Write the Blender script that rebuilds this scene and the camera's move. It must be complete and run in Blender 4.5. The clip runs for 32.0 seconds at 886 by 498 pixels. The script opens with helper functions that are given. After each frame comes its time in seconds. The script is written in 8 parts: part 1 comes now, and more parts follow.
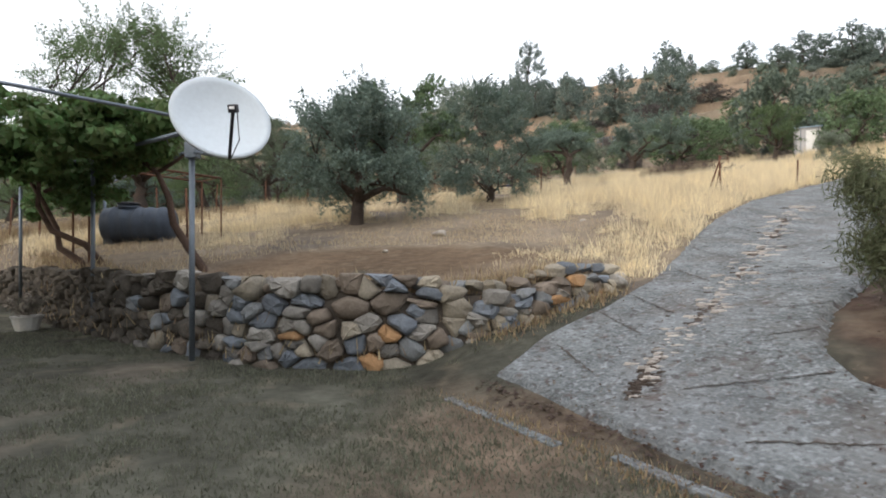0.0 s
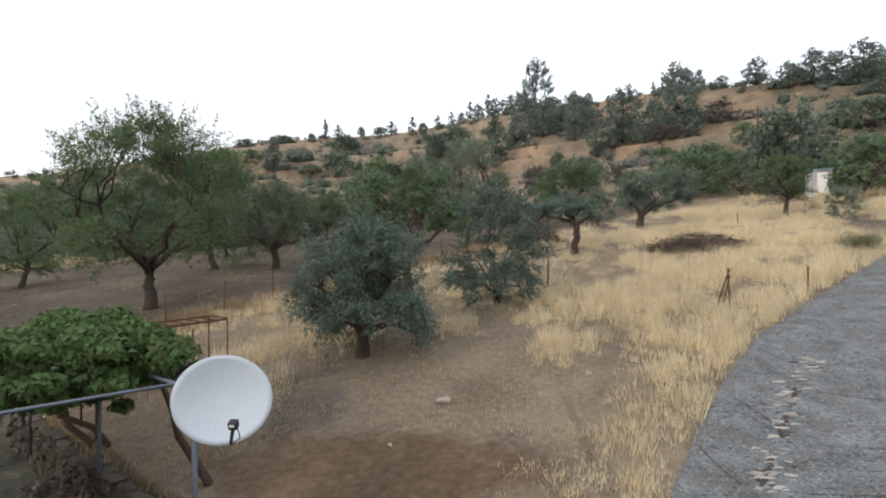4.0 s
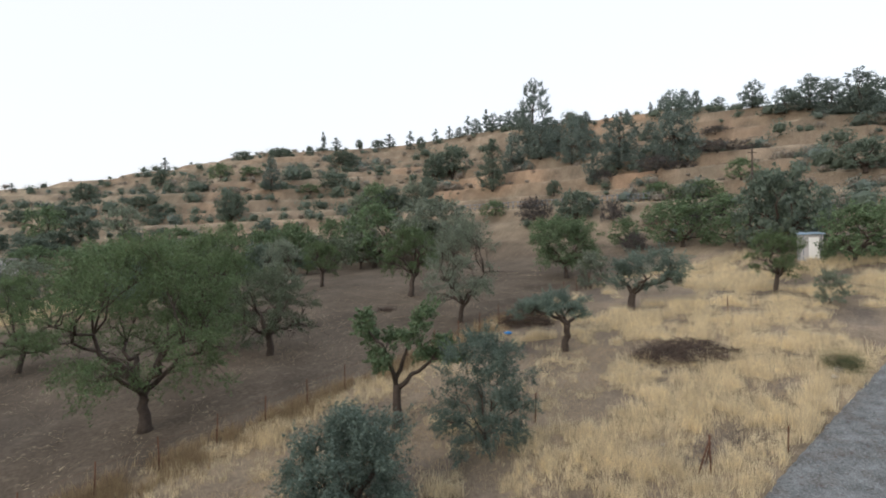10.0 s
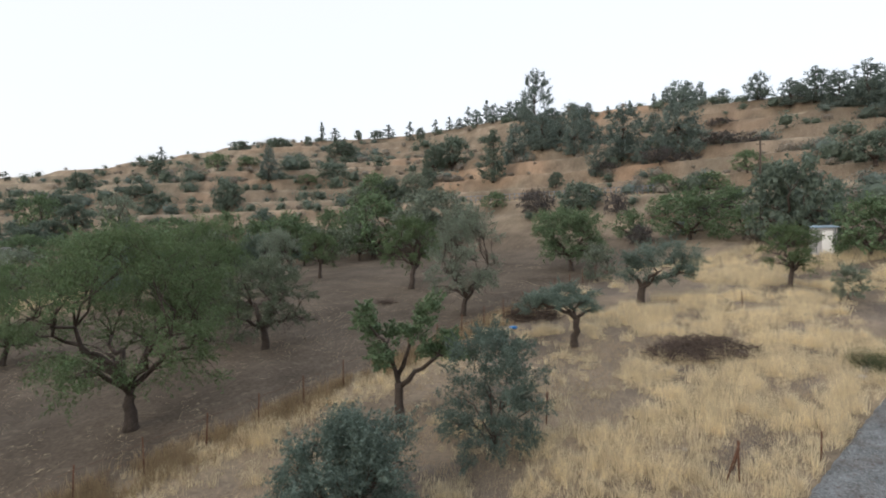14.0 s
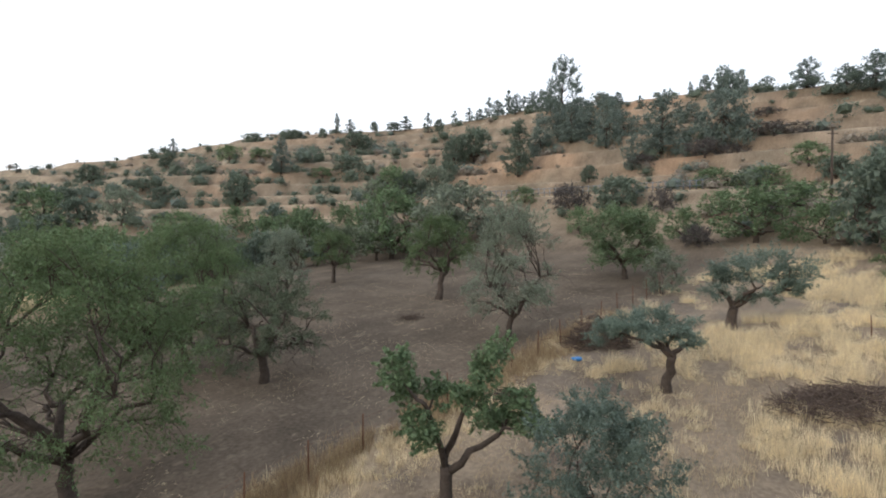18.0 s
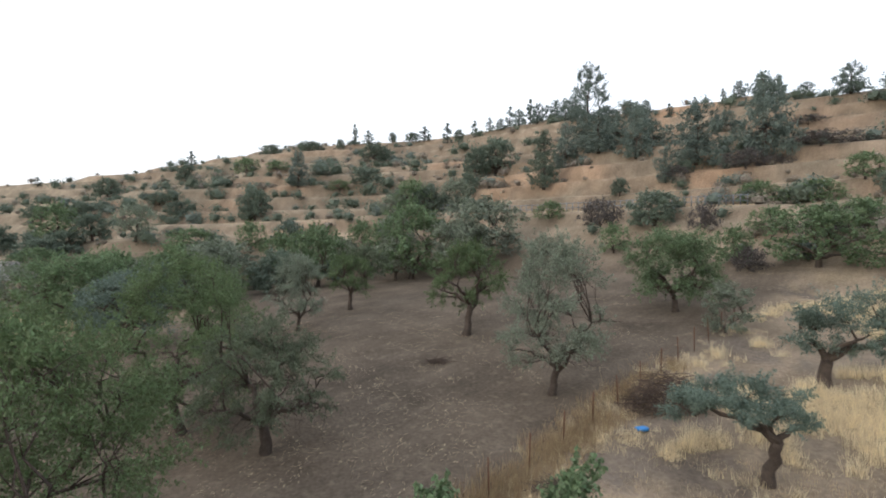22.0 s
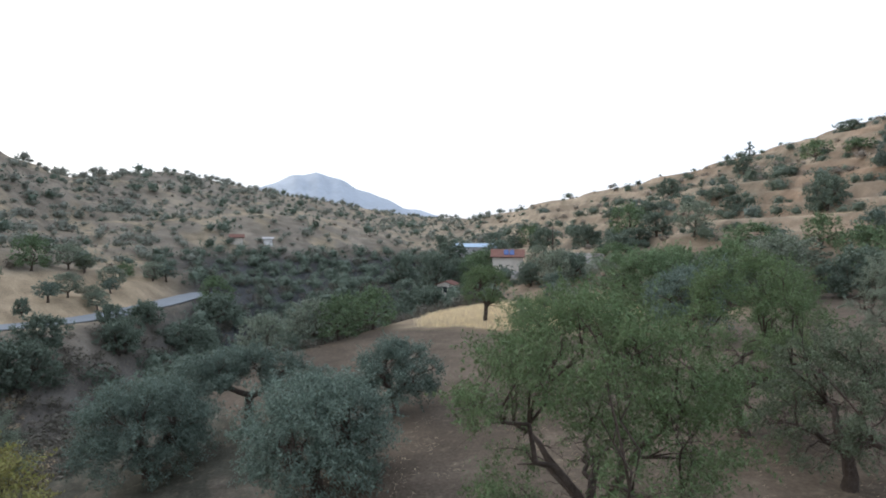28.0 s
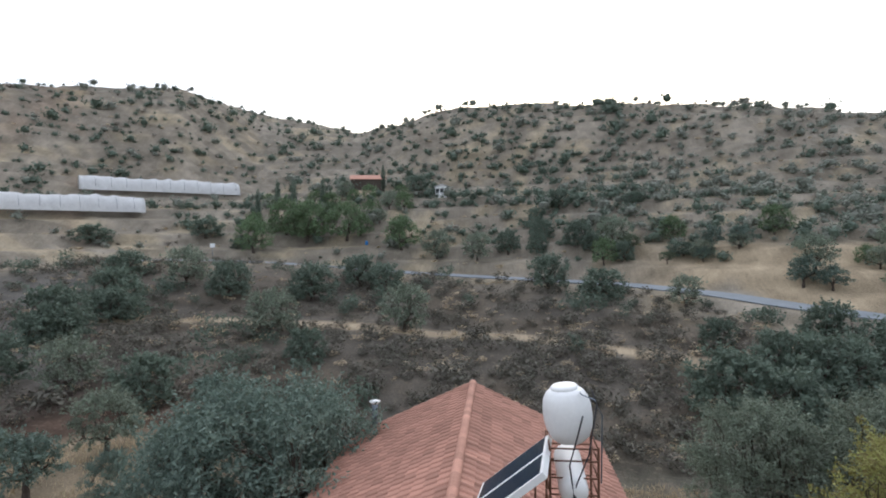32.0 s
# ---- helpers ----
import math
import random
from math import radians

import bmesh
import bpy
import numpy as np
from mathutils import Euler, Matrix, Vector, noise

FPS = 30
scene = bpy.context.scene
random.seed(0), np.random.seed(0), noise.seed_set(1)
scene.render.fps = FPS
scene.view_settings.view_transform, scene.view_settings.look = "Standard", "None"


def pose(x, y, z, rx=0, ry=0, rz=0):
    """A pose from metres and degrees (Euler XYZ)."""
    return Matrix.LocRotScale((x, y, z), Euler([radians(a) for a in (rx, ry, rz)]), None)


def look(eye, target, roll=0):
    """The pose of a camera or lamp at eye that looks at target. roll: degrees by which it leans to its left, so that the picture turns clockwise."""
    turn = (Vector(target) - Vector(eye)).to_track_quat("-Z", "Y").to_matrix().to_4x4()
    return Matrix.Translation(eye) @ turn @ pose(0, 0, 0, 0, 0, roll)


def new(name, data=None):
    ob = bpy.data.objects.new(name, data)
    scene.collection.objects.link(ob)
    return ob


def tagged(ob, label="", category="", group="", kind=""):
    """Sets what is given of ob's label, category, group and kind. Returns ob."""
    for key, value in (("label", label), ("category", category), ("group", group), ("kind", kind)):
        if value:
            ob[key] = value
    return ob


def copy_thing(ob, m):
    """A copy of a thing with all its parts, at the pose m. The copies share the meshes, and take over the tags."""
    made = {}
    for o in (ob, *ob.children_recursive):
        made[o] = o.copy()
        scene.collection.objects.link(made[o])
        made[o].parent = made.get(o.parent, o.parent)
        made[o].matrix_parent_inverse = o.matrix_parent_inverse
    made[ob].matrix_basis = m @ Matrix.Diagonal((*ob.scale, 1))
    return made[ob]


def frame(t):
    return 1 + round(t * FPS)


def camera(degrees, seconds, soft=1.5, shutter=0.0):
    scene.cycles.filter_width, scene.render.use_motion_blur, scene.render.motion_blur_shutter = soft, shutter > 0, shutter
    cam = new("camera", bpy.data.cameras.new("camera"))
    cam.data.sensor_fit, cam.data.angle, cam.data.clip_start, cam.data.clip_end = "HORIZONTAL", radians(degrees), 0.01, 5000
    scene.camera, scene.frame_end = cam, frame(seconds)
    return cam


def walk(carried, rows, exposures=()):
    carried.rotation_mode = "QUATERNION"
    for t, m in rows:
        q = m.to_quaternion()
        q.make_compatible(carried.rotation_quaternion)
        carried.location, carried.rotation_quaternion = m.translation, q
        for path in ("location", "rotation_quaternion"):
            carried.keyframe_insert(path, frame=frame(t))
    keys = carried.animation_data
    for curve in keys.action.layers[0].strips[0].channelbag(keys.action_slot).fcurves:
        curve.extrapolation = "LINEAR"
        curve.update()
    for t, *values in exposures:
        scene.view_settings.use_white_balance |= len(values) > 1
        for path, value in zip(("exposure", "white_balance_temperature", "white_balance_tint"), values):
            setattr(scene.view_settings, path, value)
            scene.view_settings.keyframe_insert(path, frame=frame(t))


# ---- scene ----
cam = camera(79.5, 32.0, soft=1.9)
PATH = [
    (0, pose(0.180, 0.420, 1.350, 90.30, 0.20, 0.00)),
    (0.5, pose(0.205, 0.495, 1.650, 90.40, 0.30, 0.30)),
    (1, pose(0.255, 0.570, 2.000, 90.40, 0.40, 0.40)),
    (1.5, pose(0.355, 0.645, 2.375, 90.50, 0.50, 0.50)),
    (2, pose(0.405, 0.695, 2.700, 90.60, 0.50, 0.60)),
    (2.5, pose(0.430, 0.695, 3.025, 90.50, 0.50, 0.80)),
    (3, pose(0.380, 0.620, 3.475, 90.60, 0.60, 0.90)),
    (3.5, pose(0.330, 0.495, 3.975, 90.70, 0.70, 0.90)),
    (4, pose(0.305, 0.420, 4.575, 90.70, 0.70, 1.00)),
    (4.5, pose(0.305, 0.370, 5.075, 90.70, 0.70, 1.20)),
    (6.5, pose(0.525, 0.500, 6.800, 90.60, 0.70, 1.10)),
    (7, pose(0.525, 0.475, 7.200, 90.60, 0.70, 1.00)),
    (7.5, pose(0.550, 0.350, 7.575, 90.50, 0.70, 1.10)),
    (8, pose(0.600, 0.175, 7.950, 90.40, 0.80, 1.10)),
    (8.5, pose(0.625, 0.075, 8.275, 90.70, 0.80, 0.90)),
    (9, pose(0.650, 0.100, 8.725, 90.60, 0.80, 1.00)),
    (9.5, pose(0.675, 0.100, 9.125, 90.40, 0.70, 0.90)),
    (10, pose(0.725, 0.100, 9.550, 90.40, 0.70, 0.90)),
    (10.5, pose(0.750, 0.050, 9.700, 90.30, 0.60, 0.90)),
    (11, pose(0.750, -0.025, 9.700, 90.10, 0.40, 1.00)),
    (11.5, pose(0.750, -0.025, 9.725, 90.00, 0.40, 0.80)),
    (12, pose(0.750, 0.075, 9.700, 90.10, 0.50, 0.70)),
    (12.5, pose(0.725, 0.225, 9.625, 90.00, 0.50, 0.70)),
    (13, pose(0.650, 0.525, 9.575, 89.80, 0.40, 0.70)),
    (13.5, pose(0.550, 0.925, 9.525, 89.70, 0.30, 0.70)),
    (14, pose(0.425, 1.375, 9.450, 89.60, 0.30, 0.70)),
    (14.5, pose(0.250, 1.950, 9.400, 89.40, 0.20, 0.80)),
    (16.5, pose(-0.400, 4.575, 9.625, 88.60, -0.30, 1.50)),
    (17, pose(-0.575, 5.375, 9.850, 88.50, -0.40, 1.50)),
    (17.5, pose(-0.800, 6.375, 10.000, 88.70, -0.30, 1.80)),
    (18, pose(-0.975, 7.400, 10.050, 89.00, -0.10, 2.20)),
    (18.5, pose(-1.175, 8.475, 10.075, 89.30, -0.10, 2.60)),
    (19, pose(-1.350, 9.450, 10.325, 89.70, -0.20, 2.90)),
    (19.5, pose(-1.500, 10.075, 10.800, 89.40, -0.20, 3.30)),
    (20, pose(-1.625, 10.500, 11.250, 89.40, -0.10, 3.40)),
    (20.5, pose(-1.675, 10.800, 11.525, 89.60, -0.10, 3.60)),
    (21, pose(-1.700, 11.025, 11.500, 89.80, 0.00, 3.70)),
    (21.5, pose(-1.725, 11.125, 11.400, 89.90, 0.10, 3.90)),
    (22, pose(-1.750, 11.150, 11.300, 89.90, 0.00, 4.10)),
    (22.5, pose(-1.775, 11.100, 11.250, 89.80, 0.00, 4.30)),
    (23, pose(-1.850, 11.075, 11.250, 89.90, -0.20, 4.50)),
    (23.5, pose(-1.950, 11.025, 11.275, 89.90, -0.20, 4.70)),
    (24, pose(-2.000, 11.000, 11.300, 89.90, -0.30, 5.30)),
    (24.5, pose(-2.050, 10.975, 11.350, 89.70, -0.30, 8.40)),
    (26.5, pose(-2.030, 10.975, 11.370, 89.50, -0.30, 33.30)),
    (27, pose(-2.045, 10.955, 11.390, 89.30, -0.30, 42.50)),
    (27.5, pose(-2.055, 10.950, 11.395, 89.30, -0.20, 50.50)),
    (28, pose(-2.065, 10.945, 11.390, 89.20, -0.20, 59.10)),
    (28.5, pose(-2.090, 10.945, 11.360, 89.10, -0.10, 69.80)),
    (29, pose(-2.120, 10.940, 11.320, 89.00, -0.10, 80.70)),
    (29.5, pose(-2.155, 10.950, 11.290, 89.00, 0.10, 90.70)),
    (30, pose(-2.205, 10.965, 11.255, 88.90, 0.20, 101.80)),
    (30.5, pose(-2.275, 10.960, 11.205, 88.80, 0.30, 113.60)),
    (31, pose(-2.330, 10.920, 11.215, 88.90, 0.50, 124.40)),
    (31.5, pose(-2.410, 10.840, 11.275, 88.90, 0.60, 135.20)),
    (32, pose(-2.485, 10.745, 11.385, 88.80, 0.60, 146.40)),
]
walk(cam, PATH, exposures=[(0, 0.38, 6160, 10), (2, 0.22, 6150, 10), (4.5, -0.06, 6140, 10), (7, -0.16, 6100, 10), (14, -0.18, 6080, 10), (18, 0.0, 6040, 10), (24, 0.04, 6000, 10), (27, 0.02, 5780, 10), (30, 0.0, 5680, 10), (32, 0.1, 5760, 10)])

# ---- world and sun: hazy evening, the sun's wide glow over the south-western ridge ----
SUN_AZ, SUN_EL = 135.0, 22.0
world = bpy.data.worlds.new("world")
scene.world = world
world.use_nodes = True
wn, wl = world.node_tree.nodes, world.node_tree.links
wn.clear()
w_sky = wn.new("ShaderNodeTexSky")
w_sky.sky_type = 'NISHITA'
w_sky.sun_disc = False
w_sky.sun_elevation = radians(SUN_EL)
w_sky.sun_rotation = radians(-SUN_AZ)
w_sky.air_density, w_sky.dust_density, w_sky.ozone_density = 1.2, 4.0, 1.0
w_bg = wn.new("ShaderNodeBackground")
w_bg.inputs[1].default_value = 0.06
w_haze = wn.new("ShaderNodeBackground")
w_haze.inputs[0].default_value = (1.0, 0.968, 0.952, 1)
w_haze.inputs[1].default_value = 1.03
w_add = wn.new("ShaderNodeAddShader")
w_out = wn.new("ShaderNodeOutputWorld")
wl.new(w_sky.outputs[0], w_bg.inputs[0])
wl.new(w_bg.outputs[0], w_add.inputs[0])
wl.new(w_haze.outputs[0], w_add.inputs[1])
wl.new(w_add.outputs[0], w_out.inputs[0])
sun = new("sun", bpy.data.lights.new("sun", 'SUN'))
sun.data.energy, sun.data.angle, sun.data.color = 1.1, radians(30.0), (1.0, 0.88, 0.74)
_a, _e = radians(SUN_AZ), radians(SUN_EL)
sun.matrix_world = look((0, 0, 60), Vector((0, 0, 60)) - Vector((-math.sin(_a) * math.cos(_e), math.cos(_a) * math.cos(_e), math.sin(_e))))

# ---- materials ----


def mat(name, color, rough=0.8, metal=0.0, vary=0.25, scale=3.0, fine=40.0, bump=0.3, rand=0.0, island=0.0, trans=0.0, hue=0.0, dist=0.02, spec=0.3, attr="", stain=None, streak=None):
    """A surface with colour variation at two scales, fine relief and, if asked, a colour shift per object or per piece."""
    m = bpy.data.materials.new(name)
    m.use_nodes = True
    n, l = m.node_tree.nodes, m.node_tree.links
    n.clear()
    out = n.new("ShaderNodeOutputMaterial")
    b = n.new("ShaderNodeBsdfPrincipled")
    b.inputs["Roughness"].default_value = rough
    b.inputs["Metallic"].default_value = metal
    b.inputs["Specular IOR Level"].default_value = spec
    tc = n.new("ShaderNodeTexCoord")
    coord = tc.outputs["Object"]
    big, small = n.new("ShaderNodeTexNoise"), n.new("ShaderNodeTexNoise")
    big.inputs["Scale"].default_value, big.inputs["Detail"].default_value = scale, 4
    small.inputs["Scale"].default_value, small.inputs["Detail"].default_value = fine, 6
    l.new(coord, big.inputs["Vector"])
    l.new(coord, small.inputs["Vector"])
    add = n.new("ShaderNodeMath")
    add.operation = 'ADD'
    l.new(big.outputs[0], add.inputs[0])
    l.new(small.outputs[0], add.inputs[1])
    rng = n.new("ShaderNodeMapRange")
    rng.inputs[1].default_value, rng.inputs[2].default_value = 0.65, 1.35
    rng.inputs[3].default_value, rng.inputs[4].default_value = 1 - vary, 1 + vary
    l.new(add.outputs[0], rng.inputs[0])
    val = rng.outputs[0]
    for amount, node, sock in ((rand, "ShaderNodeObjectInfo", "Random"), (island, "ShaderNodeNewGeometry", "Random Per Island")):
        if amount:
            s = n.new(node)
            r2 = n.new("ShaderNodeMapRange")
            r2.inputs[3].default_value, r2.inputs[4].default_value = 1 - amount, 1 + amount
            l.new(s.outputs[sock], r2.inputs[0])
            mu = n.new("ShaderNodeMath")
            mu.operation = 'MULTIPLY'
            l.new(val, mu.inputs[0])
            l.new(r2.outputs[0], mu.inputs[1])
            val = mu.outputs[0]
    if streak:
        mp = n.new("ShaderNodeMapping")
        mp.inputs["Rotation"].default_value = (0, 0, streak[0])
        mp.vector_type = 'TEXTURE'
        mp.inputs["Scale"].default_value = (1 / streak[1], 1 / streak[2], 1 / streak[1])
        sn = n.new("ShaderNodeTexNoise")
        sn.inputs["Scale"].default_value, sn.inputs["Detail"].default_value = 1.0, 5
        l.new(coord, mp.inputs["Vector"])
        l.new(mp.outputs[0], sn.inputs["Vector"])
        r4 = n.new("ShaderNodeMapRange")
        r4.inputs[1].default_value, r4.inputs[2].default_value = 0.3, 0.7
        r4.inputs[3].default_value, r4.inputs[4].default_value = 1 - streak[3], 1 + streak[3]
        l.new(sn.outputs[0], r4.inputs[0])
        mu = n.new("ShaderNodeMath")
        mu.operation = 'MULTIPLY'
        l.new(val, mu.inputs[0])
        l.new(r4.outputs[0], mu.inputs[1])
        val = mu.outputs[0]
    hsv = n.new("ShaderNodeHueSaturation")
    if attr:
        at = n.new("ShaderNodeAttribute")
        at.attribute_name = attr
        l.new(at.outputs["Color"], hsv.inputs["Color"])
    else:
        hsv.inputs["Color"].default_value = (*color, 1)
    l.new(val, hsv.inputs["Value"])
    if hue:
        s = n.new("ShaderNodeNewGeometry" if island else "ShaderNodeObjectInfo")
        r3 = n.new("ShaderNodeMapRange")
        r3.inputs[3].default_value, r3.inputs[4].default_value = 0.5 - hue, 0.5 + hue
        l.new(s.outputs["Random Per Island" if island else "Random"], r3.inputs[0])
        l.new(r3.outputs[0], hsv.inputs["Hue"])
    col = hsv.outputs[0]
    for stain in (stain if isinstance(stain, list) else [stain] if stain else []):
        st = n.new("ShaderNodeTexNoise")
        st.inputs["Scale"].default_value, st.inputs["Detail"].default_value = stain[1], 8
        l.new(coord, st.inputs["Vector"])
        sr = n.new("ShaderNodeMapRange")
        sr.inputs[1].default_value, sr.inputs[2].default_value = stain[2], stain[2] + 0.14
        sr.inputs[4].default_value = stain[3]
        l.new(st.outputs[0], sr.inputs[0])
        mx = n.new("ShaderNodeMix")
        mx.data_type = 'RGBA'
        l.new(sr.outputs[0], mx.inputs[0])
        l.new(col, mx.inputs[6])
        mx.inputs[7].default_value = (*stain[0], 1)
        col = mx.outputs[2]
    l.new(col, b.inputs["Base Color"])
    if bump:
        bp = n.new("ShaderNodeBump")
        bp.inputs["Strength"].default_value, bp.inputs["Distance"].default_value = bump, dist
        l.new(small.outputs[0], bp.inputs["Height"])
        l.new(bp.outputs[0], b.inputs["Normal"])
    if trans:
        tr = n.new("ShaderNodeBsdfTranslucent")
        l.new(col, tr.inputs[0])
        mix = n.new("ShaderNodeMixShader")
        mix.inputs[0].default_value = trans
        l.new(b.outputs[0], mix.inputs[1])
        l.new(tr.outputs[0], mix.inputs[2])
        l.new(mix.outputs[0], out.inputs[0])
    else:
        l.new(b.outputs[0], out.inputs[0])
    return m


def leafy(name, color, hue=0.015, island=0.35, rand=0.12, trans=0.32, rough=0.6):
    return mat(name, color, rough, vary=0.2, scale=0.5, fine=3.0, bump=0.0, rand=rand, island=island, trans=trans, hue=hue, spec=0.25)


M_GROUND = mat("earth", (0.3, 0.2, 0.1), 0.95, vary=0.42, scale=0.35, fine=7.0, bump=1.0, dist=0.06, attr="soil", spec=0.1, streak=(0.847, 0.25, 2.6, 0.09), stain=((0.30, 0.25, 0.18), 2.2, 0.56, 0.28))
M_CONCRETE = mat("worn_concrete", (0.165, 0.178, 0.18), 0.9, vary=0.55, scale=2.2, fine=34, bump=1.0, dist=0.03, streak=(-0.985, 7.0, 30.0, 0.22), stain=[((0.25, 0.265, 0.275), 0.8, 0.5, 0.35), ((0.12, 0.108, 0.098), 1.5, 0.5, 0.55), ((0.05, 0.04, 0.036), 13, 0.54, 0.75), ((0.34, 0.365, 0.38), 17, 0.55, 0.6), ((0.10, 0.062, 0.048), 7, 0.58, 0.6)])
M_PATCH = mat("patch_mortar", (0.40, 0.37, 0.335), 0.9, vary=0.25, scale=4, fine=30, bump=0.5, rand=0.2)
M_JOINT = mat("joint_dirt", (0.07, 0.055, 0.045), 1.0, vary=0.3, scale=6, fine=60)
# grey asphalt with the sky's blue reflection mixed into its base colour
M_ASPHALT_SKY = mat("pale_asphalt", (0.205, 0.23, 0.255), 0.85, vary=0.15, scale=0.6, fine=20)
M_BARK = mat("bark", (0.075, 0.06, 0.05), 0.95, vary=0.45, scale=5, fine=25, bump=0.9, dist=0.04)
M_VINEWOOD = mat("vine_wood", (0.09, 0.06, 0.045), 0.95, vary=0.4, scale=9, fine=40, bump=0.9)
M_OLIVE = leafy("olive_leaf", (0.145, 0.195, 0.16), hue=0.012)
M_ALMOND = leafy("almond_leaf", (0.135, 0.19, 0.09), hue=0.02)
M_FIG = leafy("bright_leaf", (0.14, 0.2, 0.106), hue=0.02)
M_GREYGREEN = leafy("grey_green_leaf", (0.203, 0.24, 0.182), hue=0.02)
M_DULL = leafy("dull_almond_leaf", (0.13, 0.16, 0.105), hue=0.02)
M_BRAMBLE = leafy("dry_bramble", (0.085, 0.078, 0.075), hue=0.02, trans=0.15, island=0.2)
M_CAROB = leafy("carob_leaf", (0.131, 0.17, 0.13), hue=0.015, island=0.16)
M_PINE = leafy("pine_needles", (0.145, 0.186, 0.162), hue=0.015, island=0.18)
M_YELLOW = leafy("yellowing_leaf", (0.275, 0.265, 0.095), hue=0.03)
M_VINE = leafy("vine_leaf", (0.125, 0.195, 0.068), hue=0.03, island=0.3)
M_ROSEMARY = leafy("shrub_needles", (0.115, 0.13, 0.068), hue=0.02)
M_SCRUB = leafy("dry_scrub", (0.20, 0.18, 0.15), hue=0.02, trans=0.2, island=0.18)
M_THORN = leafy("thorn_twigs", (0.122, 0.115, 0.092), hue=0.02, trans=0.15, island=0.2)
M_STRAW = leafy("straw", (0.75, 0.65, 0.45), hue=0.012, island=0.3, trans=0.35)
M_HAY = leafy("dry_grass", (0.50, 0.41, 0.28), hue=0.015, island=0.35, trans=0.25)
M_LAWN = leafy("lawn_blades", (0.145, 0.15, 0.108), hue=0.015, trans=0.25)
M_BRUSH = mat("brushwood", (0.105, 0.08, 0.065), 0.95, vary=0.4, scale=3, fine=30, island=0.4)
M_STONE = mat("field_stone", (0.30, 0.27, 0.235), 0.85, vary=0.25, scale=4, fine=35, bump=0.6, rand=0.3)
# dirty stone, darkened further to paint in the shade beneath the vine
M_SHADY_OLDSTONE = mat("dirty_stone", (0.085, 0.075, 0.062), 0.95, vary=0.45, scale=6, fine=40, bump=0.8, rand=0.4)
# far scrub, its green paled and greyed to paint in distance haze
M_HAZE_SCRUB = leafy("sage_scrub", (0.22, 0.238, 0.2), hue=0.02, island=0.25)
M_WEED = leafy("dry_weeds", (0.36, 0.275, 0.17), hue=0.02, trans=0.25, island=0.35)
M_LITTER = leafy("fallen_leaves", (0.085, 0.055, 0.04), hue=0.03, trans=0.1, island=0.5)
M_MORTAR = mat("wall_core", (0.10, 0.085, 0.07), 1.0, vary=0.4, scale=5, fine=30)
M_GALV = mat("galvanised_steel", (0.17, 0.20, 0.235), 0.5, 0.6, vary=0.2, scale=3, fine=40, bump=0.1)
M_RUST = mat("rusty_steel", (0.13, 0.065, 0.04), 0.9, 0.2, vary=0.4, scale=8, fine=60, bump=0.4)
M_DISH = mat("dish_paint", (0.66, 0.73, 0.78), 0.45, vary=0.06, scale=2, fine=20, bump=0.05)
M_BLACK = mat("black_plastic", (0.025, 0.025, 0.03), 0.5, vary=0.2, bump=0.1)
M_TANKBLUE = mat("slate_plastic", (0.055, 0.07, 0.095), 0.55, vary=0.2, scale=3, fine=25, bump=0.15)
M_OLDTILE = mat("old_terracotta", (0.17, 0.09, 0.072), 0.9, vary=0.3, scale=1.5, fine=25, bump=0.3)
M_TILE = mat("terracotta", (0.40, 0.215, 0.16), 0.85, vary=0.22, scale=1.5, fine=25, bump=0.3, rand=0.22, island=0.18)
M_WHITE = mat("white_plastic", (0.78, 0.79, 0.79), 0.4, vary=0.05, scale=2, fine=15, bump=0.05)
M_PANEL = mat("solar_glass", (0.022, 0.032, 0.055), 0.12, vary=0.2, scale=1, fine=8, bump=0.0, spec=0.6)
M_PANELBLUE = mat("solar_cells", (0.02, 0.06, 0.22), 0.2, vary=0.15, bump=0.0, spec=0.6)
M_PLASTER = mat("plaster", (0.62, 0.58, 0.52), 0.9, vary=0.12, scale=1.5, fine=20)
M_PLASTERGREY = mat("grey_plaster", (0.45, 0.45, 0.46), 0.9, vary=0.15, scale=0.6, fine=10)
M_POLY = mat("polythene", (0.70, 0.71, 0.72), 0.35, vary=0.15, scale=0.7, fine=5, bump=0.3, dist=0.1, trans=0.3)
M_BLUEROOF = mat("blue_sheet", (0.33, 0.45, 0.58), 0.5, vary=0.1, scale=1, fine=10)
M_BLUETARP = mat("blue_sheeting", (0.05, 0.22, 0.55), 0.5, vary=0.2, bump=0.3)
M_DARKGLASS = mat("dark_pane", (0.03, 0.035, 0.04), 0.15, vary=0.2, bump=0.0)
M_ROCK = mat("pale_rock", (0.38, 0.35, 0.31), 0.9, vary=0.3, scale=3, fine=25, bump=0.8, rand=0.25)
# aerial haze is painted into the mountain's pale blue-grey base colour
M_MOUNT_HAZE = mat("far_mountain", (0.37, 0.42, 0.48), 1.0, vary=0.12, scale=0.006, fine=0.05, bump=0.0)
M_CREAM = mat("cream_pot", (0.5, 0.5, 0.47), 0.7, vary=0.2)

# ---- the ground: one sheet ----
def hash2(i, j, k):
    v = np.sin(i * 127.1 + j * 311.7 + k * 74.7) * 43758.5453
    return v - np.floor(v)


def vnoise(x, y, k=0):
    i, j = np.floor(x), np.floor(y)
    u, v = x - i, y - j
    u, v = u * u * (3 - 2 * u), v * v * (3 - 2 * v)
    a = hash2(i, j, k) * (1 - u) + hash2(i + 1, j, k) * u
    b = hash2(i, j + 1, k) * (1 - u) + hash2(i + 1, j + 1, k) * u
    return a * (1 - v) + b * v


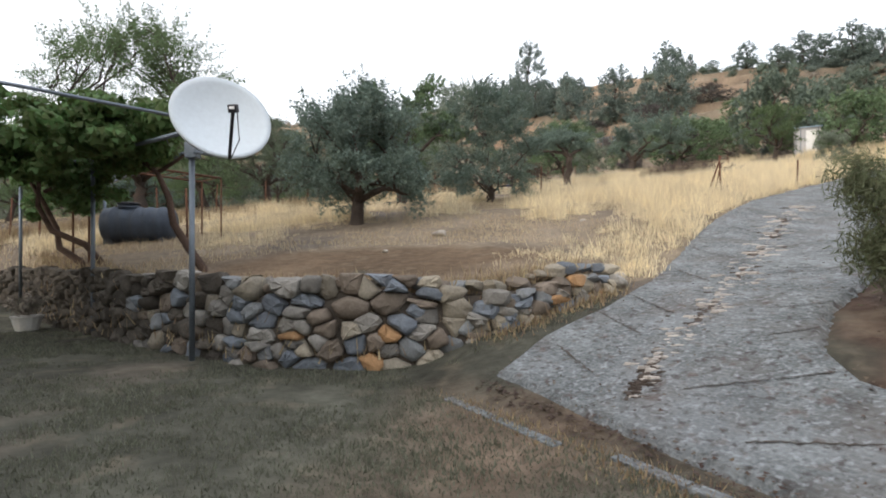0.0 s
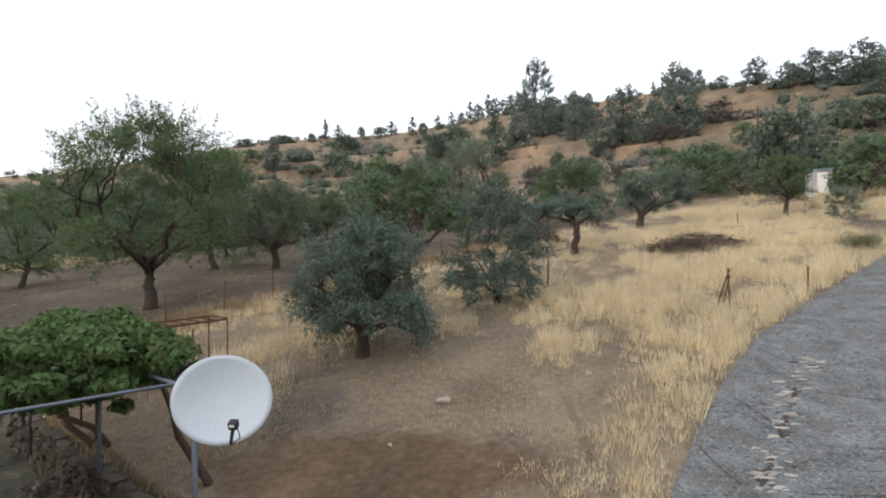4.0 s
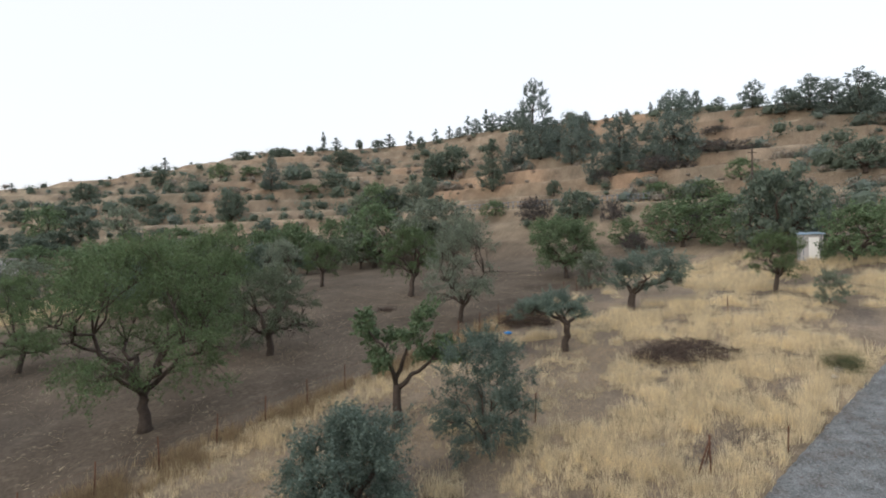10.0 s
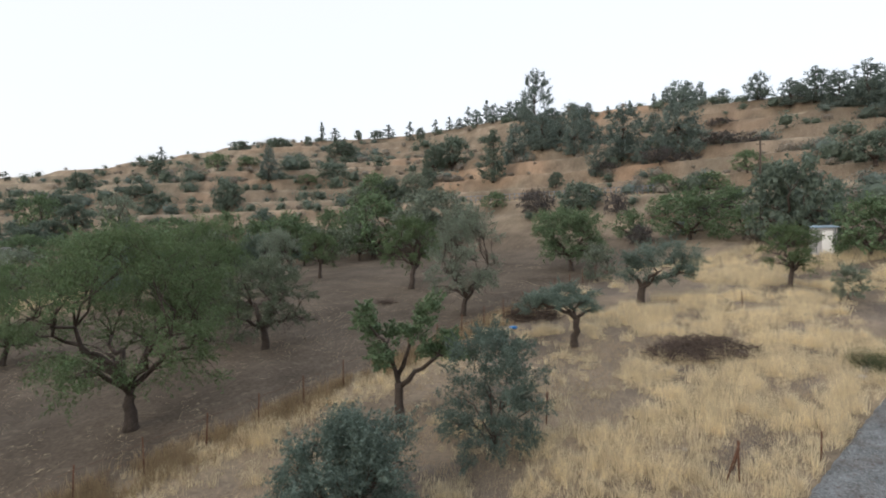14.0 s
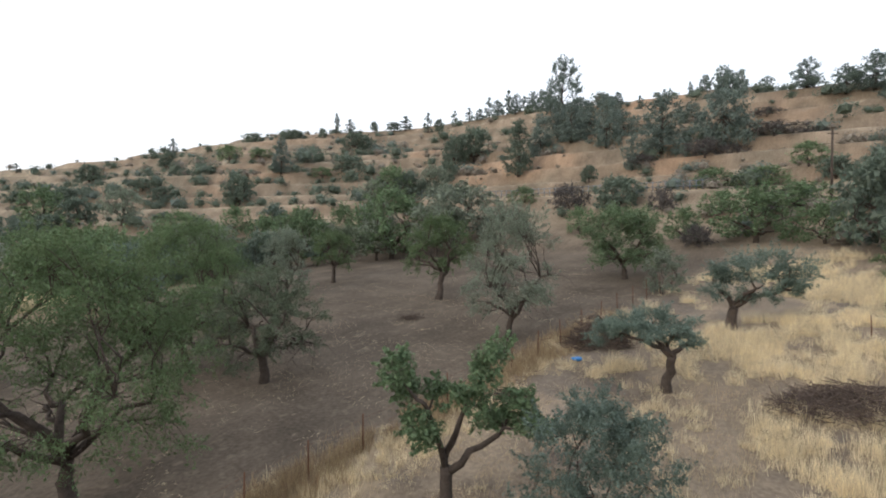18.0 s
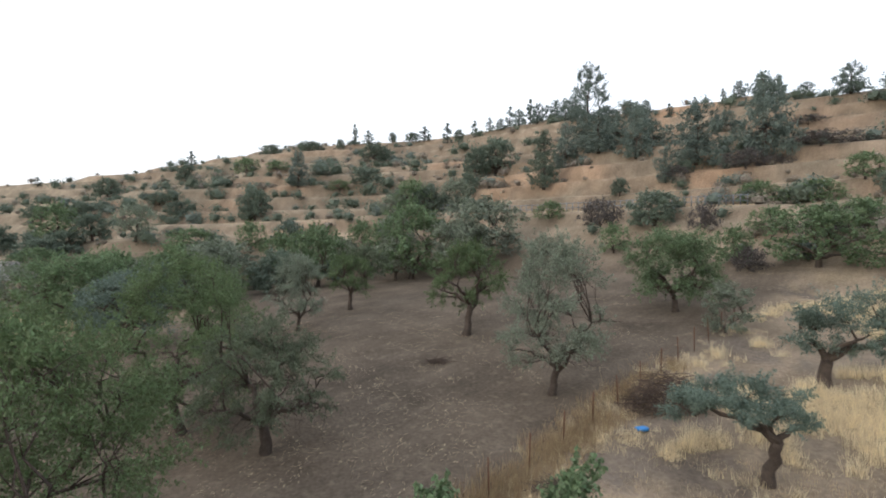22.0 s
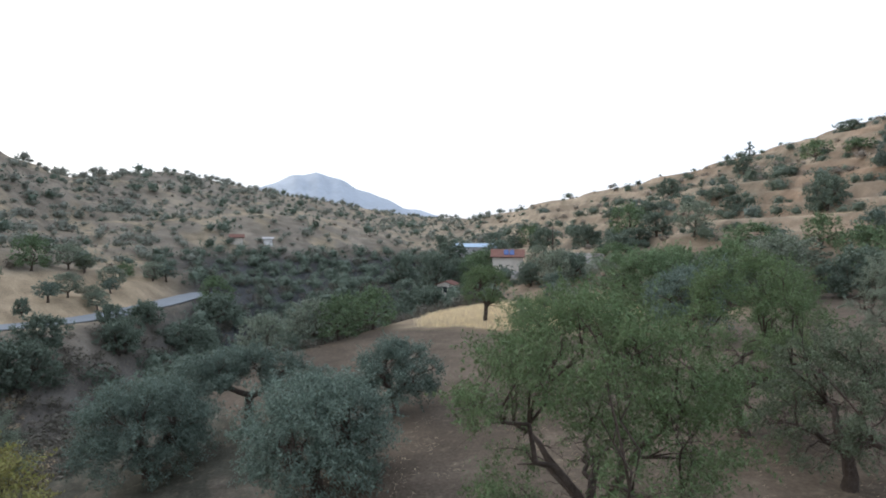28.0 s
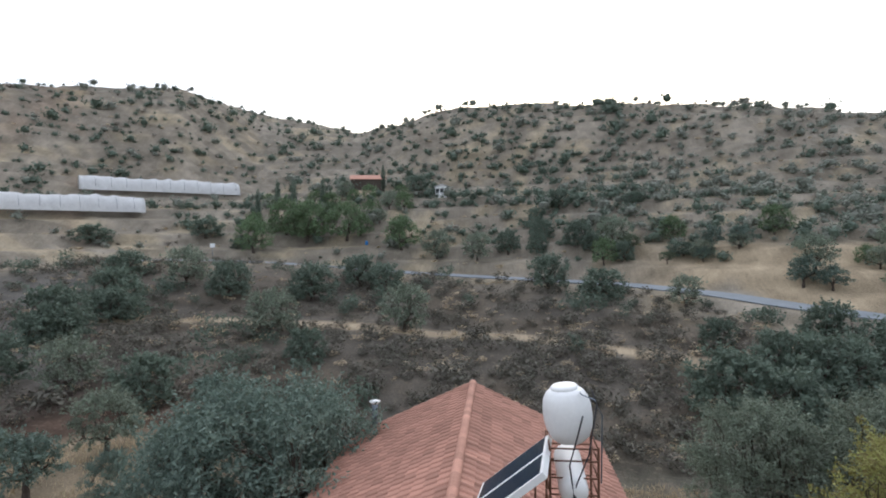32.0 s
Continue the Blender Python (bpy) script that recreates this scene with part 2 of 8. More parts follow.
def fbm(x, y, k=0, octaves=4):
    s, a = 0.0, 0.5
    for o in range(octaves):
        s = s + a * (vnoise(x, y, k + o) - 0.5)
        x, y, a = x * 2.03 + 5.1, y * 2.03 + 1.7, a * 0.5
    return s


def smooth(a, b, x):
    t = np.clip((x - a) / (b - a), 0, 1)
    return t * t * (3 - 2 * t)


# Valley form by bearing (degrees left of +y, seen from the middle of the plot): distance and height of five lines
HUB = (-2.0, 11.0)
BEAR = [-180, -140, -100, -60, -40, -25, -10, 5, 20, 35, 48, 56, 62, 70, 78, 86, 94, 102, 112, 124, 137, 145, 150, 155, 165, 172, 180]
EDGE_R = [40, 35, 30, 32, 40, 46, 55, 66, 75, 80, 75, 70, 65, 55, 46, 38, 33, 30, 30, 30, 30, 31.2, 32, 33, 35, 38, 40]
FOOT_R = [60, 50, 42, 42, 46, 52, 62, 74, 84, 90, 95, 95, 95, 88, 85, 75, 56, 47, 43, 43, 43, 44.8, 46, 47, 50, 55, 60]
FOOT_Z = [2, 3, 4, 8, 9.5, 10, 11, 11, 11, 9, 6, 2, -3, -6, -7, -6, -4.5, -4, -3.5, -3, -2, -1.4, -1, -0.5, 0, 1, 2]
SHELF_R = [112, 75, 60, 56, 60, 68, 75, 86, 95, 105, 115, 130, 140, 125, 112, 98, 75, 69, 69, 80, 94, 98.9, 102, 105, 110, 112, 112]
SHELF_Z = [9, 6, 8, 12, 14, 16, 16.5, 18, 17, 14, 9, 5, 3, 1.6, 1.4, 1.3, 1.4, 1.5, 2.0, 4.0, 4.8, 5.2, 5.4, 6, 7.5, 8.4, 9]
MID_R = [150, 110, 90, 85, 85, 95, 105, 125, 140, 150, 165, 190, 220, 200, 180, 170, 140, 125, 125, 130, 140, 146.2, 150, 150, 150, 150, 150]
MID_Z = [20, 15, 16, 22, 24, 28, 30, 31, 32, 24, 17, 12, 15, 18, 20, 18, 13, 16, 20, 22, 23, 24.2, 25, 26, 21, 20, 20]
TOP_R = [225, 180, 150, 130, 112, 122, 130, 160, 185, 200, 220, 270, 380, 330, 300, 270, 210, 190, 185, 190, 195, 204.2, 210, 250, 270, 225, 225]
TOP_Z = [66, 35, 35, 35, 36, 41.8, 43, 44, 45.5, 35.5, 28, 23, 29, 34.5, 38, 43, 32, 40.5, 48, 55, 59.5, 61.5, 57.5, 60, 72, 69, 66]
WALL_X = [-15.82, -11.82, -9.32, -6.72, -4.42, -2.92, -1.82, -0.72, 0.28, 1.18, 2.38]
WALL_Y = [16.22, 14.32, 12.42, 10.12, 8.32, 7.32, 6.67, 6.62, 6.77, 6.97, 7.62]


def field_height(x, y):
    a, b = x / 30, y / 30
    return -0.435 + 1.522 * a + 6.069 * b + 0.071 * a * a + 0.451 * a * b - 1.022 * b * b


def ramp_height(x, y):
    d = np.clip((x - 0.26) * 0.8 + (y - 5.42) * 0.6, 0, 10)
    return 0.31 * d - 0.0135 * d * d


def behind_wall(x, y):
    return y - np.interp(x, WALL_X, WALL_Y)


def height(x, y):
    x, y = np.asarray(x, float), np.asarray(y, float)
    near = field_height(np.clip(x, -75, 75), np.clip(y, -40, 95))
    yard = ramp_height(x, y) * smooth(-0.42, 0.58, x)
    far_yard = smooth(-8, -20, x)
    yard = yard * (1 - far_yard) + near * far_yard
    bw = behind_wall(x, y)
    up = smooth(0.05, 0.45, bw) * (x < 2.48) + smooth(7.9, 11.9, y) * (x >= 2.48)
    up = np.where(x < -12, smooth(-2, 4, bw), up)
    low = np.where(x < 2.48, np.maximum(near, 0.98 + 0.02 * bw), near)
    plot = yard * (1 - up) + low * up
    dx, dy = x - HUB[0], y - HUB[1]
    r, az = np.hypot(dx, dy), np.degrees(np.arctan2(-dx, dy))
    g = lambda t: np.interp(az, BEAR, t)
    wob = 1 + 0.10 * fbm(x / 40, y / 40, 3)
    ks = [(g(EDGE_R), plot), (g(FOOT_R), g(FOOT_Z)), (g(SHELF_R), g(SHELF_Z)), (g(MID_R), g(MID_Z)), (g(TOP_R), g(TOP_Z)),
          (g(TOP_R) * 1.5, g(TOP_Z) * 0.8), (900 + 0 * r, 15 + 0 * r), (2600 + 0 * r, -10 + 0 * r)]
    z = plot.copy()
    for (r0, z0), (r1, z1) in zip(ks, ks[1:]):
        t = np.clip((r - r0) / (r1 - r0), 0, 1)
        t = t + 0.5 * (t * t * (3 - 2 * t) - t)
        z = np.where(r > r0, z0 + (z1 - z0) * t, z)
    hill = smooth(0, 1, (r - g(EDGE_R)) / 25)
    amp = np.clip((r - 40) / 60, 0, 1) * (1 - 0.75 * smooth(0.8, 1.0, r / g(TOP_R)))
    z = z + hill * amp * 3.2 * fbm(x / 22, y / 22, 11) + hill * 0.5 * fbm(x / 5, y / 5, 17)
    # old terraces on the hillsides
    q = 3.1
    zs = z / q + 0.7 * fbm(x / 60, y / 60, 23)
    fr = zs - np.floor(zs)
    step = (np.floor(zs) + smooth(0.62, 0.95, fr)) - zs
    z = z + hill * (1 - 0.9 * smooth(50, 58, az) * smooth(92, 84, az)) * np.clip((r - g(SHELF_R) * 0.8) / 30, 0, 1) * (r < g(TOP_R) * 1.2) * (0.9 - 0.35 * smooth(60, 90, az)) * q * step
    return z


def zg(x, y):
    return float(height(np.array([x]), np.array([y]))[0])


# the lane on the far side of the valley, as bearing and distance
LANE_AZ = [83.2, 84.4, 86, 92, 97, 101, 107, 113, 119, 124, 127, 132, 140, 151, 162, 170, 176]
LANE_R = [114, 106, 97, 83, 76, 74, 73, 75, 79, 83, 86, 90, 96, 102, 107, 112, 112]


def lane_points(n=160):
    a = np.linspace(LANE_AZ[0], LANE_AZ[-1], n)
    r = np.interp(a, LANE_AZ, LANE_R)
    k = np.ones(9) / 9
    r = np.convolve(np.pad(r, 4, mode="edge"), k, "valid")
    return HUB[0] - r * np.sin(np.radians(a)), HUB[1] + r * np.cos(np.radians(a))


def track_points(n=90):
    a = np.linspace(-27, 26, n)
    r = np.interp(a, BEAR, SHELF_R) * 1.01
    return HUB[0] - r * np.sin(np.radians(a)), HUB[1] + r * np.cos(np.radians(a))


TX, TY = track_points()
TZ = np.convolve(np.pad(height(TX, TY), 8, mode="edge"), np.ones(17) / 17, "valid")
LX, LY = lane_points()
LZ = height(LX, LY)
LZ = np.convolve(np.pad(LZ, 12, mode="edge"), np.ones(25) / 25, "valid")

# the concrete driveway: its two edges
DRIVE_L = [(2.48, 2.52), (1.99, 3.2), (1.39, 4.17), (0.6, 5.65), (1.14, 6.26), (1.98, 6.82), (2.8, 7.57), (3.88, 9.02), (4.88, 10.42), (7.58, 13.52), (10.38, 15.92), (13.68, 18.62), (17.38, 21.62), (22.68, 25.92), (31.18, 32.92)]
DRIVE_R = [(3.53, 2.72), (3.28, 3.42), (3.13, 4.07), (3.33, 4.67), (3.88, 5.37), (4.58, 5.87), (5.28, 6.37), (6.33, 7.22), (7.48, 8.52), (10.18, 11.52), (12.98, 14.02), (16.28, 16.72), (19.98, 19.72), (25.18, 23.82), (33.18, 30.62)]


def inside_drive(x, y):
    """Distance in from the driveway's edge, 0 outside."""
    ring = DRIVE_L + DRIVE_R[::-1]
    dd, odd = np.full(np.shape(x), 1e9), np.zeros(np.shape(x), bool)
    for (x0, y0), (x1, y1) in zip(ring, ring[1:] + ring[:1]):
        t = np.clip(((x - x0) * (x1 - x0) + (y - y0) * (y1 - y0)) / ((x1 - x0) ** 2 + (y1 - y0) ** 2), 0, 1)
        dd = np.minimum(dd, np.hypot(x - x0 - t * (x1 - x0), y - y0 - t * (y1 - y0)))
        if y0 != y1:
            odd ^= ((y0 > y) != (y1 > y)) & (x < (x1 - x0) * (y - y0) / (y1 - y0) + x0)
    return np.where(odd, dd, 0.0)


def near_line(x, y, px, py):
    d = np.full(np.shape(x), 1e9)
    k = np.zeros(np.shape(x), int)
    for i in range(len(px)):
        e = (x - px[i]) ** 2 + (y - py[i]) ** 2
        k = np.where(e < d, i, k)
        d = np.minimum(d, e)
    return np.sqrt(d), k


def mesh_object(name, verts, faces, material, parent=None, smooth_faces=False, label="", kind=""):
    me = bpy.data.meshes.new(name)
    me.from_pydata(verts if isinstance(verts, list) else verts.tolist(), [], faces if isinstance(faces, list) else faces.tolist())
    me.materials.append(material)
    if smooth_faces:
        me.polygons.foreach_set("use_smooth", [True] * len(me.polygons))
    ob = new(name, me)
    ob.parent = parent
    return tagged(ob, label=label, kind=kind)


FENCE_A, FENCE_B = (-13.0, 13.6), (12.5, 42.4)


def field_side(x, y):
    """Positive on the straw side of the wire fence, negative on the tilled side."""
    dx, dy = FENCE_B[0] - FENCE_A[0], FENCE_B[1] - FENCE_A[1]
    return ((x - FENCE_A[0]) * dy - (y - FENCE_A[1]) * dx) / math.hypot(dx, dy)


# standing tufts of bleached straw, and the grassy verge of the driveway
TUFTS = [(3.1, 13.6, 1.1), (5.3, 13.3, 0.8), (5.9, 12.6, 0.7), (4.6, 17.0, 1.3), (6.2, 16.6, 1.3), (7.4, 18.8, 1.5), (9.0, 20.0, 1.7), (10.6, 21.6, 1.6), (8.6, 23.2, 1.3), (13.6, 23.6, 1.7), (-6.2, 19.9, 0.9), (-4.2, 22.0, 0.9), (-2.6, 23.6, 0.9), (0.9, 19.5, 1.2), (2.6, 15.9, 0.9), (-8.2, 14.4, 1.6), (-5.6, 14.4, 1.2), (-4.4, 12.0, 0.9), (-9.4, 12.8, 1.4), (-3.4, 15.4, 1.2), (0.3, 15.8, 0.9)]
VERGE = [(2.48, 8.02), (3.58, 9.42), (4.58, 10.82), (7.28, 13.92), (10.08, 16.32), (13.38, 19.02), (17.18, 22.02)]


def straw_amount(x, y):
    """How far tall straw grows, 0 to 1, inside the plot."""
    f = smooth(-0.3, 1.2, field_side(x, y))
    trodden = smooth(6.5, 4.0, np.hypot(x / 1.3, y - 10.5)) + 0.8 * smooth(4.5, 2.0, np.hypot((x - 5.5) / 1.4, y - 22.5))
    east = 0.25 + 0.75 * smooth(-0.5, 4.5, x - 0.12 * (y - 14))
    patch = smooth(-0.02, 0.13, fbm(x / 4, y / 2.6, 41) + 0.85 * fbm(x / 1.1, y / 0.8, 42)) * east
    tufts = 0.0
    for px, py, pr in TUFTS:
        tufts = tufts + smooth(1.15, 0.35, np.hypot(x - px, y - py) / pr + 1.5 * fbm(x / 0.9, y / 0.9, 45) + 0.9 * fbm(x / 2.2, y / 2.2, 46))
    edge = np.full(np.shape(x), 1e9)
    for (x0, y0), (x1, y1) in zip(VERGE, VERGE[1:]):
        t = np.clip(((x - x0) * (x1 - x0) + (y - y0) * (y1 - y0)) / ((x1 - x0) ** 2 + (y1 - y0) ** 2), 0, 1)
        edge = np.minimum(edge, np.hypot(x - x0 - t * (x1 - x0), y - y0 - t * (y1 - y0)))
    verge = 0.75 * smooth(1.5, 0.4, edge + 1.2 * fbm(x / 1.2, y / 1.2, 47))
    fs = field_side(x, y)
    tufts = tufts + 0.45 * smooth(1.6, 0.3, np.abs(fs - 0.5) + 2.5 * fbm(x / 1.5, y / 1.5, 48)) * (y < 36)
    return np.clip(f * patch * (1 - np.clip(trodden, 0, 1)) + tufts + verge, 0, 1) * (behind_wall(x, y) > 0.25)


def grove_floor(x, y):
    """The straw terrace above the valley lane, 0 to 1."""
    dx, dy = x - HUB[0], y - HUB[1]
    r, az = np.hypot(dx, dy), np.degrees(np.arctan2(-dx, dy))
    up = r - np.interp(az, LANE_AZ, LANE_R) + 16 * fbm(x / 18, y / 9, 69)
    return smooth(0, 3, up) * smooth(24, 15, up) * smooth(83, 86, az) * smooth(133, 118, az)


def build_ground():
    cx, cy = -1.0, 8.0
    rr = list(np.arange(0.25, 14, 0.16))
    while rr[-1] < 2600:
        rr.append(rr[-1] * (1.013 if 55 < rr[-1] < 250 else 1.028))
    rr = np.array(rr)
    na = 540
    aa = np.linspace(0, 2 * np.pi, na, endpoint=False)
    R, A = np.meshgrid(rr, aa, indexing="ij")
    X, Y = cx + R * np.cos(A), cy + R * np.sin(A)
    Z = height(X, Y)
    # shelf for the lane and bed for the driveway
    d, k = near_line(X, Y, LX, LY)
    w = smooth(6.0, 2.6, d)
    Z = Z * (1 - w) + (LZ[k] - 0.12) * w
    d, k = near_line(X, Y, TX, TY)
    w = smooth(5.0, 2.0, d)
    Z = Z * (1 - w) + (TZ[k] - 0.12) * w
    Z = Z + 0.05 * fbm(X / 1.3, Y / 1.3, 5) * (R < 60)
    Z = Z - 0.12 * smooth(0.02, 0.3, inside_drive(X, Y))
    # soil colours, with some shade, haze and sunlight painted in where noted
    dx, dy = X - HUB[0], Y - HUB[1]
    hr, az = np.hypot(dx, dy), np.degrees(np.arctan2(-dx, dy))
    lawn, soil, straw = np.array([0.078, 0.077, 0.06]), np.array([0.111, 0.091, 0.07]), np.array([0.25, 0.202, 0.138])
    trod, tan, ravine, red = np.array([0.21, 0.17, 0.125]), np.array([0.315, 0.265, 0.195]), np.array([0.095, 0.09, 0.082]), np.array([0.33, 0.18, 0.10])
    sa = straw_amount(X, Y)[..., None]
    side = smooth(-0.6, 0.6, field_side(X, Y))[..., None]
    patch = smooth(-0.1, 0.15, fbm(X / 9, Y / 9, 51))[..., None]
    plot = soil * (1 - side) + trod * side
    plot = plot * (1 - sa) + straw * sa
    grey = smooth(0.0, 0.18, fbm(X / 2.8, Y / 2.8, 53) + 0.3 * fbm(X / 0.7, Y / 0.7, 54))[..., None] * side * (1 - sa)
    plot = plot * (1 - 0.75 * grey) + np.array([0.118, 0.102, 0.088]) * 0.75 * grey
    dug = (smooth(1.0, 0.55, np.hypot((X + 1.1) / 3.6, (Y - 8.6 - 0.12 * (X + 1.1) ** 2 * (X < -1.1)) / 1.7) + 0.5 * fbm(X / 0.8, Y / 0.8, 55)))[..., None]
    plot = plot * (1 - 0.85 * dug) + np.array([0.115, 0.078, 0.048]) * 0.85 * dug
    bw = smooth(-0.1, 0.3, behind_wall(X, Y) * (X < 2.48) + (Y - 6.4) * (X >= 2.48))[..., None]
    bare = smooth(0.0, 0.2, fbm(X / 1.6, Y / 1.6, 57) + 0.4 * fbm(X / 6, Y / 6, 58))[..., None]
    front = lawn * (1 - 0.5 * bare) + np.array([0.165, 0.14, 0.112]) * 0.5 * bare
    brown = smooth(1.5, 0.2, np.hypot(X - 0.4, (Y - 4.0) * 0.7) + 1.5 * fbm(X / 0.8, Y / 0.8, 59))[..., None]
    front = front * (1 - 0.7 * brown) + np.array([0.15, 0.105, 0.075]) * 0.7 * brown
    litter = smooth(-0.3, 0.15, (X - 3.0) - 0.62 * (Y - 3.9) + 0.8 * fbm(X / 0.5, Y / 0.5, 60))[..., None]
    front = front * (1 - litter) + np.array([0.082, 0.056, 0.042]) * litter
    front = front * (1 + 0.9 * fbm(X / 0.45, Y / 0.45, 62) + 0.6 * fbm(X / 1.5, Y / 1.5, 65))[..., None]
    plot = front * (1 - bw) + plot * bw
    out_edge = smooth(0, 1, (hr - np.interp(az, BEAR, EDGE_R)) / 12)[..., None]
    shelf = smooth(0.8, 1.02, hr / np.interp(az, BEAR, SHELF_R))[..., None]
    # western slopes: dry earth greyed, with distance haze put into the colour
    west = np.maximum(smooth(52, 66, az), smooth(-130, -150, az))[..., None]
    hillc = (tan * (1 - west) + np.array([0.24, 0.215, 0.175]) * west) * (0.75 + 0.25 * patch)
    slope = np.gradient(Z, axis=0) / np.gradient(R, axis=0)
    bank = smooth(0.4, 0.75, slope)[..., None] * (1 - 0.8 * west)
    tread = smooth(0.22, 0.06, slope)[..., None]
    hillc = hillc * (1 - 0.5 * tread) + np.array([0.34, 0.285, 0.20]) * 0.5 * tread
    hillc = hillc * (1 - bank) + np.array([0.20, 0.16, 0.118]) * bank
    ruddy = (smooth(0.02, 0.2, fbm(X / 14, Y / 14, 61)) * (az < 40))[..., None]
    hillc = hillc * (1 - 0.15 * ruddy) + red * 0.15 * ruddy
    mott = (smooth(0.0, 0.22, fbm(X / 7, Y / 7, 63)) * 0.38 + smooth(0.02, 0.2, fbm(X / 2.6, Y / 2.6, 64)) * 0.3)[..., None]
    mott = mott * (1 - 0.4 * west)
    gold = smooth(0.03, 0.2, fbm(X / 11, Y / 5, 68))[..., None] * west * 0.4
    hillc = hillc * (1 - gold) + np.array([0.40, 0.325, 0.20]) * gold
    hillc = hillc * (1 - mott) + np.array([0.13, 0.115, 0.085]) * mott
    grove = grove_floor(X, Y)[..., None]
    hillc = hillc * (1 - grove) + straw * 1.35 * grove
    valley = ravine * west + np.array([0.205, 0.165, 0.12]) * (1 - west)
    dry = (smooth(92, 112, az) * (0.55 + 0.45 * smooth(-0.1, 0.15, fbm(X / 6, Y / 6, 66))))[..., None]
    valley = valley * (1 - dry) + np.array([0.09, 0.076, 0.059]) * dry
    track = (smooth(1.6, 0.7, np.abs(hr - np.interp(az, [90, 105, 120, 135, 150, 165, 180], [60, 57, 56, 60, 62, 66, 70]))) * (az > 98))[..., None]
    valley = valley * (1 - track) + np.array([0.33, 0.27, 0.19]) * track
    outer = valley * (1 - shelf) + hillc * shelf
    # ochre cut banks; those at -21 and -18 paint orange sunlight on the ridge
    for a0, r0, rad in ((-3.5, 99, 10), (-9, 92, 7), (-21, 119, 7), (-18, 117, 5), (3, 120, 8), (-24, 82, 6)):
        px, py = HUB[0] - r0 * math.sin(radians(a0)), HUB[1] + r0 * math.cos(radians(a0))
        raw_sunlit = 0.5 * smooth(1.0, 0.45, np.hypot(X - px, Y - py) / rad + 0.9 * fbm(X / 4, Y / 4, 73))[..., None]
        outer = outer * (1 - raw_sunlit) + np.array([0.34, 0.225, 0.145]) * raw_sunlit
    # deep ravine: its dark bluish shade and haze are painted into the ground
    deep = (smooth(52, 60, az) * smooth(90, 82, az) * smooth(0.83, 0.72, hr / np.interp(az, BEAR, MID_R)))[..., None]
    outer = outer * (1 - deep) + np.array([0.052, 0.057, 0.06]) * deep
    knoll = (smooth(-2.5, 2.0, -0.3 * (X + 50) + 0.95 * (Y - 38.5) + 5 * fbm(X / 6, Y / 6, 75)) * smooth(27, 20, np.hypot(X + 50, Y - 52)))[..., None]
    knoll = np.maximum(knoll, smooth(9, 5.5, np.hypot(X + 1.5, Y + 19.5) + 3 * fbm(X / 2, Y / 2, 66))[..., None])
    knoll = np.maximum(knoll, 0.85 * smooth(7.5, 3.0, np.hypot(X + 24.5, Y + 5) + 3 * fbm(X / 2, Y / 2, 67))[..., None])
    plot = plot * (1 - knoll) + straw * knoll
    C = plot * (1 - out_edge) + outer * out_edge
    C = C * (1 + 0.5 * fbm(X / 2.2, Y / 2.2, 71) + 0.35 * fbm(X / 12, Y / 12, 77))[..., None]
    nr = len(rr)
    verts = np.stack([X.ravel(), Y.ravel(), Z.ravel()], 1)
    i, j = np.meshgrid(np.arange(nr - 1), np.arange(na), indexing="ij")
    j2 = (j + 1) % na
    faces = np.stack([i * na + j, (i + 1) * na + j, (i + 1) * na + j2, i * na + j2], -1).reshape(-1, 4)
    centre = np.array([[cx, cy, zg(cx, cy)]])
    verts = np.vstack([verts, centre])
    fl = faces.tolist() + [[len(verts) - 1, a, (a + 1) % na] for a in range(na)]
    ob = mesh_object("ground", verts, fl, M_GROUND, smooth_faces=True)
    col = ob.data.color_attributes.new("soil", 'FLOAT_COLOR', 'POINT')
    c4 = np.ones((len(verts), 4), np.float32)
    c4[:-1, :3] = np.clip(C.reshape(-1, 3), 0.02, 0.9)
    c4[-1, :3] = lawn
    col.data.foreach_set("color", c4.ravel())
    return tagged(ob, "dry earth, straw and stony hillsides of a valley", "ground", kind="structure")


build_ground()


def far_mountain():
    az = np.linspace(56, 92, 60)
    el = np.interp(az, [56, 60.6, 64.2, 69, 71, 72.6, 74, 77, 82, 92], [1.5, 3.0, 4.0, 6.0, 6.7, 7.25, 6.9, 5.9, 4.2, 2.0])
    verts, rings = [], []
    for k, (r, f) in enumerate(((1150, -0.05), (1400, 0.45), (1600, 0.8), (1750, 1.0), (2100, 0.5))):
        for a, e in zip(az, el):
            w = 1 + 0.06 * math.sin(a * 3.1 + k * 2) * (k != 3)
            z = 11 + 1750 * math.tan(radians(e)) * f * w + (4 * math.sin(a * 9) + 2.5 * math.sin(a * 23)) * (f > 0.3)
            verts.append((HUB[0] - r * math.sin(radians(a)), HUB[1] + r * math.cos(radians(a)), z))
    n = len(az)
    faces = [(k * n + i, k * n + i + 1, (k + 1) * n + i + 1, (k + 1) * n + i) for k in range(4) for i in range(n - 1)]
    ob = mesh_object("backdrop_mountain", verts, faces, M_MOUNT_HAZE, smooth_faces=True)
    tagged(ob, "distant mountain closing the valley, blue-grey haze painted into its colour", "mountain", kind="structure")


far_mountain()


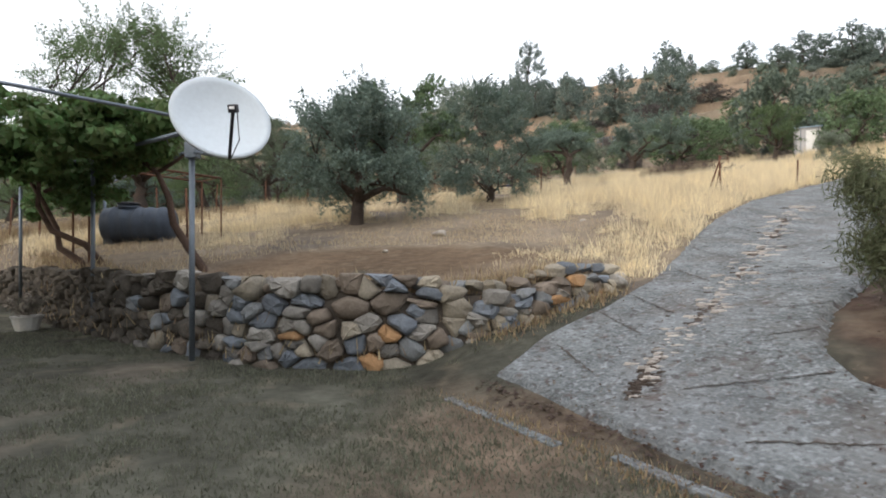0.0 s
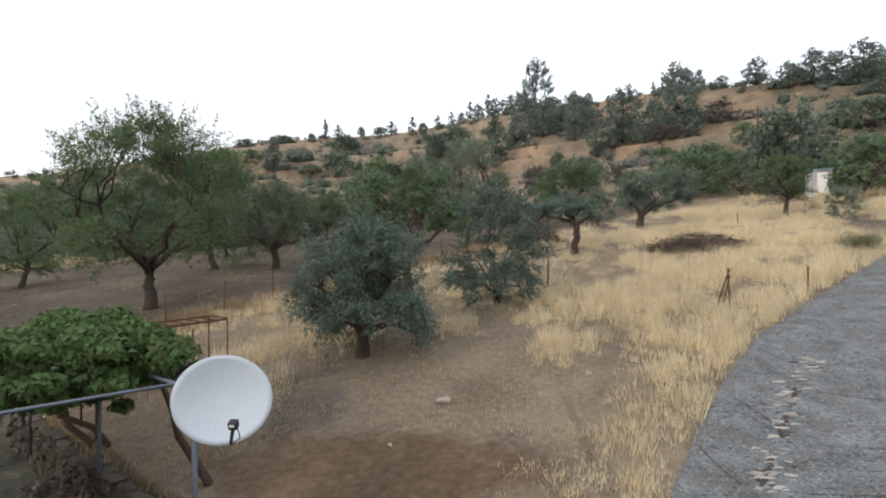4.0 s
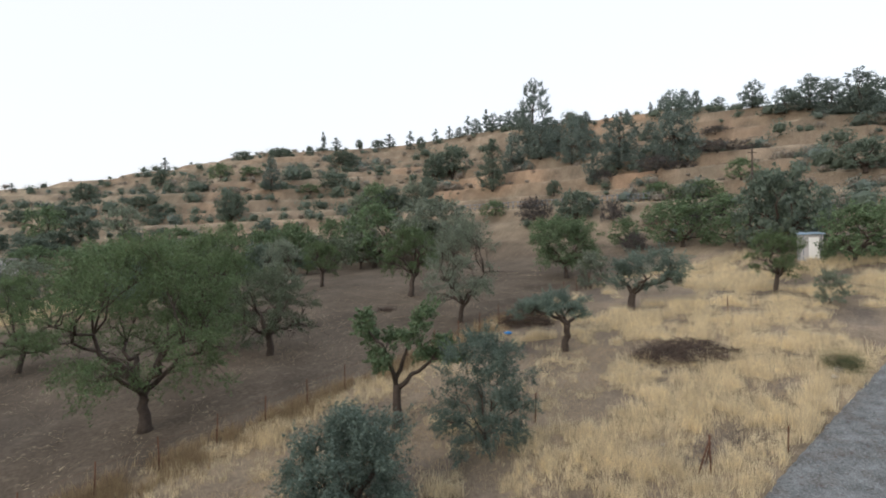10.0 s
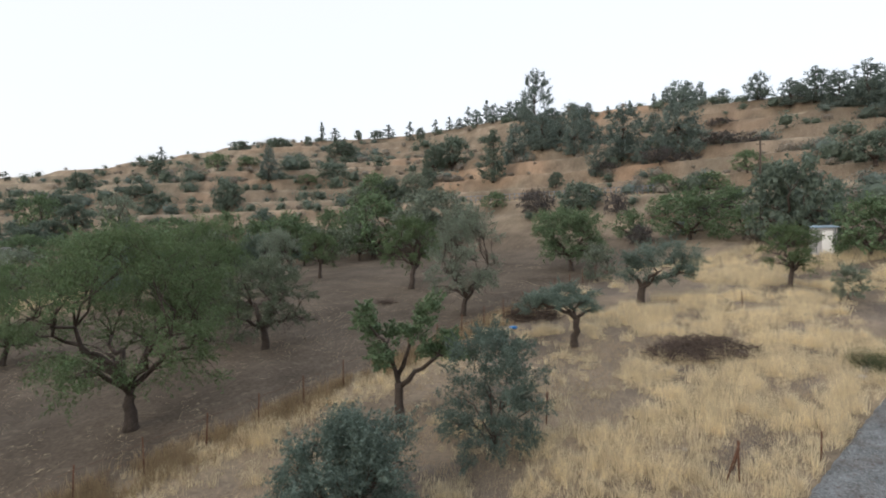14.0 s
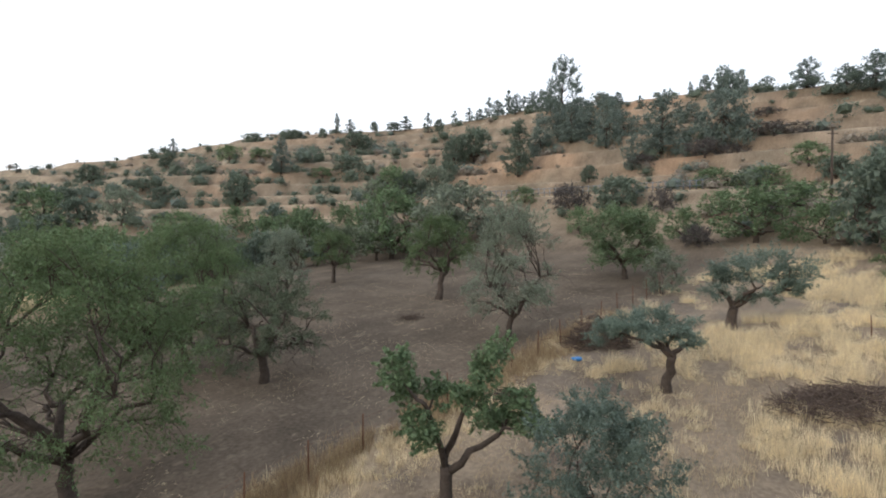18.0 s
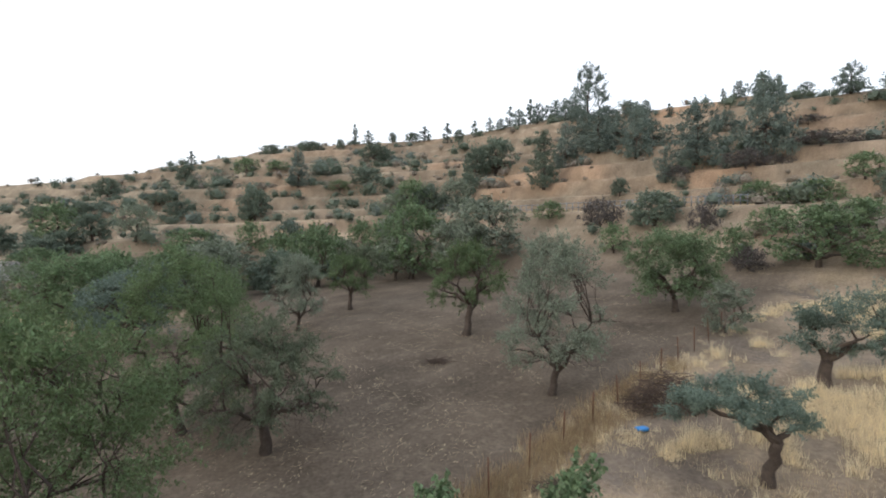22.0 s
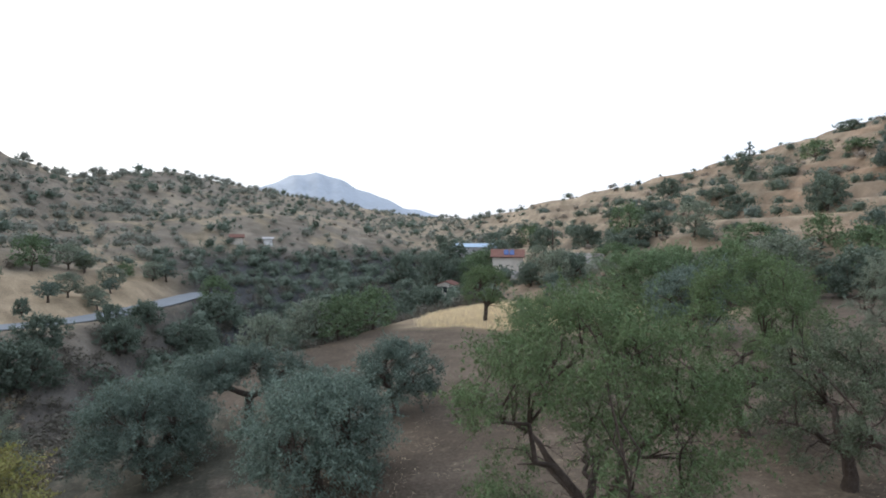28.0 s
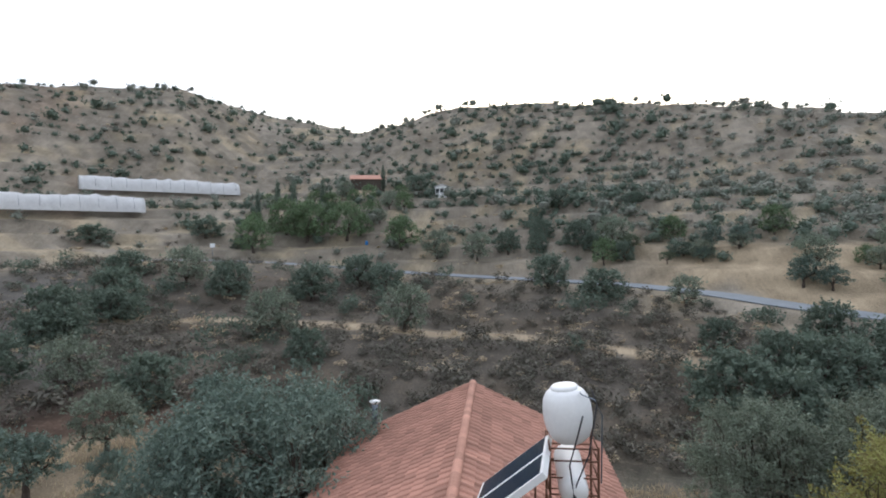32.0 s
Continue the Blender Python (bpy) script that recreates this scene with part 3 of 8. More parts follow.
def ribbon(name, px, py, pz, half, material, label, category, thick=0.12):
    """A road slab along a line, with edges that go down into the ground."""
    px, py, pz = map(np.asarray, (px, py, pz))
    tx, ty = np.gradient(px), np.gradient(py)
    ln = np.hypot(tx, ty)
    nx, ny = -ty / ln, tx / ln
    verts, faces = [], []
    offs = [(half, -thick), (half, 0), (half * 0.5, 0.02), (0, 0.03), (-half * 0.5, 0.02), (-half, 0), (-half, -thick)]
    for i in range(len(px)):
        for o, dz in offs:
            verts.append((px[i] + nx[i] * o, py[i] + ny[i] * o, pz[i] + dz))
    m = len(offs)
    for i in range(len(px) - 1):
        for j in range(m - 1):
            faces.append((i * m + j, i * m + j + 1, (i + 1) * m + j + 1, (i + 1) * m + j))
    ob = mesh_object(name, verts, faces, material, smooth_faces=False)
    return tagged(ob, label, category, kind="structure")


ribbon("road", LX, LY, LZ + 0.05, 2.6, M_ASPHALT_SKY, "pale grey asphalt lane, tinted with painted sky reflection, winding round the hillside", "road")


# ---- the concrete driveway ----
def drive_point(s, t):
    """Along the driveway by s (0 to 14), across by t (0 left, 1 right), on its surface."""
    k = min(int(s), len(DRIVE_L) - 2)
    f = s - k
    a = [DRIVE_L[k][i] * (1 - f) + DRIVE_L[k + 1][i] * f for i in (0, 1)]
    b = [DRIVE_R[k][i] * (1 - f) + DRIVE_R[k + 1][i] * f for i in (0, 1)]
    x, y = a[0] * (1 - t) + b[0] * t, a[1] * (1 - t) + b[1] * t
    return x, y, drive_z(x, y)


def drive_z(x, y):
    return zg(x, y) + 0.045


GUTTER = [(1.59, 4.5), (1.94, 4.96), (2.68, 5.72), (3.65, 6.77), (5.07, 8.57), (6.78, 10.72), (9.18, 13.02)]


def gutter_point(u):
    k = min(int(u), len(GUTTER) - 2)
    f = u - k
    return [GUTTER[k][i] * (1 - f) + GUTTER[k + 1][i] * f for i in (0, 1)]


def flat_strip(name, line, half, material, parent, rng, lift=0.004):
    """A thin wandering strip of varying width lying on the slab."""
    v = []
    for i, (x, y) in enumerate(line):
        (xa, ya), (xb, yb) = line[max(i - 1, 0)], line[min(i + 1, len(line) - 1)]
        ln = math.hypot(xb - xa, yb - ya)
        nx, ny = -(yb - ya) / ln, (xb - xa) / ln
        wa, wb = half * rng.uniform(0.25, 1.4), half * rng.uniform(0.25, 1.4)
        sh = half * rng.uniform(-.6, .6)
        v += [(x + nx * (wa + sh), y + ny * (wa + sh), drive_z(x, y) + lift), (x - nx * (wb - sh), y - ny * (wb - sh), drive_z(x, y) + lift)]
    return mesh_object(name, v, [(2 * i, 2 * i + 2, 2 * i + 3, 2 * i + 1) for i in range(len(line) - 1)], material, parent)


def build_driveway():
    ns, nt = 211, 19
    verts, faces = [], []
    for i in range(ns):
        for j in range(nt):
            s, t = 14 * i / (ns - 1), j / (nt - 1)
            wob = 0.02 * math.sin(i * 1.7) + 0.03 * math.sin(i * 4.1) if j in (0, nt - 1) and i > 45 else 0
            x, y, z = drive_point(s, t)
            drop = 0.14 if j in (0, nt - 1) or i == 0 else 0
            verts.append((x + wob, y - wob, z - drop + 0.012 * math.sin(x * 3.1) * math.sin(y * 2.7)))
    for i in range(ns - 1):
        for j in range(nt - 1):
            faces.append((i * nt + j, i * nt + j + 1, (i + 1) * nt + j + 1, (i + 1) * nt + j))
    drive = mesh_object("driveway", verts, faces, M_CONCRETE, smooth_faces=True)
    tagged(drive, "worn grey concrete driveway climbing past the field", "driveway", kind="structure")
    rng = random.Random(4)
    # cut joints: bays on either side of the broken gutter
    cuts = [((1.35, 5.91), (1.49, 5.09)), ((1.98, 6.7), (2.14, 5.73)), ((2.53, 7.02), (2.63, 6.12)), ((2.01, 4.49), (3.0, 4.25)), ((2.63, 5.14), (3.56, 5.0)), ((3.38, 5.72), (4.03, 5.52)), ((3.48, 8.02), (3.48, 7.02)), ((4.28, 9.32), (4.38, 8.12)), ((4.08, 6.92), (5.08, 6.62)), ((4.78, 7.82), (6.08, 7.42)), ((5.68, 9.02), (7.08, 8.52)), ((5.48, 10.82), (5.78, 9.72)), ((6.98, 10.62), (8.38, 9.92)), ((7.18, 12.62), (7.38, 11.62)), ((2.04, 3.72), (2.73, 3.37))]
    for (x0, y0), (x1, y1) in cuts:
        n = 26
        pts = [(x0 + (x1 - x0) * i / (n - 1) + rng.gauss(0, .006), y0 + (y1 - y0) * i / (n - 1) + rng.gauss(0, .006)) for i in range(n)]
        flat_strip("joint", pts, 0.011, M_JOINT, drive, rng)
    # gutter: a dark worn line, ragged pale mortar on both sides, dirt and chips
    pts = [gutter_point(5.0 * i / 160) for i in range(161)]
    pts = [(x + rng.gauss(0, .012), y + rng.gauss(0, .012)) for x, y in pts]
    flat_strip("gutter", pts, 0.04, M_JOINT, drive, rng, 0.003)
    for k in range(300):
        u = 0.1 + 5.4 * rng.random()
        x, y = gutter_point(u)
        side = rng.gauss(0.02, 0.045 + 0.022 * u)
        x, y = x + side * 0.75, y - side * 0.66
        z = drive_z(x, y)
        pale = rng.random() < (0.12 if u < 0.9 else 0.7)
        r = rng.uniform(0.012, 0.055) * (1 + 0.25 * u) * (1.0 if pale else 0.6)
        n = rng.randint(7, 10)
        tw, el = rng.uniform(-.5, .3), rng.uniform(0.35, 0.7)
        ring = []
        for i in range(n):
            q = r * rng.uniform(.45, 1.35)
            a, b = q * math.cos(6.283 * i / n) * 1.5, q * math.sin(6.283 * i / n) * el
            ring.append((x + a * math.cos(tw) - b * math.sin(tw), y + a * math.sin(tw) + b * math.cos(tw), z))
        hh = rng.uniform(0.004, 0.013)
        v = [(a, b, c - 0.02) for a, b, c in ring] + [(x + (a - x) * .85, y + (b - y) * .85, c + hh * rng.uniform(.6, 1.2)) for a, b, c in ring]
        f = [(i, (i + 1) % n, n + (i + 1) % n, n + i) for i in range(n)] + [tuple(range(n, 2 * n))]
        mesh_object("patch", v, f, M_PATCH if pale else M_JOINT, drive)
    return drive


def leaf_litter():
    """Fallen leaves and chips on the slab, in the gutter, along the kerb and on the earth beside it."""
    r = np.random.default_rng(44)
    n = 9000
    x, y = r.uniform(0.5, 7.7, n), r.uniform(2.6, 9.9, n)
    on = inside_drive(x, y)
    gx, gy = np.array([gutter_point(6.0 * i / 80) for i in range(81)]).T
    dg, _ = near_line(x, y, gx, gy)
    right = (x - 2.4) - 0.75 * (y - 3.4)
    p = np.where(on > 0, 0.10 + 0.5 * smooth(0.5, 0.05, dg) + 0.9 * smooth(-0.1, 0.4, right), np.where(right > 0.3, 0.8, 0.0))
    ok = (r.random(n) < p) & (behind_wall(x, y) < 0)
    x, y = x[ok], y[ok]
    kx = r.random(700)
    x, y = np.concatenate([x, 0.53 + 1.6 * kx + r.normal(size=700) * .07]), np.concatenate([y, 5.52 - 2.62 * kx + r.normal(size=700) * .07])
    z = height(x, y) + np.where(inside_drive(x, y) > 0.03, 0.052, 0.02)
    m = len(x)
    a = r.uniform(0, 6.283, m)
    s = r.uniform(0.008, 0.026, m)
    tilt = r.normal(size=(m, 3)) * 0.006
    c, sn = np.cos(a), np.sin(a)
    q = [np.stack([x + s * (c * px - sn * py), y + s * (sn * px + c * py), z + tilt[:, i]], 1) for i, (px, py) in enumerate(((1.3, 0), (-.5, .7), (-.7, -.6)))]
    v = np.stack(q, 1).reshape(-1, 3)
    ob = mesh_object("leaf_litter", v, np.arange(len(v)).reshape(-1, 3), M_LITTER)
    tagged(ob, "brown fallen leaves and chips strewn over the driveway", "leaves", kind="stuff")


leaf_litter()
build_driveway()


def box_bm(bm, m, sx, sy, sz, bevel=0.0):
    r = bmesh.ops.create_cube(bm, size=1.0, matrix=m @ Matrix.Diagonal((sx, sy, sz, 1)))
    if bevel:
        es = list({e for v in r["verts"] for e in v.link_edges})
        bmesh.ops.bevel(bm, geom=es, offset=bevel, segments=2, affect='EDGES', profile=0.7)


def part(name, bm, material, parent, label="", shade=False):
    me = bpy.data.meshes.new(name)
    bm.to_mesh(me)
    bm.free()
    me.materials.append(material)
    if shade:
        me.polygons.foreach_set("use_smooth", [True] * len(me.polygons))
    ob = new(name, me)
    ob.parent = parent
    return tagged(ob, label=label)


def tube_data(points, radii, sides=7):
    """A round tapered tube through the points, as vertices and faces."""
    verts, faces = [], []
    up = Vector((0.13, 0.21, 1)).normalized()
    for i, p in enumerate(points):
        a, b = points[max(i - 1, 0)], points[min(i + 1, len(points) - 1)]
        d = (Vector(b) - Vector(a)).normalized()
        u = d.cross(up)
        u = u.normalized() if u.length > 1e-3 else Vector((1, 0, 0))
        w = d.cross(u)
        for k in range(sides):
            an = 2 * math.pi * k / sides
            verts.append(tuple(Vector(p) + (u * math.cos(an) + w * math.sin(an)) * radii[i]))
    for i in range(len(points) - 1):
        for k in range(sides):
            k2 = (k + 1) % sides
            faces.append((i * sides + k, i * sides + k2, (i + 1) * sides + k2, (i + 1) * sides + k))
    faces.append(tuple(reversed(range(sides))))
    faces.append(tuple(range((len(points) - 1) * sides, len(points) * sides)))
    return verts, faces


def tube(name, points, radii, material, parent=None, sides=8, label=""):
    if not isinstance(radii, (list, tuple)):
        radii = [radii] * len(points)
    v, f = tube_data(points, radii, sides)
    return mesh_object(name, v, f, material, parent, smooth_faces=True, label=label)


def thing(name, x, y, z, label, category, group=""):
    ob = new(name)
    ob.location = (x, y, z)
    return tagged(ob, label, category, group)


# kerb stones between yard and driveway
def build_kerb():
    for k, ((x0, y0), (x1, y1)) in enumerate([((0.21, 5.34), (0.98, 4.12)), ((1.3, 3.92), (1.88, 3.02))]):
        n = 2
        for i in range(n):
            a, b = (i + 0.01) / n, (i + 0.985) / n
            xa, ya, xb, yb = x0 + (x1 - x0) * a, y0 + (y1 - y0) * a, x0 + (x1 - x0) * b, y0 + (y1 - y0) * b
            bm = bmesh.new()
            m = Matrix.Translation(((xa + xb) / 2, (ya + yb) / 2, -0.06 + 0.008 * k)) @ Matrix.Rotation(math.atan2(yb - ya, xb - xa), 4, 'Z')
            box_bm(bm, m, math.hypot(xb - xa, yb - ya), 0.11, 0.14, 0.015)
            tagged(part("kerb", bm, M_CONCRETE, None), "half-buried concrete kerb strip at the edge of the yard", "kerb", "kerb strips", kind="structure")


build_kerb()

# ---- the dry stone retaining wall ----
def stone_tint():
    """Field stones in blue-grey, grey, buff and rust."""
    m = M_STONE
    n, l = m.node_tree.nodes, m.node_tree.links
    hsv = [a for a in n if a.type == 'HUE_SAT'][0]
    info = n.new("ShaderNodeObjectInfo")
    mul = n.new("ShaderNodeMath")
    mul.operation = 'MULTIPLY'
    mul.inputs[1].default_value = 17.31
    fr = n.new("ShaderNodeMath")
    fr.operation = 'FRACT'
    ramp = n.new("ShaderNodeValToRGB")
    ramp.color_ramp.interpolation = 'CONSTANT'
    cols = [(0.0, (0.155, 0.175, 0.20)), (0.20, (0.22, 0.21, 0.19)), (0.40, (0.28, 0.25, 0.195)), (0.55, (0.175, 0.145, 0.115)), (0.71, (0.30, 0.18, 0.09)),
            (0.77, (0.185, 0.195, 0.20)), (0.88, (0.24, 0.215, 0.17))]
    els = ramp.color_ramp.elements
    els[0].position, els[0].color = cols[0][0], (*cols[0][1], 1)
    els[1].position, els[1].color = cols[1][0], (*cols[1][1], 1)
    for p, c in cols[2:]:
        e = els.new(p)
        e.color = (*c, 1)
    l.new(info.outputs["Random"], mul.inputs[0])
    l.new(mul.outputs[0], fr.inputs[0])
    l.new(fr.outputs[0], ramp.inputs[0])
    l.new(ramp.outputs[0], hsv.inputs["Color"])


stone_tint()


def clip_cell(poly, px, py, qx, qy):
    """Keep the side of the bisector of p and q that holds p."""
    mx, my, nx, ny = (px + qx) / 2, (py + qy) / 2, qx - px, qy - py
    out = []
    for i in range(len(poly)):
        a, b = poly[i], poly[(i + 1) % len(poly)]
        da, db = (a[0] - mx) * nx + (a[1] - my) * ny, (b[0] - mx) * nx + (b[1] - my) * ny
        if da <= 0:
            out.append(a)
        if (da < 0) != (db < 0):
            t = da / (da - db)
            out.append((a[0] + (b[0] - a[0]) * t, a[1] + (b[1] - a[1]) * t))
    return out


def build_wall():
    rng = random.Random(12)
    xs = np.linspace(-10.3, 2.58, 400)
    ys = np.interp(xs, WALL_X, WALL_Y)
    ys = np.convolve(np.pad(ys, 12, mode="edge"), np.ones(25) / 25, "valid")
    arc = np.concatenate([[0], np.cumsum(np.hypot(np.diff(xs), np.diff(ys)))])
    length = arc[-1]

    def at(s):
        return float(np.interp(s, arc, xs)), float(np.interp(s, arc, ys))

    def base(s):
        x, y = at(s)
        return zg(x, y - 0.35)

    def top(s):
        x, y = at(s)
        return 1.02 + 0.15 * smooth(0.9, 2.2, x) + 0.03 * math.sin(s * 2.3) - 0.05 * smooth(-5, -9, x)

    def normal(s):
        (x0, y0), (x1, y1) = at(max(s - 0.3, 0)), at(min(s + 0.3, length))
        d = Vector((x1 - x0, y1 - y0, 0)).normalized()
        return Vector((d.y, -d.x, 0))

    wall = thing("stone_wall", 0, 0, 0, "dry stone retaining wall of grey, blue and rust field stones", "wall")
    tagged(wall, kind="structure")
    # core
    v, f, n = [], [], 90
    for i in range(n):
        s = length * i / (n - 1)
        x, y = at(s)
        nn = normal(s)
        b, t = base(s) - 0.2, max(top(s) - 0.17, base(s))
        for off, z in ((0.02, b), (0.0 - 0.03, t), (-0.42, t), (-0.42, b)):
            v.append((x + nn.x * off, y + nn.y * off, z))
    for i in range(n - 1):
        f += [(4 * i + k, 4 * i + k + 1, 4 * i + 4 + k + 1, 4 * i + 4 + k) for k in range(3)]
    f += [(3, 2, 1, 0), tuple(4 * (n - 1) + k for k in range(4))]
    mesh_object("core", v, f, M_MORTAR, wall)
    # stones: cells over the unrolled face
    sites = []
    tries = 0
    while len(sites) < 440 and tries < 20000:
        tries += 1
        s, h = rng.uniform(0, length), rng.uniform(-0.05, 1.05)
        big = 0.075 + 0.30 * rng.random() ** 1.5 * max(0.2, 1 - tries / 9000)
        if s < length * 0.38:
            big *= 0.75
        if all(math.hypot((s - a) * 0.72, h - b) > (big + c) * 0.5 for a, b, c in sites):
            sites.append((s, h, big))
    for s, h, big in sites:
        q = 0.72
        poly = [(s * q - .25, h - .22), (s * q + .25, h - .22), (s * q + .25, h + .22), (s * q - .25, h + .22)]
        for a, b, c in sites:
            if (a, b) != (s, h) and abs(a - s) < 0.7 and abs(b - h) < 0.55:
                w = (big - c) * 0.22
                poly = clip_cell(poly, s * q, h, a * q + w * (a - s), b + w * (b - h) * 1.4)
        poly = [(min(max(a / q, 0), length), min(max(b, -0.12), 1.06 + 0.05 * rng.random())) for a, b in poly]
        if len(poly) < 3:
            continue
        b0, t0 = base(s), top(s)
        hh = t0 - b0
        if h > hh * 1.02 + 0.02 and hh < 0.9:
            continue
        # break the corners, some hardly, some into a round
        for _ in range(rng.choice((1, 1, 2))):
            q = []
            for i in range(len(poly)):
                (ax, ay), (bx, by) = poly[i], poly[(i + 1) % len(poly)]
                e = rng.uniform(.08, .24)
                q += [(ax * (1 - e) + bx * e, ay * (1 - e) + by * e), (ax * e + bx * (1 - e), ay * e + by * (1 - e))]
            poly = q
        keep = [poly[i] for i in range(0, len(poly), max(1, len(poly) // 11))]
        cx, cy = sum(a for a, b in keep) / len(keep), sum(b for a, b in keep) / len(keep)
        x, y = at(s)
        nn = normal(s)
        tt = Vector((-nn.y, nn.x, 0))
        proud = rng.uniform(0.05, 0.12)
        tilt, tilt2 = rng.uniform(-.2, .2), rng.uniform(-.2, .2)
        org = Vector((x, y, b0 + cy * min(hh, 1.05) / 1.02))
        vs = []
        hump = [rng.uniform(-.5, 1) * proud * 0.3 for _ in keep]
        jag = [rng.uniform(.9, 1.06) for _ in keep]
        for shrink, depth in ((0.90, -0.12), (0.985, -0.01), (0.93, proud * 0.65), (0.62, proud)):
            for i, (a, b) in enumerate(keep):
                e = shrink * (jag[i] if shrink > 0.8 else jag[i - 1] * rng.uniform(.9, 1.1))
                da, db = (a - cx) * e, (b - cy) * e
                d = depth + (tilt * da + tilt2 * db) * (depth > 0.02) + hump[i] * (depth > 0.02) + rng.uniform(-.006, .006)
                vs.append(tuple(tt * da + Vector((0, 0, db)) + nn * d))
        k = len(keep)
        vs.append(tuple(tt * rng.uniform(-.04, .04) + Vector((0, 0, rng.uniform(-.03, .03))) + nn * proud * rng.uniform(.98, 1.1)))
        fs = [(r * k + i, r * k + (i + 1) % k, (r + 1) * k + (i + 1) % k, (r + 1) * k + i) for r in range(3) for i in range(k)]
        fs += [(3 * k + i, 3 * k + (i + 1) % k, 4 * k) for i in range(k)]
        # left stones: dirt and the vine's shade, both put into the colour
        shady_dirty = x < -4.2 + rng.gauss(0, 0.5) or (x < -2.6 and rng.random() < 0.35)
        ob = mesh_object("stone", vs, fs, M_SHADY_OLDSTONE if shady_dirty else M_STONE, wall, smooth_faces=rng.random() < 0.5)
        ob.location = org
    # cap stones lying along the top
    s = 0.1
    while s < length:
        x, y = at(s)
        nn = normal(s)
        r = rng.uniform(0.09, 0.19) * (0.85 if x > 0.9 else 1)
        ob = rock_mesh("stone", rng, r * 1.25, r, r * rng.uniform(.55, .8), M_SHADY_OLDSTONE if x < -4 else M_STONE, wall)
        ob.location = (x - nn.x * rng.uniform(0.06, 0.25), y - nn.y * rng.uniform(0.06, 0.25), top(s) - 0.08 + 0.04 * rng.random())
        ob.rotation_euler = (rng.uniform(-.2, .2), rng.uniform(-.2, .2), rng.uniform(0, 6.28))
        if x > 0.7:
            ob = rock_mesh("stone", rng, r * 1.1, r, r * .7, M_STONE, wall)
            ob.location = (x + nn.x * 0.02, y + nn.y * 0.02, top(s) - 0.2)
        s += r * rng.uniform(1.5, 2.1)


def rock_mesh(name, rng, sx, sy, sz, material, parent=None):
    bm = bmesh.new()
    bmesh.ops.create_icosphere(bm, subdivisions=2, radius=1.0)
    ax = [(Vector((rng.gauss(0, 1), rng.gauss(0, 1), rng.gauss(0, 1))).normalized(), rng.uniform(.5, .85)) for _ in range(9)]
    for v in bm.verts:
        for d, lim in ax:
            e = v.co.dot(d)
            if e > lim:
                v.co -= d * (e - lim)
        v.co *= rng.uniform(1.03, 1.12)
        v.co = Vector((max(min(v.co.x, .85), -.85) * sx, max(min(v.co.y, .85), -.85) * sy, max(min(v.co.z, .8), -.8) * sz))
    return part(name, bm, material, parent, shade=False)


build_wall()

# ---- trees ----
def leaf_cloud(rng, centres, radii, count, size, slim=0.45, droop=0.0, flat=1.0, shell=0.42):
    """Small folded leaf sprays, spread through clumps. Returns vertices and triangles."""
    centres, radii = np.asarray(centres, float), np.asarray(radii, float)
    w = radii ** 2
    pick = rng.choice(len(centres), size=count, p=w / w.sum())
    d = rng.normal(size=(count, 3))
    d /= np.linalg.norm(d, axis=1)[:, None]
    rad = radii[pick] * (shell + (1 - shell) * rng.random(count)) * (1 + 0.16 * rng.normal(size=count) * (rng.random(count) < 0.25))
    pos = centres[pick] + d * rad[:, None] * np.array([1, 1, flat])
    # leaf faces look outward from their clump, with scatter
    face = d + rng.normal(size=(count, 3)) * 0.5 + np.array([0, 0, 0.2])
    face /= np.linalg.norm(face, axis=1)[:, None]
    axis = np.cross(face, rng.normal(size=(count, 3)))
    axis[:, 2] -= droop
    axis /= np.linalg.norm(axis, axis=1)[:, None] + 1e-9
    side = np.cross(face, axis)
    side /= np.linalg.norm(side, axis=1)[:, None] + 1e-9
    L = size * rng.uniform(0.65, 1.4, count)[:, None]
    W = L * slim * rng.uniform(0.8, 1.3, count)[:, None]
    v = np.stack([pos - axis * L * 0.5 - side * W * 0.35, pos - axis * L * 0.3 + side * W * 0.65, pos + axis * L * 0.6], 1).reshape(-1, 3)
    f = np.arange(count * 3).reshape(-1, 3)
    return v, f


def branch_path(rng, start, end, n=5, wob=0.08):
    a, b = np.asarray(start, float), np.asarray(end, float)
    L = np.linalg.norm(b - a)
    pts = []
    for i in range(n):
        t = i / (n - 1)
        p = a + (b - a) * t + np.array([0, 0, 0.12 * L * math.sin(math.pi * t)])
        if 0 < i < n - 1:
            p = p + rng.normal(size=3) * wob * L * 0.5
        pts.append(tuple(p))
    return pts


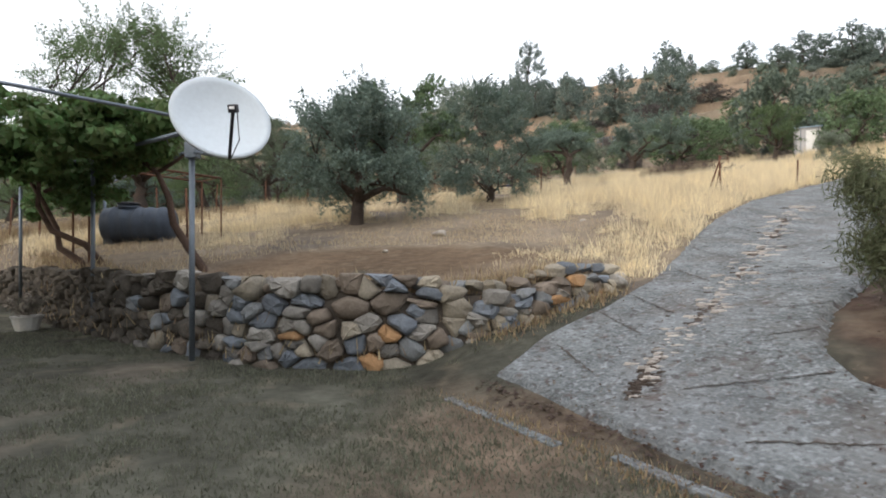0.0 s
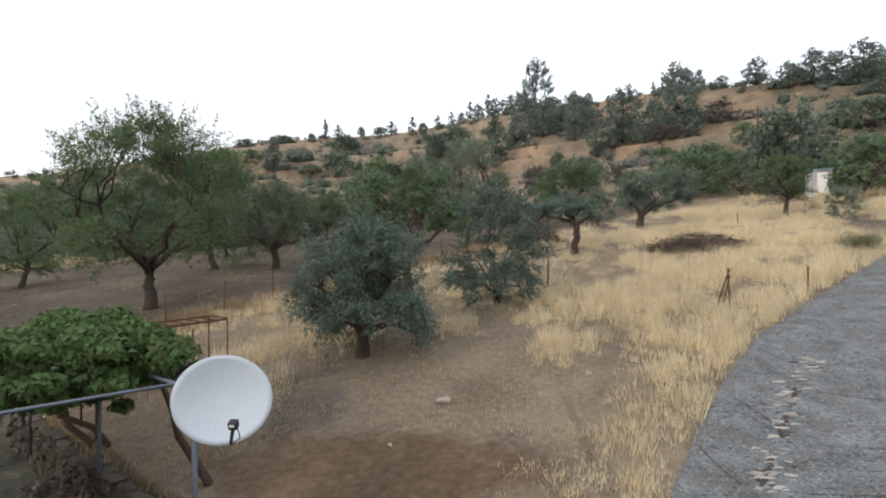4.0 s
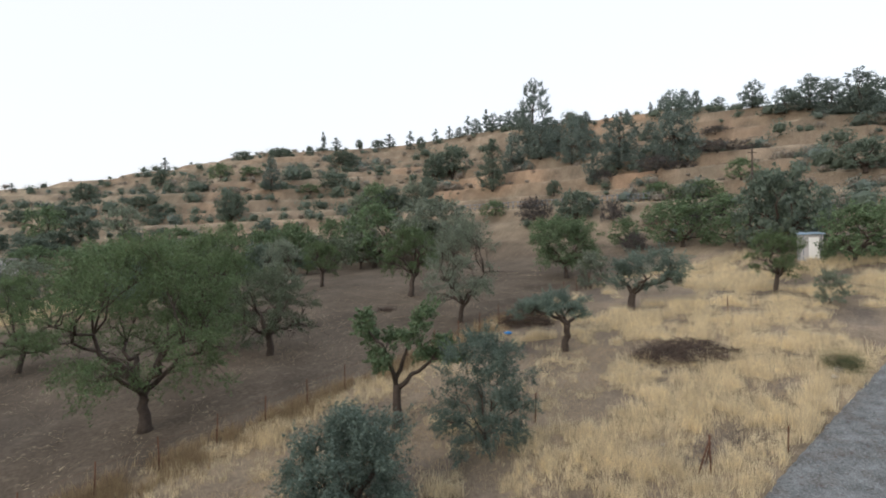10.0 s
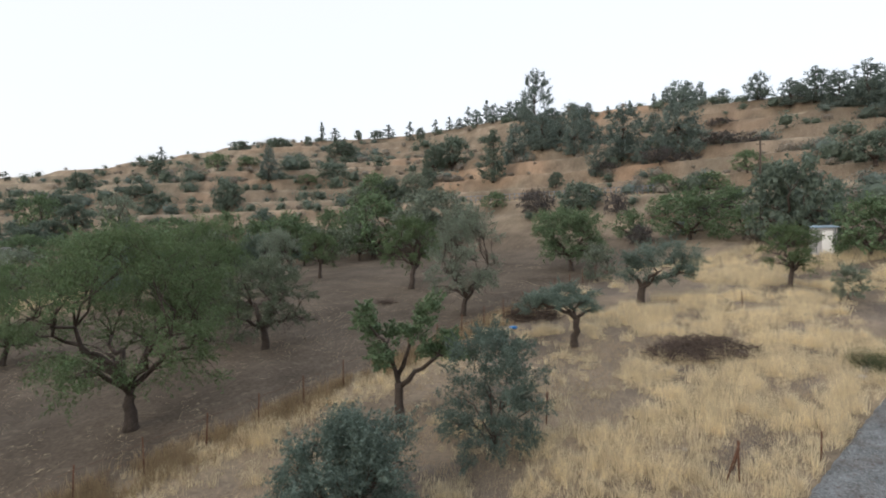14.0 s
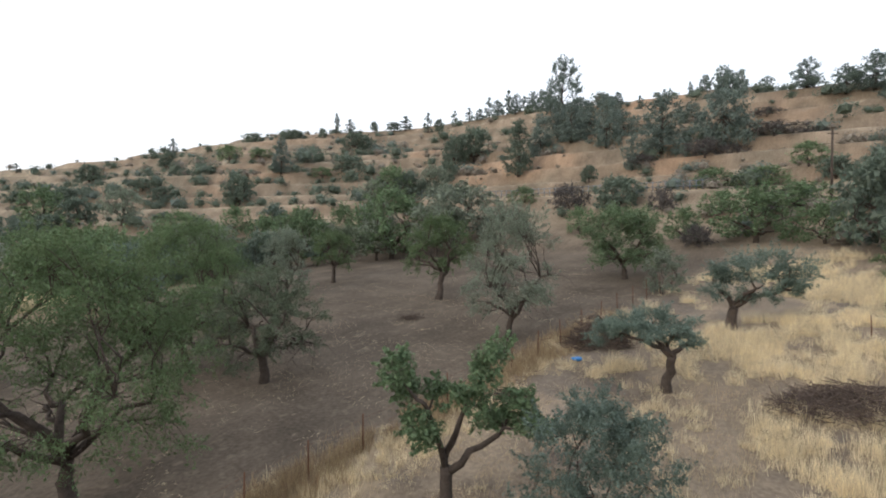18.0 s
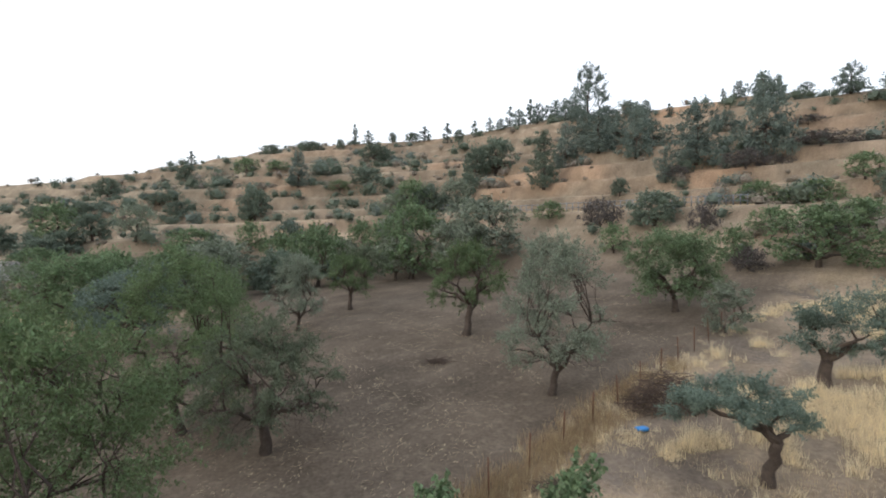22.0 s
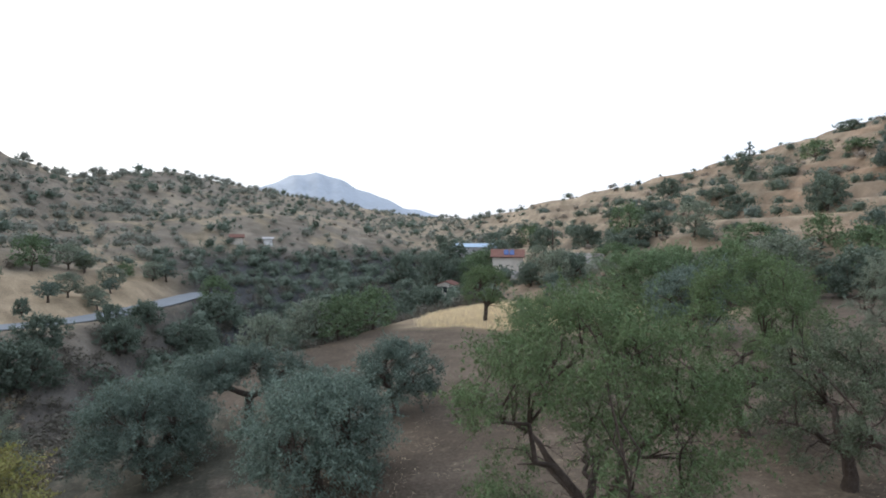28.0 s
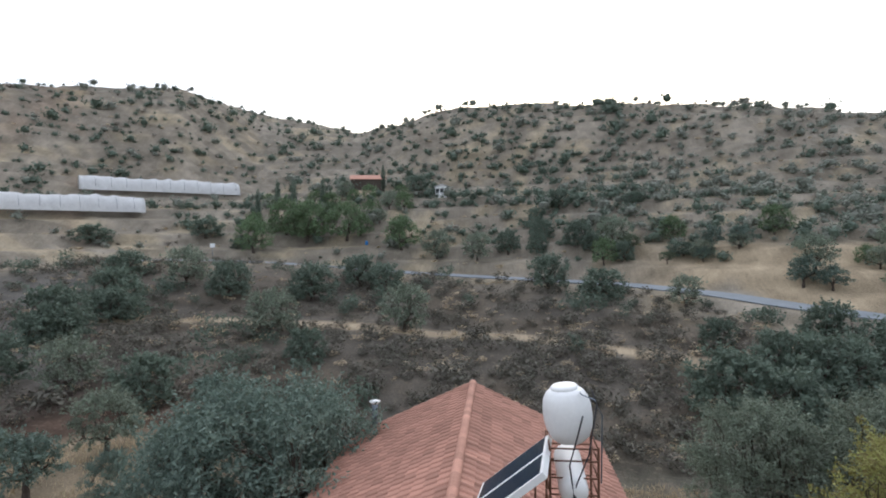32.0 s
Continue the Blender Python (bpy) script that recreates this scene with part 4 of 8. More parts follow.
def dome(seed, w, h, base, n=14, skirt=0):
    """Lobes (x, y, z, radius, half height) of an uneven rounded crown, w wide, between the heights base and h; skirt: lobes that hang round its foot."""
    rng = np.random.default_rng(seed + 900)
    out = []
    for i in range(n):
        u = ((i + 0.35) / n) ** 0.85
        ang = i * 2.39996 + rng.uniform(-.45, .45)
        r = w * rng.uniform(.13, .215) * (14 / n) ** 0.25
        reach = (w / 2 - r * 0.75) * math.sin(u * 1.6) ** 0.8 * rng.uniform(.82, 1.08)
        z = base + r * .6 + (h - base - 1.4 * r) * max(0.0, math.cos(u * 1.5)) ** 0.7 * rng.uniform(.9, 1.05)
        out.append((math.cos(ang) * reach, math.sin(ang) * reach, z, r, r * rng.uniform(.7, .95)))
    for i in range(skirt):
        ang = 2 * math.pi * (i + rng.uniform(-.3, .3)) / skirt
        r = w * rng.uniform(.11, .175)
        reach = (w / 2 - r * 0.9) * rng.uniform(.68, 1.02)
        out.append((math.cos(ang) * reach, math.sin(ang) * reach, base + r * .6 + rng.uniform(0, .2) * (h - base), r, r * rng.uniform(.75, 1.0)))
    for i in range(4):
        r = w * rng.uniform(.13, .19)
        out.append((rng.normal() * .12 * w, rng.normal() * .12 * w, base + (h - base) * (0.32 + 0.13 * i), r, r * .85))
    mx, my = (sum(q[k] for q in out) / len(out) for k in (0, 1))
    return [(x - mx, y - my, z, r, rz) for x, y, z, r, rz in out]


def conifer(seed, w, h, n=22, base=0.16, round_=0.6):
    """Lobes of a ragged pine crown round an upright stem."""
    rng = np.random.default_rng(seed + 700)
    out = []
    for i in range(n):
        t = base + (0.95 - base) * i / (n - 1)
        ang = i * 2.4 + rng.uniform(-.7, .7)
        r = w * rng.uniform(.15, .25) * (1.2 - 0.65 * t)
        reach = max(0.0, w / 2 * min(1.0, 1.5 * (1 - t) ** round_) - r * .8) * rng.uniform(.35, 1.15)
        out.append((math.cos(ang) * reach, math.sin(ang) * reach, h * t + rng.uniform(-.04, .04) * h, r, r * rng.uniform(.55, .9)))
    return out


def lobed_tree(name, seed, lobes, fork, trunk_r, leaf_mat, count, size, slim=0.32, stems=1, mains=5, droop=0.2, per=8, loose=0.16, bare=0, shell=0.3, stem_top=None, clump=(.3, .52), lean=0.12):
    """A tree with its base at the origin: tapered trunk, limbs that divide towards each lobe of the crown, twigs, and leaves in clumps over the lobes."""
    rng = np.random.default_rng(seed)
    root = new(name)
    verts, faces = [], []

    def put(pts, rad, sides=5):
        v, f = tube_data(pts, rad, sides)
        o = len(verts)
        verts.extend(v)
        faces.extend(tuple(i + o for i in q) for q in f)

    L = [np.array(q[:3]) for q in lobes]
    mid = np.mean(L, axis=0)
    near = size < 0.2
    skeleton = []
    for k in range(stems):
        foot = np.array([0, 0, -0.2]) + (np.array([math.cos(k * 2.1 + seed), math.sin(k * 2.1 + seed), 0]) * trunk_r * 1.3 if stems > 1 else 0)
        top = np.array([mid[0] * 0.14, mid[1] * 0.14, fork]) + rng.normal(size=3) * np.array([lean, lean, 0.05]) * fork
        if stem_top:
            top = np.array([rng.normal() * .03, rng.normal() * .03, stem_top])
        r0 = trunk_r / math.sqrt(stems)
        pts = branch_path(rng, foot, top, 7, 0.03)
        put(pts, [r0 * (q if not stem_top else q * (1.0 - 0.14 * i)) for i, q in enumerate((1.6, 1.15, 1.0, 0.95, 0.9, 0.9, 0.85))], 9 if near else 6)
        skeleton.append((pts, r0))
    order = sorted(range(len(L)), key=lambda i: -np.hypot(L[i][0], L[i][1]))
    picked = []
    for i in order:
        a = math.atan2(L[i][1] - mid[1], L[i][0] - mid[0])
        if len(picked) < mains and all(abs((a - b + math.pi) % (2 * math.pi) - math.pi) > 4.2 / mains for b, _ in picked):
            picked.append((a, i))
    limbs = []
    for q, (_, i) in enumerate(picked if not stem_top else []):
        pts0, r0 = skeleton[q % stems]
        st = np.array(pts0[-1]) - np.array([0, 0, rng.uniform(0, .12) * fork])
        p = branch_path(rng, st, L[i] - np.array([0, 0, lobes[i][4] * 0.2]), 8, 0.07)
        rl = r0 * rng.uniform(.5, .68)
        put(p, [rl * k for k in (1, .9, .8, .7, .58, .46, .34, .2)], 7 if near else 4)
        limbs += [(np.array(c), rl * (1 - 0.1 * j)) for j, c in enumerate(p[1:])]
    done = {i for _, i in picked} if not stem_top else set()
    base_pts = limbs or [(np.array(c), trunk_r * .5) for c in skeleton[0][0][2:]]
    cents, rads = [], []
    for i, (x, y, z, rx, rz) in enumerate(lobes):
        c = L[i]
        st, rl = min(base_pts, key=lambda q: np.linalg.norm(q[0] - c) + (1.5 * rx if q[0][2] > c[2] else 0))
        if i not in done:
            p = branch_path(rng, st, c, 6, 0.08)
            put(p, [rl * k for k in (.6, .5, .42, .33, .24, .12)], 5 if near else 3)
            joints = p[2:]
        else:
            joints = [tuple(st), tuple(c)]
        for k in range(per):
            d = rng.normal(size=3) + np.array([0, 0, .25])
            d /= np.linalg.norm(d)
            e = c + d * np.array([rx, rx, rz]) * rng.uniform(.5, .92)
            cents.append(e)
            rads.append(rx * rng.uniform(*clump))
            if near and k % 2 == 0:
                j = np.array(joints[k % len(joints)])
                put(branch_path(rng, j, e, 4, 0.1), [rl * .24, rl * .18, rl * .11, rl * .04], 4)
    for k in range(bare):
        j, rl = base_pts[int(rng.integers(len(base_pts)))]
        a = rng.uniform(0, 6.283)
        e = j + np.array([math.cos(a), math.sin(a), rng.uniform(-.75, .1)]) * rng.uniform(.5, 1.5)
        e[2] = max(e[2], 0.3)
        put(branch_path(rng, j, e, 5, 0.12), [.016, .013, .010, .007, .003], 3)
    mesh_object("trunk", verts, faces, M_BARK, root, smooth_faces=True)
    sc, sr = [], []
    for c, r in zip(cents, rads):
        d = (c - mid) / (np.linalg.norm(c - mid) + 1e-6)
        for q in range(2):
            e = d + rng.normal(size=3) * 0.6 + np.array([0, 0, 0.25 - droop * 0.6])
            e = e / np.linalg.norm(e)
            for t in (0.9, 1.2, 1.5):
                sc.append(c + e * r * t)
                sr.append(r * (0.36 - 0.13 * t))
    n1 = int(count * (1 - loose))
    v, f = leaf_cloud(rng, cents, rads, n1, size, slim, droop, 0.8, shell)
    v2, f2 = leaf_cloud(rng, sc, sr, count - n1, size, slim, droop, 1.0, 0.1)
    f = np.vstack([f, f2 + len(v)])
    v = np.vstack([v, v2])
    v[:, 2] = np.maximum(v[:, 2], 0.05)
    mesh_object("crown", v, f, leaf_mat, root)
    return root


TREES = {}


def plant(kind, x, y, scale=1.0, turn=0.0, zs=1.0, label="", category="tree", group="", name=None, sink=0.0):
    root = TREES[kind]
    m = Matrix.Translation((x, y, zg(x, y) - sink)) @ Matrix.Rotation(turn, 4, 'Z') @ Matrix.Diagonal((scale, scale, scale * zs, 1))
    ob = copy_thing(root, m)
    ob.name = name or root.name
    return tagged(ob, label, category, group)


def proto(kind, *a, **k):
    TREES[kind] = lobed_tree(*a, **k)


# near trees
proto("olive_a", "olive_tree", 1, dome(1, 3.9, 3.5, 0.3, 20, 12), 0.6, 0.17, M_OLIVE, 46000, 0.075, 0.42, per=10, mains=5, clump=(.36, .6))
proto("olive_b", "olive_tree", 2, dome(2, 3.9, 4.0, 0.15, 18, 14), 0.35, 0.13, M_OLIVE, 36000, 0.075, 0.36, stems=4, mains=8, per=7, clump=(.3, .55), loose=0.3)
proto("olive_c", "olive_tree", 3, [(-2.2, 0, 1.95, .72, .45), (-1.4, .5, 2.3, .8, .5), (-1.3, -.5, 2.15, .7, .48), (-.5, 0, 2.5, .85, .55), (.3, .4, 2.35, .7, .5), (.45, -.4, 2.2, .6, .45), (-.4, -.7, 2.05, .6, .4), (.95, .1, 1.85, .38, .25)], 1.35, 0.17, M_OLIVE, 20000, 0.085, per=10)
proto("olive_d", "olive_tree", 4, [(-.8, 0, 2.3, 1.0, .85), (-.2, .7, 2.2, .9, .75), (.3, -.5, 2.9, 1.0, .8), (-.5, -.4, 1.7, .6, .5), (1.6, .3, 3.1, 1.0, .75), (2.4, -.4, 2.8, 1.05, .85), (2.6, .5, 2.3, .85, .7), (1.3, -.7, 2.3, .75, .6), (2.9, 0, 1.9, .6, .5), (.7, .1, 1.65, .6, .45), (1.6, -.1, 1.75, .7, .5)], 0.95, 0.24, M_OLIVE, 20000, 0.10, per=10)
proto("olive_e", "olive_tree", 5, dome(5, 6.8, 4.9, 0.45, 24, 14), 1.0, 0.26, M_OLIVE, 42000, 0.12, 0.42, per=10, clump=(.36, .6))
proto("olive_f", "olive_tree", 6, dome(6, 5.4, 4.6, 0.8, 18, 8), 1.2, 0.22, M_OLIVE, 26000, 0.12, 0.42, per=10, clump=(.36, .6))
proto("olive_g", "olive_tree", 7, [(-2.6, .3, 2.9, 1.5, 1.1), (-1.5, -.8, 3.4, 1.4, 1.0), (-1.2, 1.0, 3.3, 1.3, 1.0), (.2, 0, 3.7, 1.5, .95), (1.7, -.5, 3.1, 1.3, .9), (2.9, .3, 2.5, 1.4, 1.0), (3.6, -.3, 1.9, 1.1, .8), (-3.2, -.4, 2.1, .9, .7)], 1.8, 0.26, M_OLIVE, 34000, 0.12, 0.42, per=12, clump=(.34, .56))
proto("almond_a", "almond_tree", 11, dome(11, 7.6, 7.7, 1.5, 34, 8), 1.5, 0.22, M_ALMOND, 60000, 0.095, per=8, mains=7, droop=0.5, loose=0.24, clump=(.3, .55), bare=70)
proto("almond_b", "almond_tree", 12, dome(12, 5.4, 5.0, 0.7, 20, 5), 1.1, 0.2, M_DULL, 24000, 0.095, mains=6, droop=0.6, loose=0.3, bare=150, clump=(.26, .46))
proto("almond_e", "almond_tree", 13, dome(13, 5.9, 7.3, 0.6, 26, 12), 1.3, 0.18, M_ALMOND, 40000, 0.095, mains=6, droop=0.4, loose=0.22, bare=30)
proto("almond_c", "almond_tree", 14, dome(14, 4.9, 6.9, 1.0, 22, 8), 1.2, 0.16, M_GREYGREEN, 38000, 0.09, mains=6, droop=0.35, loose=0.34, bare=60, clump=(.34, .6), per=9)
proto("almond_d", "almond_tree", 15, dome(15, 5.0, 5.6, 1.5, 14, 4), 1.7, 0.2, M_ALMOND, 17000, 0.12, per=8, loose=0.25, bare=20)
proto("fig", "fig_tree", 16, [(-1.1, 0, 3.9, .45, .5), (-.95, .3, 3.2, .5, .5), (-.5, -.2, 2.6, .45, .4), (.9, .1, 4.0, .5, .5), (.6, -.3, 3.4, .5, .45), (1.55, .2, 3.0, .5, .4), (1.95, -.1, 2.6, .4, .3), (1.0, .3, 2.7, .45, .4), (-.2, .4, 3.2, .4, .4)], 1.5, 0.17, M_FIG, 12000, 0.095, 0.6, per=9, loose=0.35, clump=(.4, .75))
proto("round", "broadleaf_tree", 17, dome(17, 6.6, 5.5, 0.8, 24, 10), 1.2, 0.19, M_FIG, 24000, 0.13, 0.45)
proto("grey", "broadleaf_tree", 18, dome(18, 7.6, 6.4, 0.4, 28, 14), 1.2, 0.22, M_GREYGREEN, 38000, 0.13, 0.45, clump=(.36, .6), per=9)
proto("yellow", "yellowing_tree", 19, dome(19, 6.9, 6.3, 0.6, 26, 12), 1.2, 0.2, M_YELLOW, 32000, 0.12, 0.45, loose=0.22)
proto("palebush", "bush", 21, dome(21, 2.6, 2.7, 0.1, 12, 6), 0.3, 0.07, M_GREYGREEN, 6500, 0.10, 0.45, stems=2, mains=4)
# lighter trees for far off
proto("far_round", "broadleaf_tree", 41, dome(41, 6.8, 5.8, 0.6, 20, 10), 1.1, 0.2, M_FIG, 4200, 0.25, 0.55, per=6)
proto("far_grey", "broadleaf_tree", 42, dome(42, 6.4, 5.6, 0.6, 20, 10), 1.1, 0.2, M_GREYGREEN, 4200, 0.25, 0.5, per=6, loose=0.22)
proto("far_almond", "almond_tree", 43, dome(43, 5.8, 5.2, 1.3, 16, 4), 1.4, 0.19, M_DULL, 3600, 0.23, 0.5, per=6, loose=0.25)
proto("far_olive", "olive_tree", 44, dome(44, 5.2, 4.2, 0.8, 16, 6), 1.2, 0.2, M_OLIVE, 3600, 0.23, 0.45, per=6)
proto("carob", "carob_tree", 45, dome(45, 6.0, 4.2, 0.05, 20, 12), 0.7, 0.22, M_CAROB, 4200, 0.25, 0.6, per=6, loose=0.1)
proto("thorn", "thorn_bush", 46, dome(46, 5.0, 2.6, 0.0, 16, 8), 0.3, 0.09, M_BRAMBLE, 3000, 0.2, 0.4, per=6, stems=2, loose=0.3)
proto("pine_tall", "pine_tree", 31, conifer(31, 8.0, 12.0, 40, 0.06, 0.5), 1, 0.24, M_PINE, 15000, 0.27, 0.42, stem_top=11.6, droop=-0.3, per=6, loose=0.3)
proto("pine_slim", "pine_tree", 32, conifer(32, 3.2, 6.0, 20, 0.03, 0.8), 1, 0.12, M_PINE, 3200, 0.24, 0.45, stem_top=5.8, droop=-0.3, per=5, loose=0.35)
proto("pine_broad", "pine_tree", 33, conifer(33, 6.2, 7.0, 34, 0.04, 0.5), 1, 0.18, M_PINE, 8000, 0.25, 0.45, stem_top=6.6, droop=-0.2, per=6, loose=0.3)
proto("pine_cone", "pine_tree", 34, conifer(34, 6.0, 9.0, 44, 0.03, 0.8), 1, 0.2, M_CAROB, 8000, 0.25, 0.45, stem_top=8.7, droop=0.3, per=6, loose=0.15)


def make_cypress(seed, h, w, count):
    rng = np.random.default_rng(seed)
    root = new("cypress_tree")
    v, f = tube_data([(0, 0, -0.2), (0, 0, h * 0.5), (0, 0, h * 0.95)], [h * 0.02, h * 0.014, h * 0.003], 6)
    cents = [(rng.normal() * .05, rng.normal() * .05, h * t) for t in np.linspace(0.1, 0.97, 14)]
    rads = [w * 0.5 * max(0.15, math.sin(math.pi * (0.12 + 0.86 * t)) ** 0.7) for t in np.linspace(0.1, 0.97, 14)]
    mesh_object("trunk", v, f, M_BARK, root)
    lv, lf = leaf_cloud(rng, cents, rads, count, 0.32, 0.4, -0.6, 1.2, 0.5)
    mesh_object("crown", lv, lf, M_CAROB, root)
    return root


TREES["cypress"] = make_cypress(37, 9.0, 1.9, 1800)

# ---- trees of the plot ----
O = "grey-green olive tree, gnarled trunk,"
A = "loose green almond tree with dark limbs"
FIELD_TREES = [
    ("olive_a", -1.98, 13.85, 1.0, 0.3, O + " on the grassy terrace", "olives on the field"),
    ("olive_b", 1.8, 18.2, 1.0, 1.0, "thin many-stemmed olive tree in dry straw", "olives on the field"),
    ("olive_c", 6.35, 26.9, 1.0, -0.45, "leaning flat-topped olive tree with a bare trunk", "olives on the field"),
    ("olive_d", 11.8, 33.3, 1.0, -0.45, "olive tree with a crown in two halves", "olives on the field"),
    ("almond_d", 21.3, 34.3, 0.74, 1.0, "small green fruit tree beside the pale shed", "orchard trees"),
    ("fig", -1.33, 19.9, 1.0, 0.05, "pruned dark-green fruit tree with a forked trunk by the fence", "orchard trees"),
    ("almond_a", -11.5, 21.1, 1.0, 0.9, A + " on tilled soil", "orchard trees"),
    ("almond_b", -9.4, 29.7, 1.0, 2.0, "dull almond tree with bare drooping twigs on tilled soil", "orchard trees"),
    ("almond_e", -13.6, 31.5, 1.0, 4.1, A + " on tilled soil", "orchard trees"),
    ("almond_c", 1.24, 33.7, 1.0, 0.4, "grey-green almond tree with spreading limbs on tilled soil", "orchard trees"),
    ("almond_d", -2.66, 43.5, 1.05, 3.0, "yellow-green almond tree with a thick trunk", "orchard trees"),
    ("almond_d", -12.5, 54.3, 0.85, 1.3, "small almond tree at the end of the tilled ground", "orchard trees"),
    ("round", 10.6, 46.1, 1.0, 2.0, "rounded green tree by the upper fence", "orchard trees"),
    ("palebush", 11.3, 40.6, 1.05, 0.6, "dense green bush beside the fence", "bushes by the fence"),
]
SLOPE_TREES = [
    ("almond_e", -23.7, 29.7, 0.78, 2.6, A + " on tilled soil", "orchard trees"),
    ("olive_f", -25.0, 44.5, 1.12, 1.4, "dark grey olive tree among almonds", "orchard trees"),
    ("round", -31.5, 48.5, 1.25, 0.7, "tall green tree at the orchard's end", "orchard trees"),
    ("almond_e", -16.5, 40.0, 0.75, 5.1, A + " on tilled soil", "orchard trees"),
    ("almond_c", -14.5, 47.5, 0.8, 0.2, A + " on tilled soil", "orchard trees"),
    ("olive_e", -31.0, 11.9, 0.98, 0.3, O + " on the western slope", "olives on the slope"),
    ("olive_g", -33.6, 17.0, 1.0, 1.38, "spreading two-lobed olive tree on the western slope", "olives on the slope"),
    ("olive_f", -28.0, 23.6, 0.9, 4.0, O + " on the western slope", "olives on the slope"),
    ("olive_e", -22.4, 17.4, 1.0, 1.2, "broad silvery olive tree on the western slope", "olives on the slope"),
    ("yellow", -22.4, 6.2, 0.95, 0.5, "yellowing tree with a full crown below the house", "trees by the house"),
    ("grey", -30.6, 3.0, 0.98, 0.9, "grey-green tree with a dense crown by the house", "trees by the house"),
    ("grey", -28.6, -1.8, 0.9, 2.7, "grey-green tree with a dense crown by the house", "trees by the house"),
    ("grey", -39.0, 3.6, 0.8, 4.0, "pale green tree at the ravine edge", "trees by the house"),
    ("olive_e", -7.2, -8.0, 1.34, 5.1, "tall silvery olive tree against the tiled house", "trees by the house"),
    ("olive_b", -3.0, -16.0, 0.62, 0.0, "young olive tree on straw ground", "trees by the house"),
    ("almond_d", -47.0, 43.0, 1.1, 2.1, "lone green tree on the straw knoll", "trees on the knoll"),
    ("palebush", -44.3, 45.5, 1.0, 0.4, "small olive bush on the straw knoll", "trees on the knoll"),
    ("palebush", -43.5, 50.5, 1.3, 1.4, "small olive bush on the straw knoll", "trees on the knoll"),
]
for kind, x, y, s, turn, label, group in FIELD_TREES + SLOPE_TREES:
    plant(kind, x, y, s, turn, label=label, group=group, category="bush" if "bush" in kind else "tree")


def polar(az, r):
    return HUB[0] - r * math.sin(radians(az)), HUB[1] + r * math.cos(radians(az))


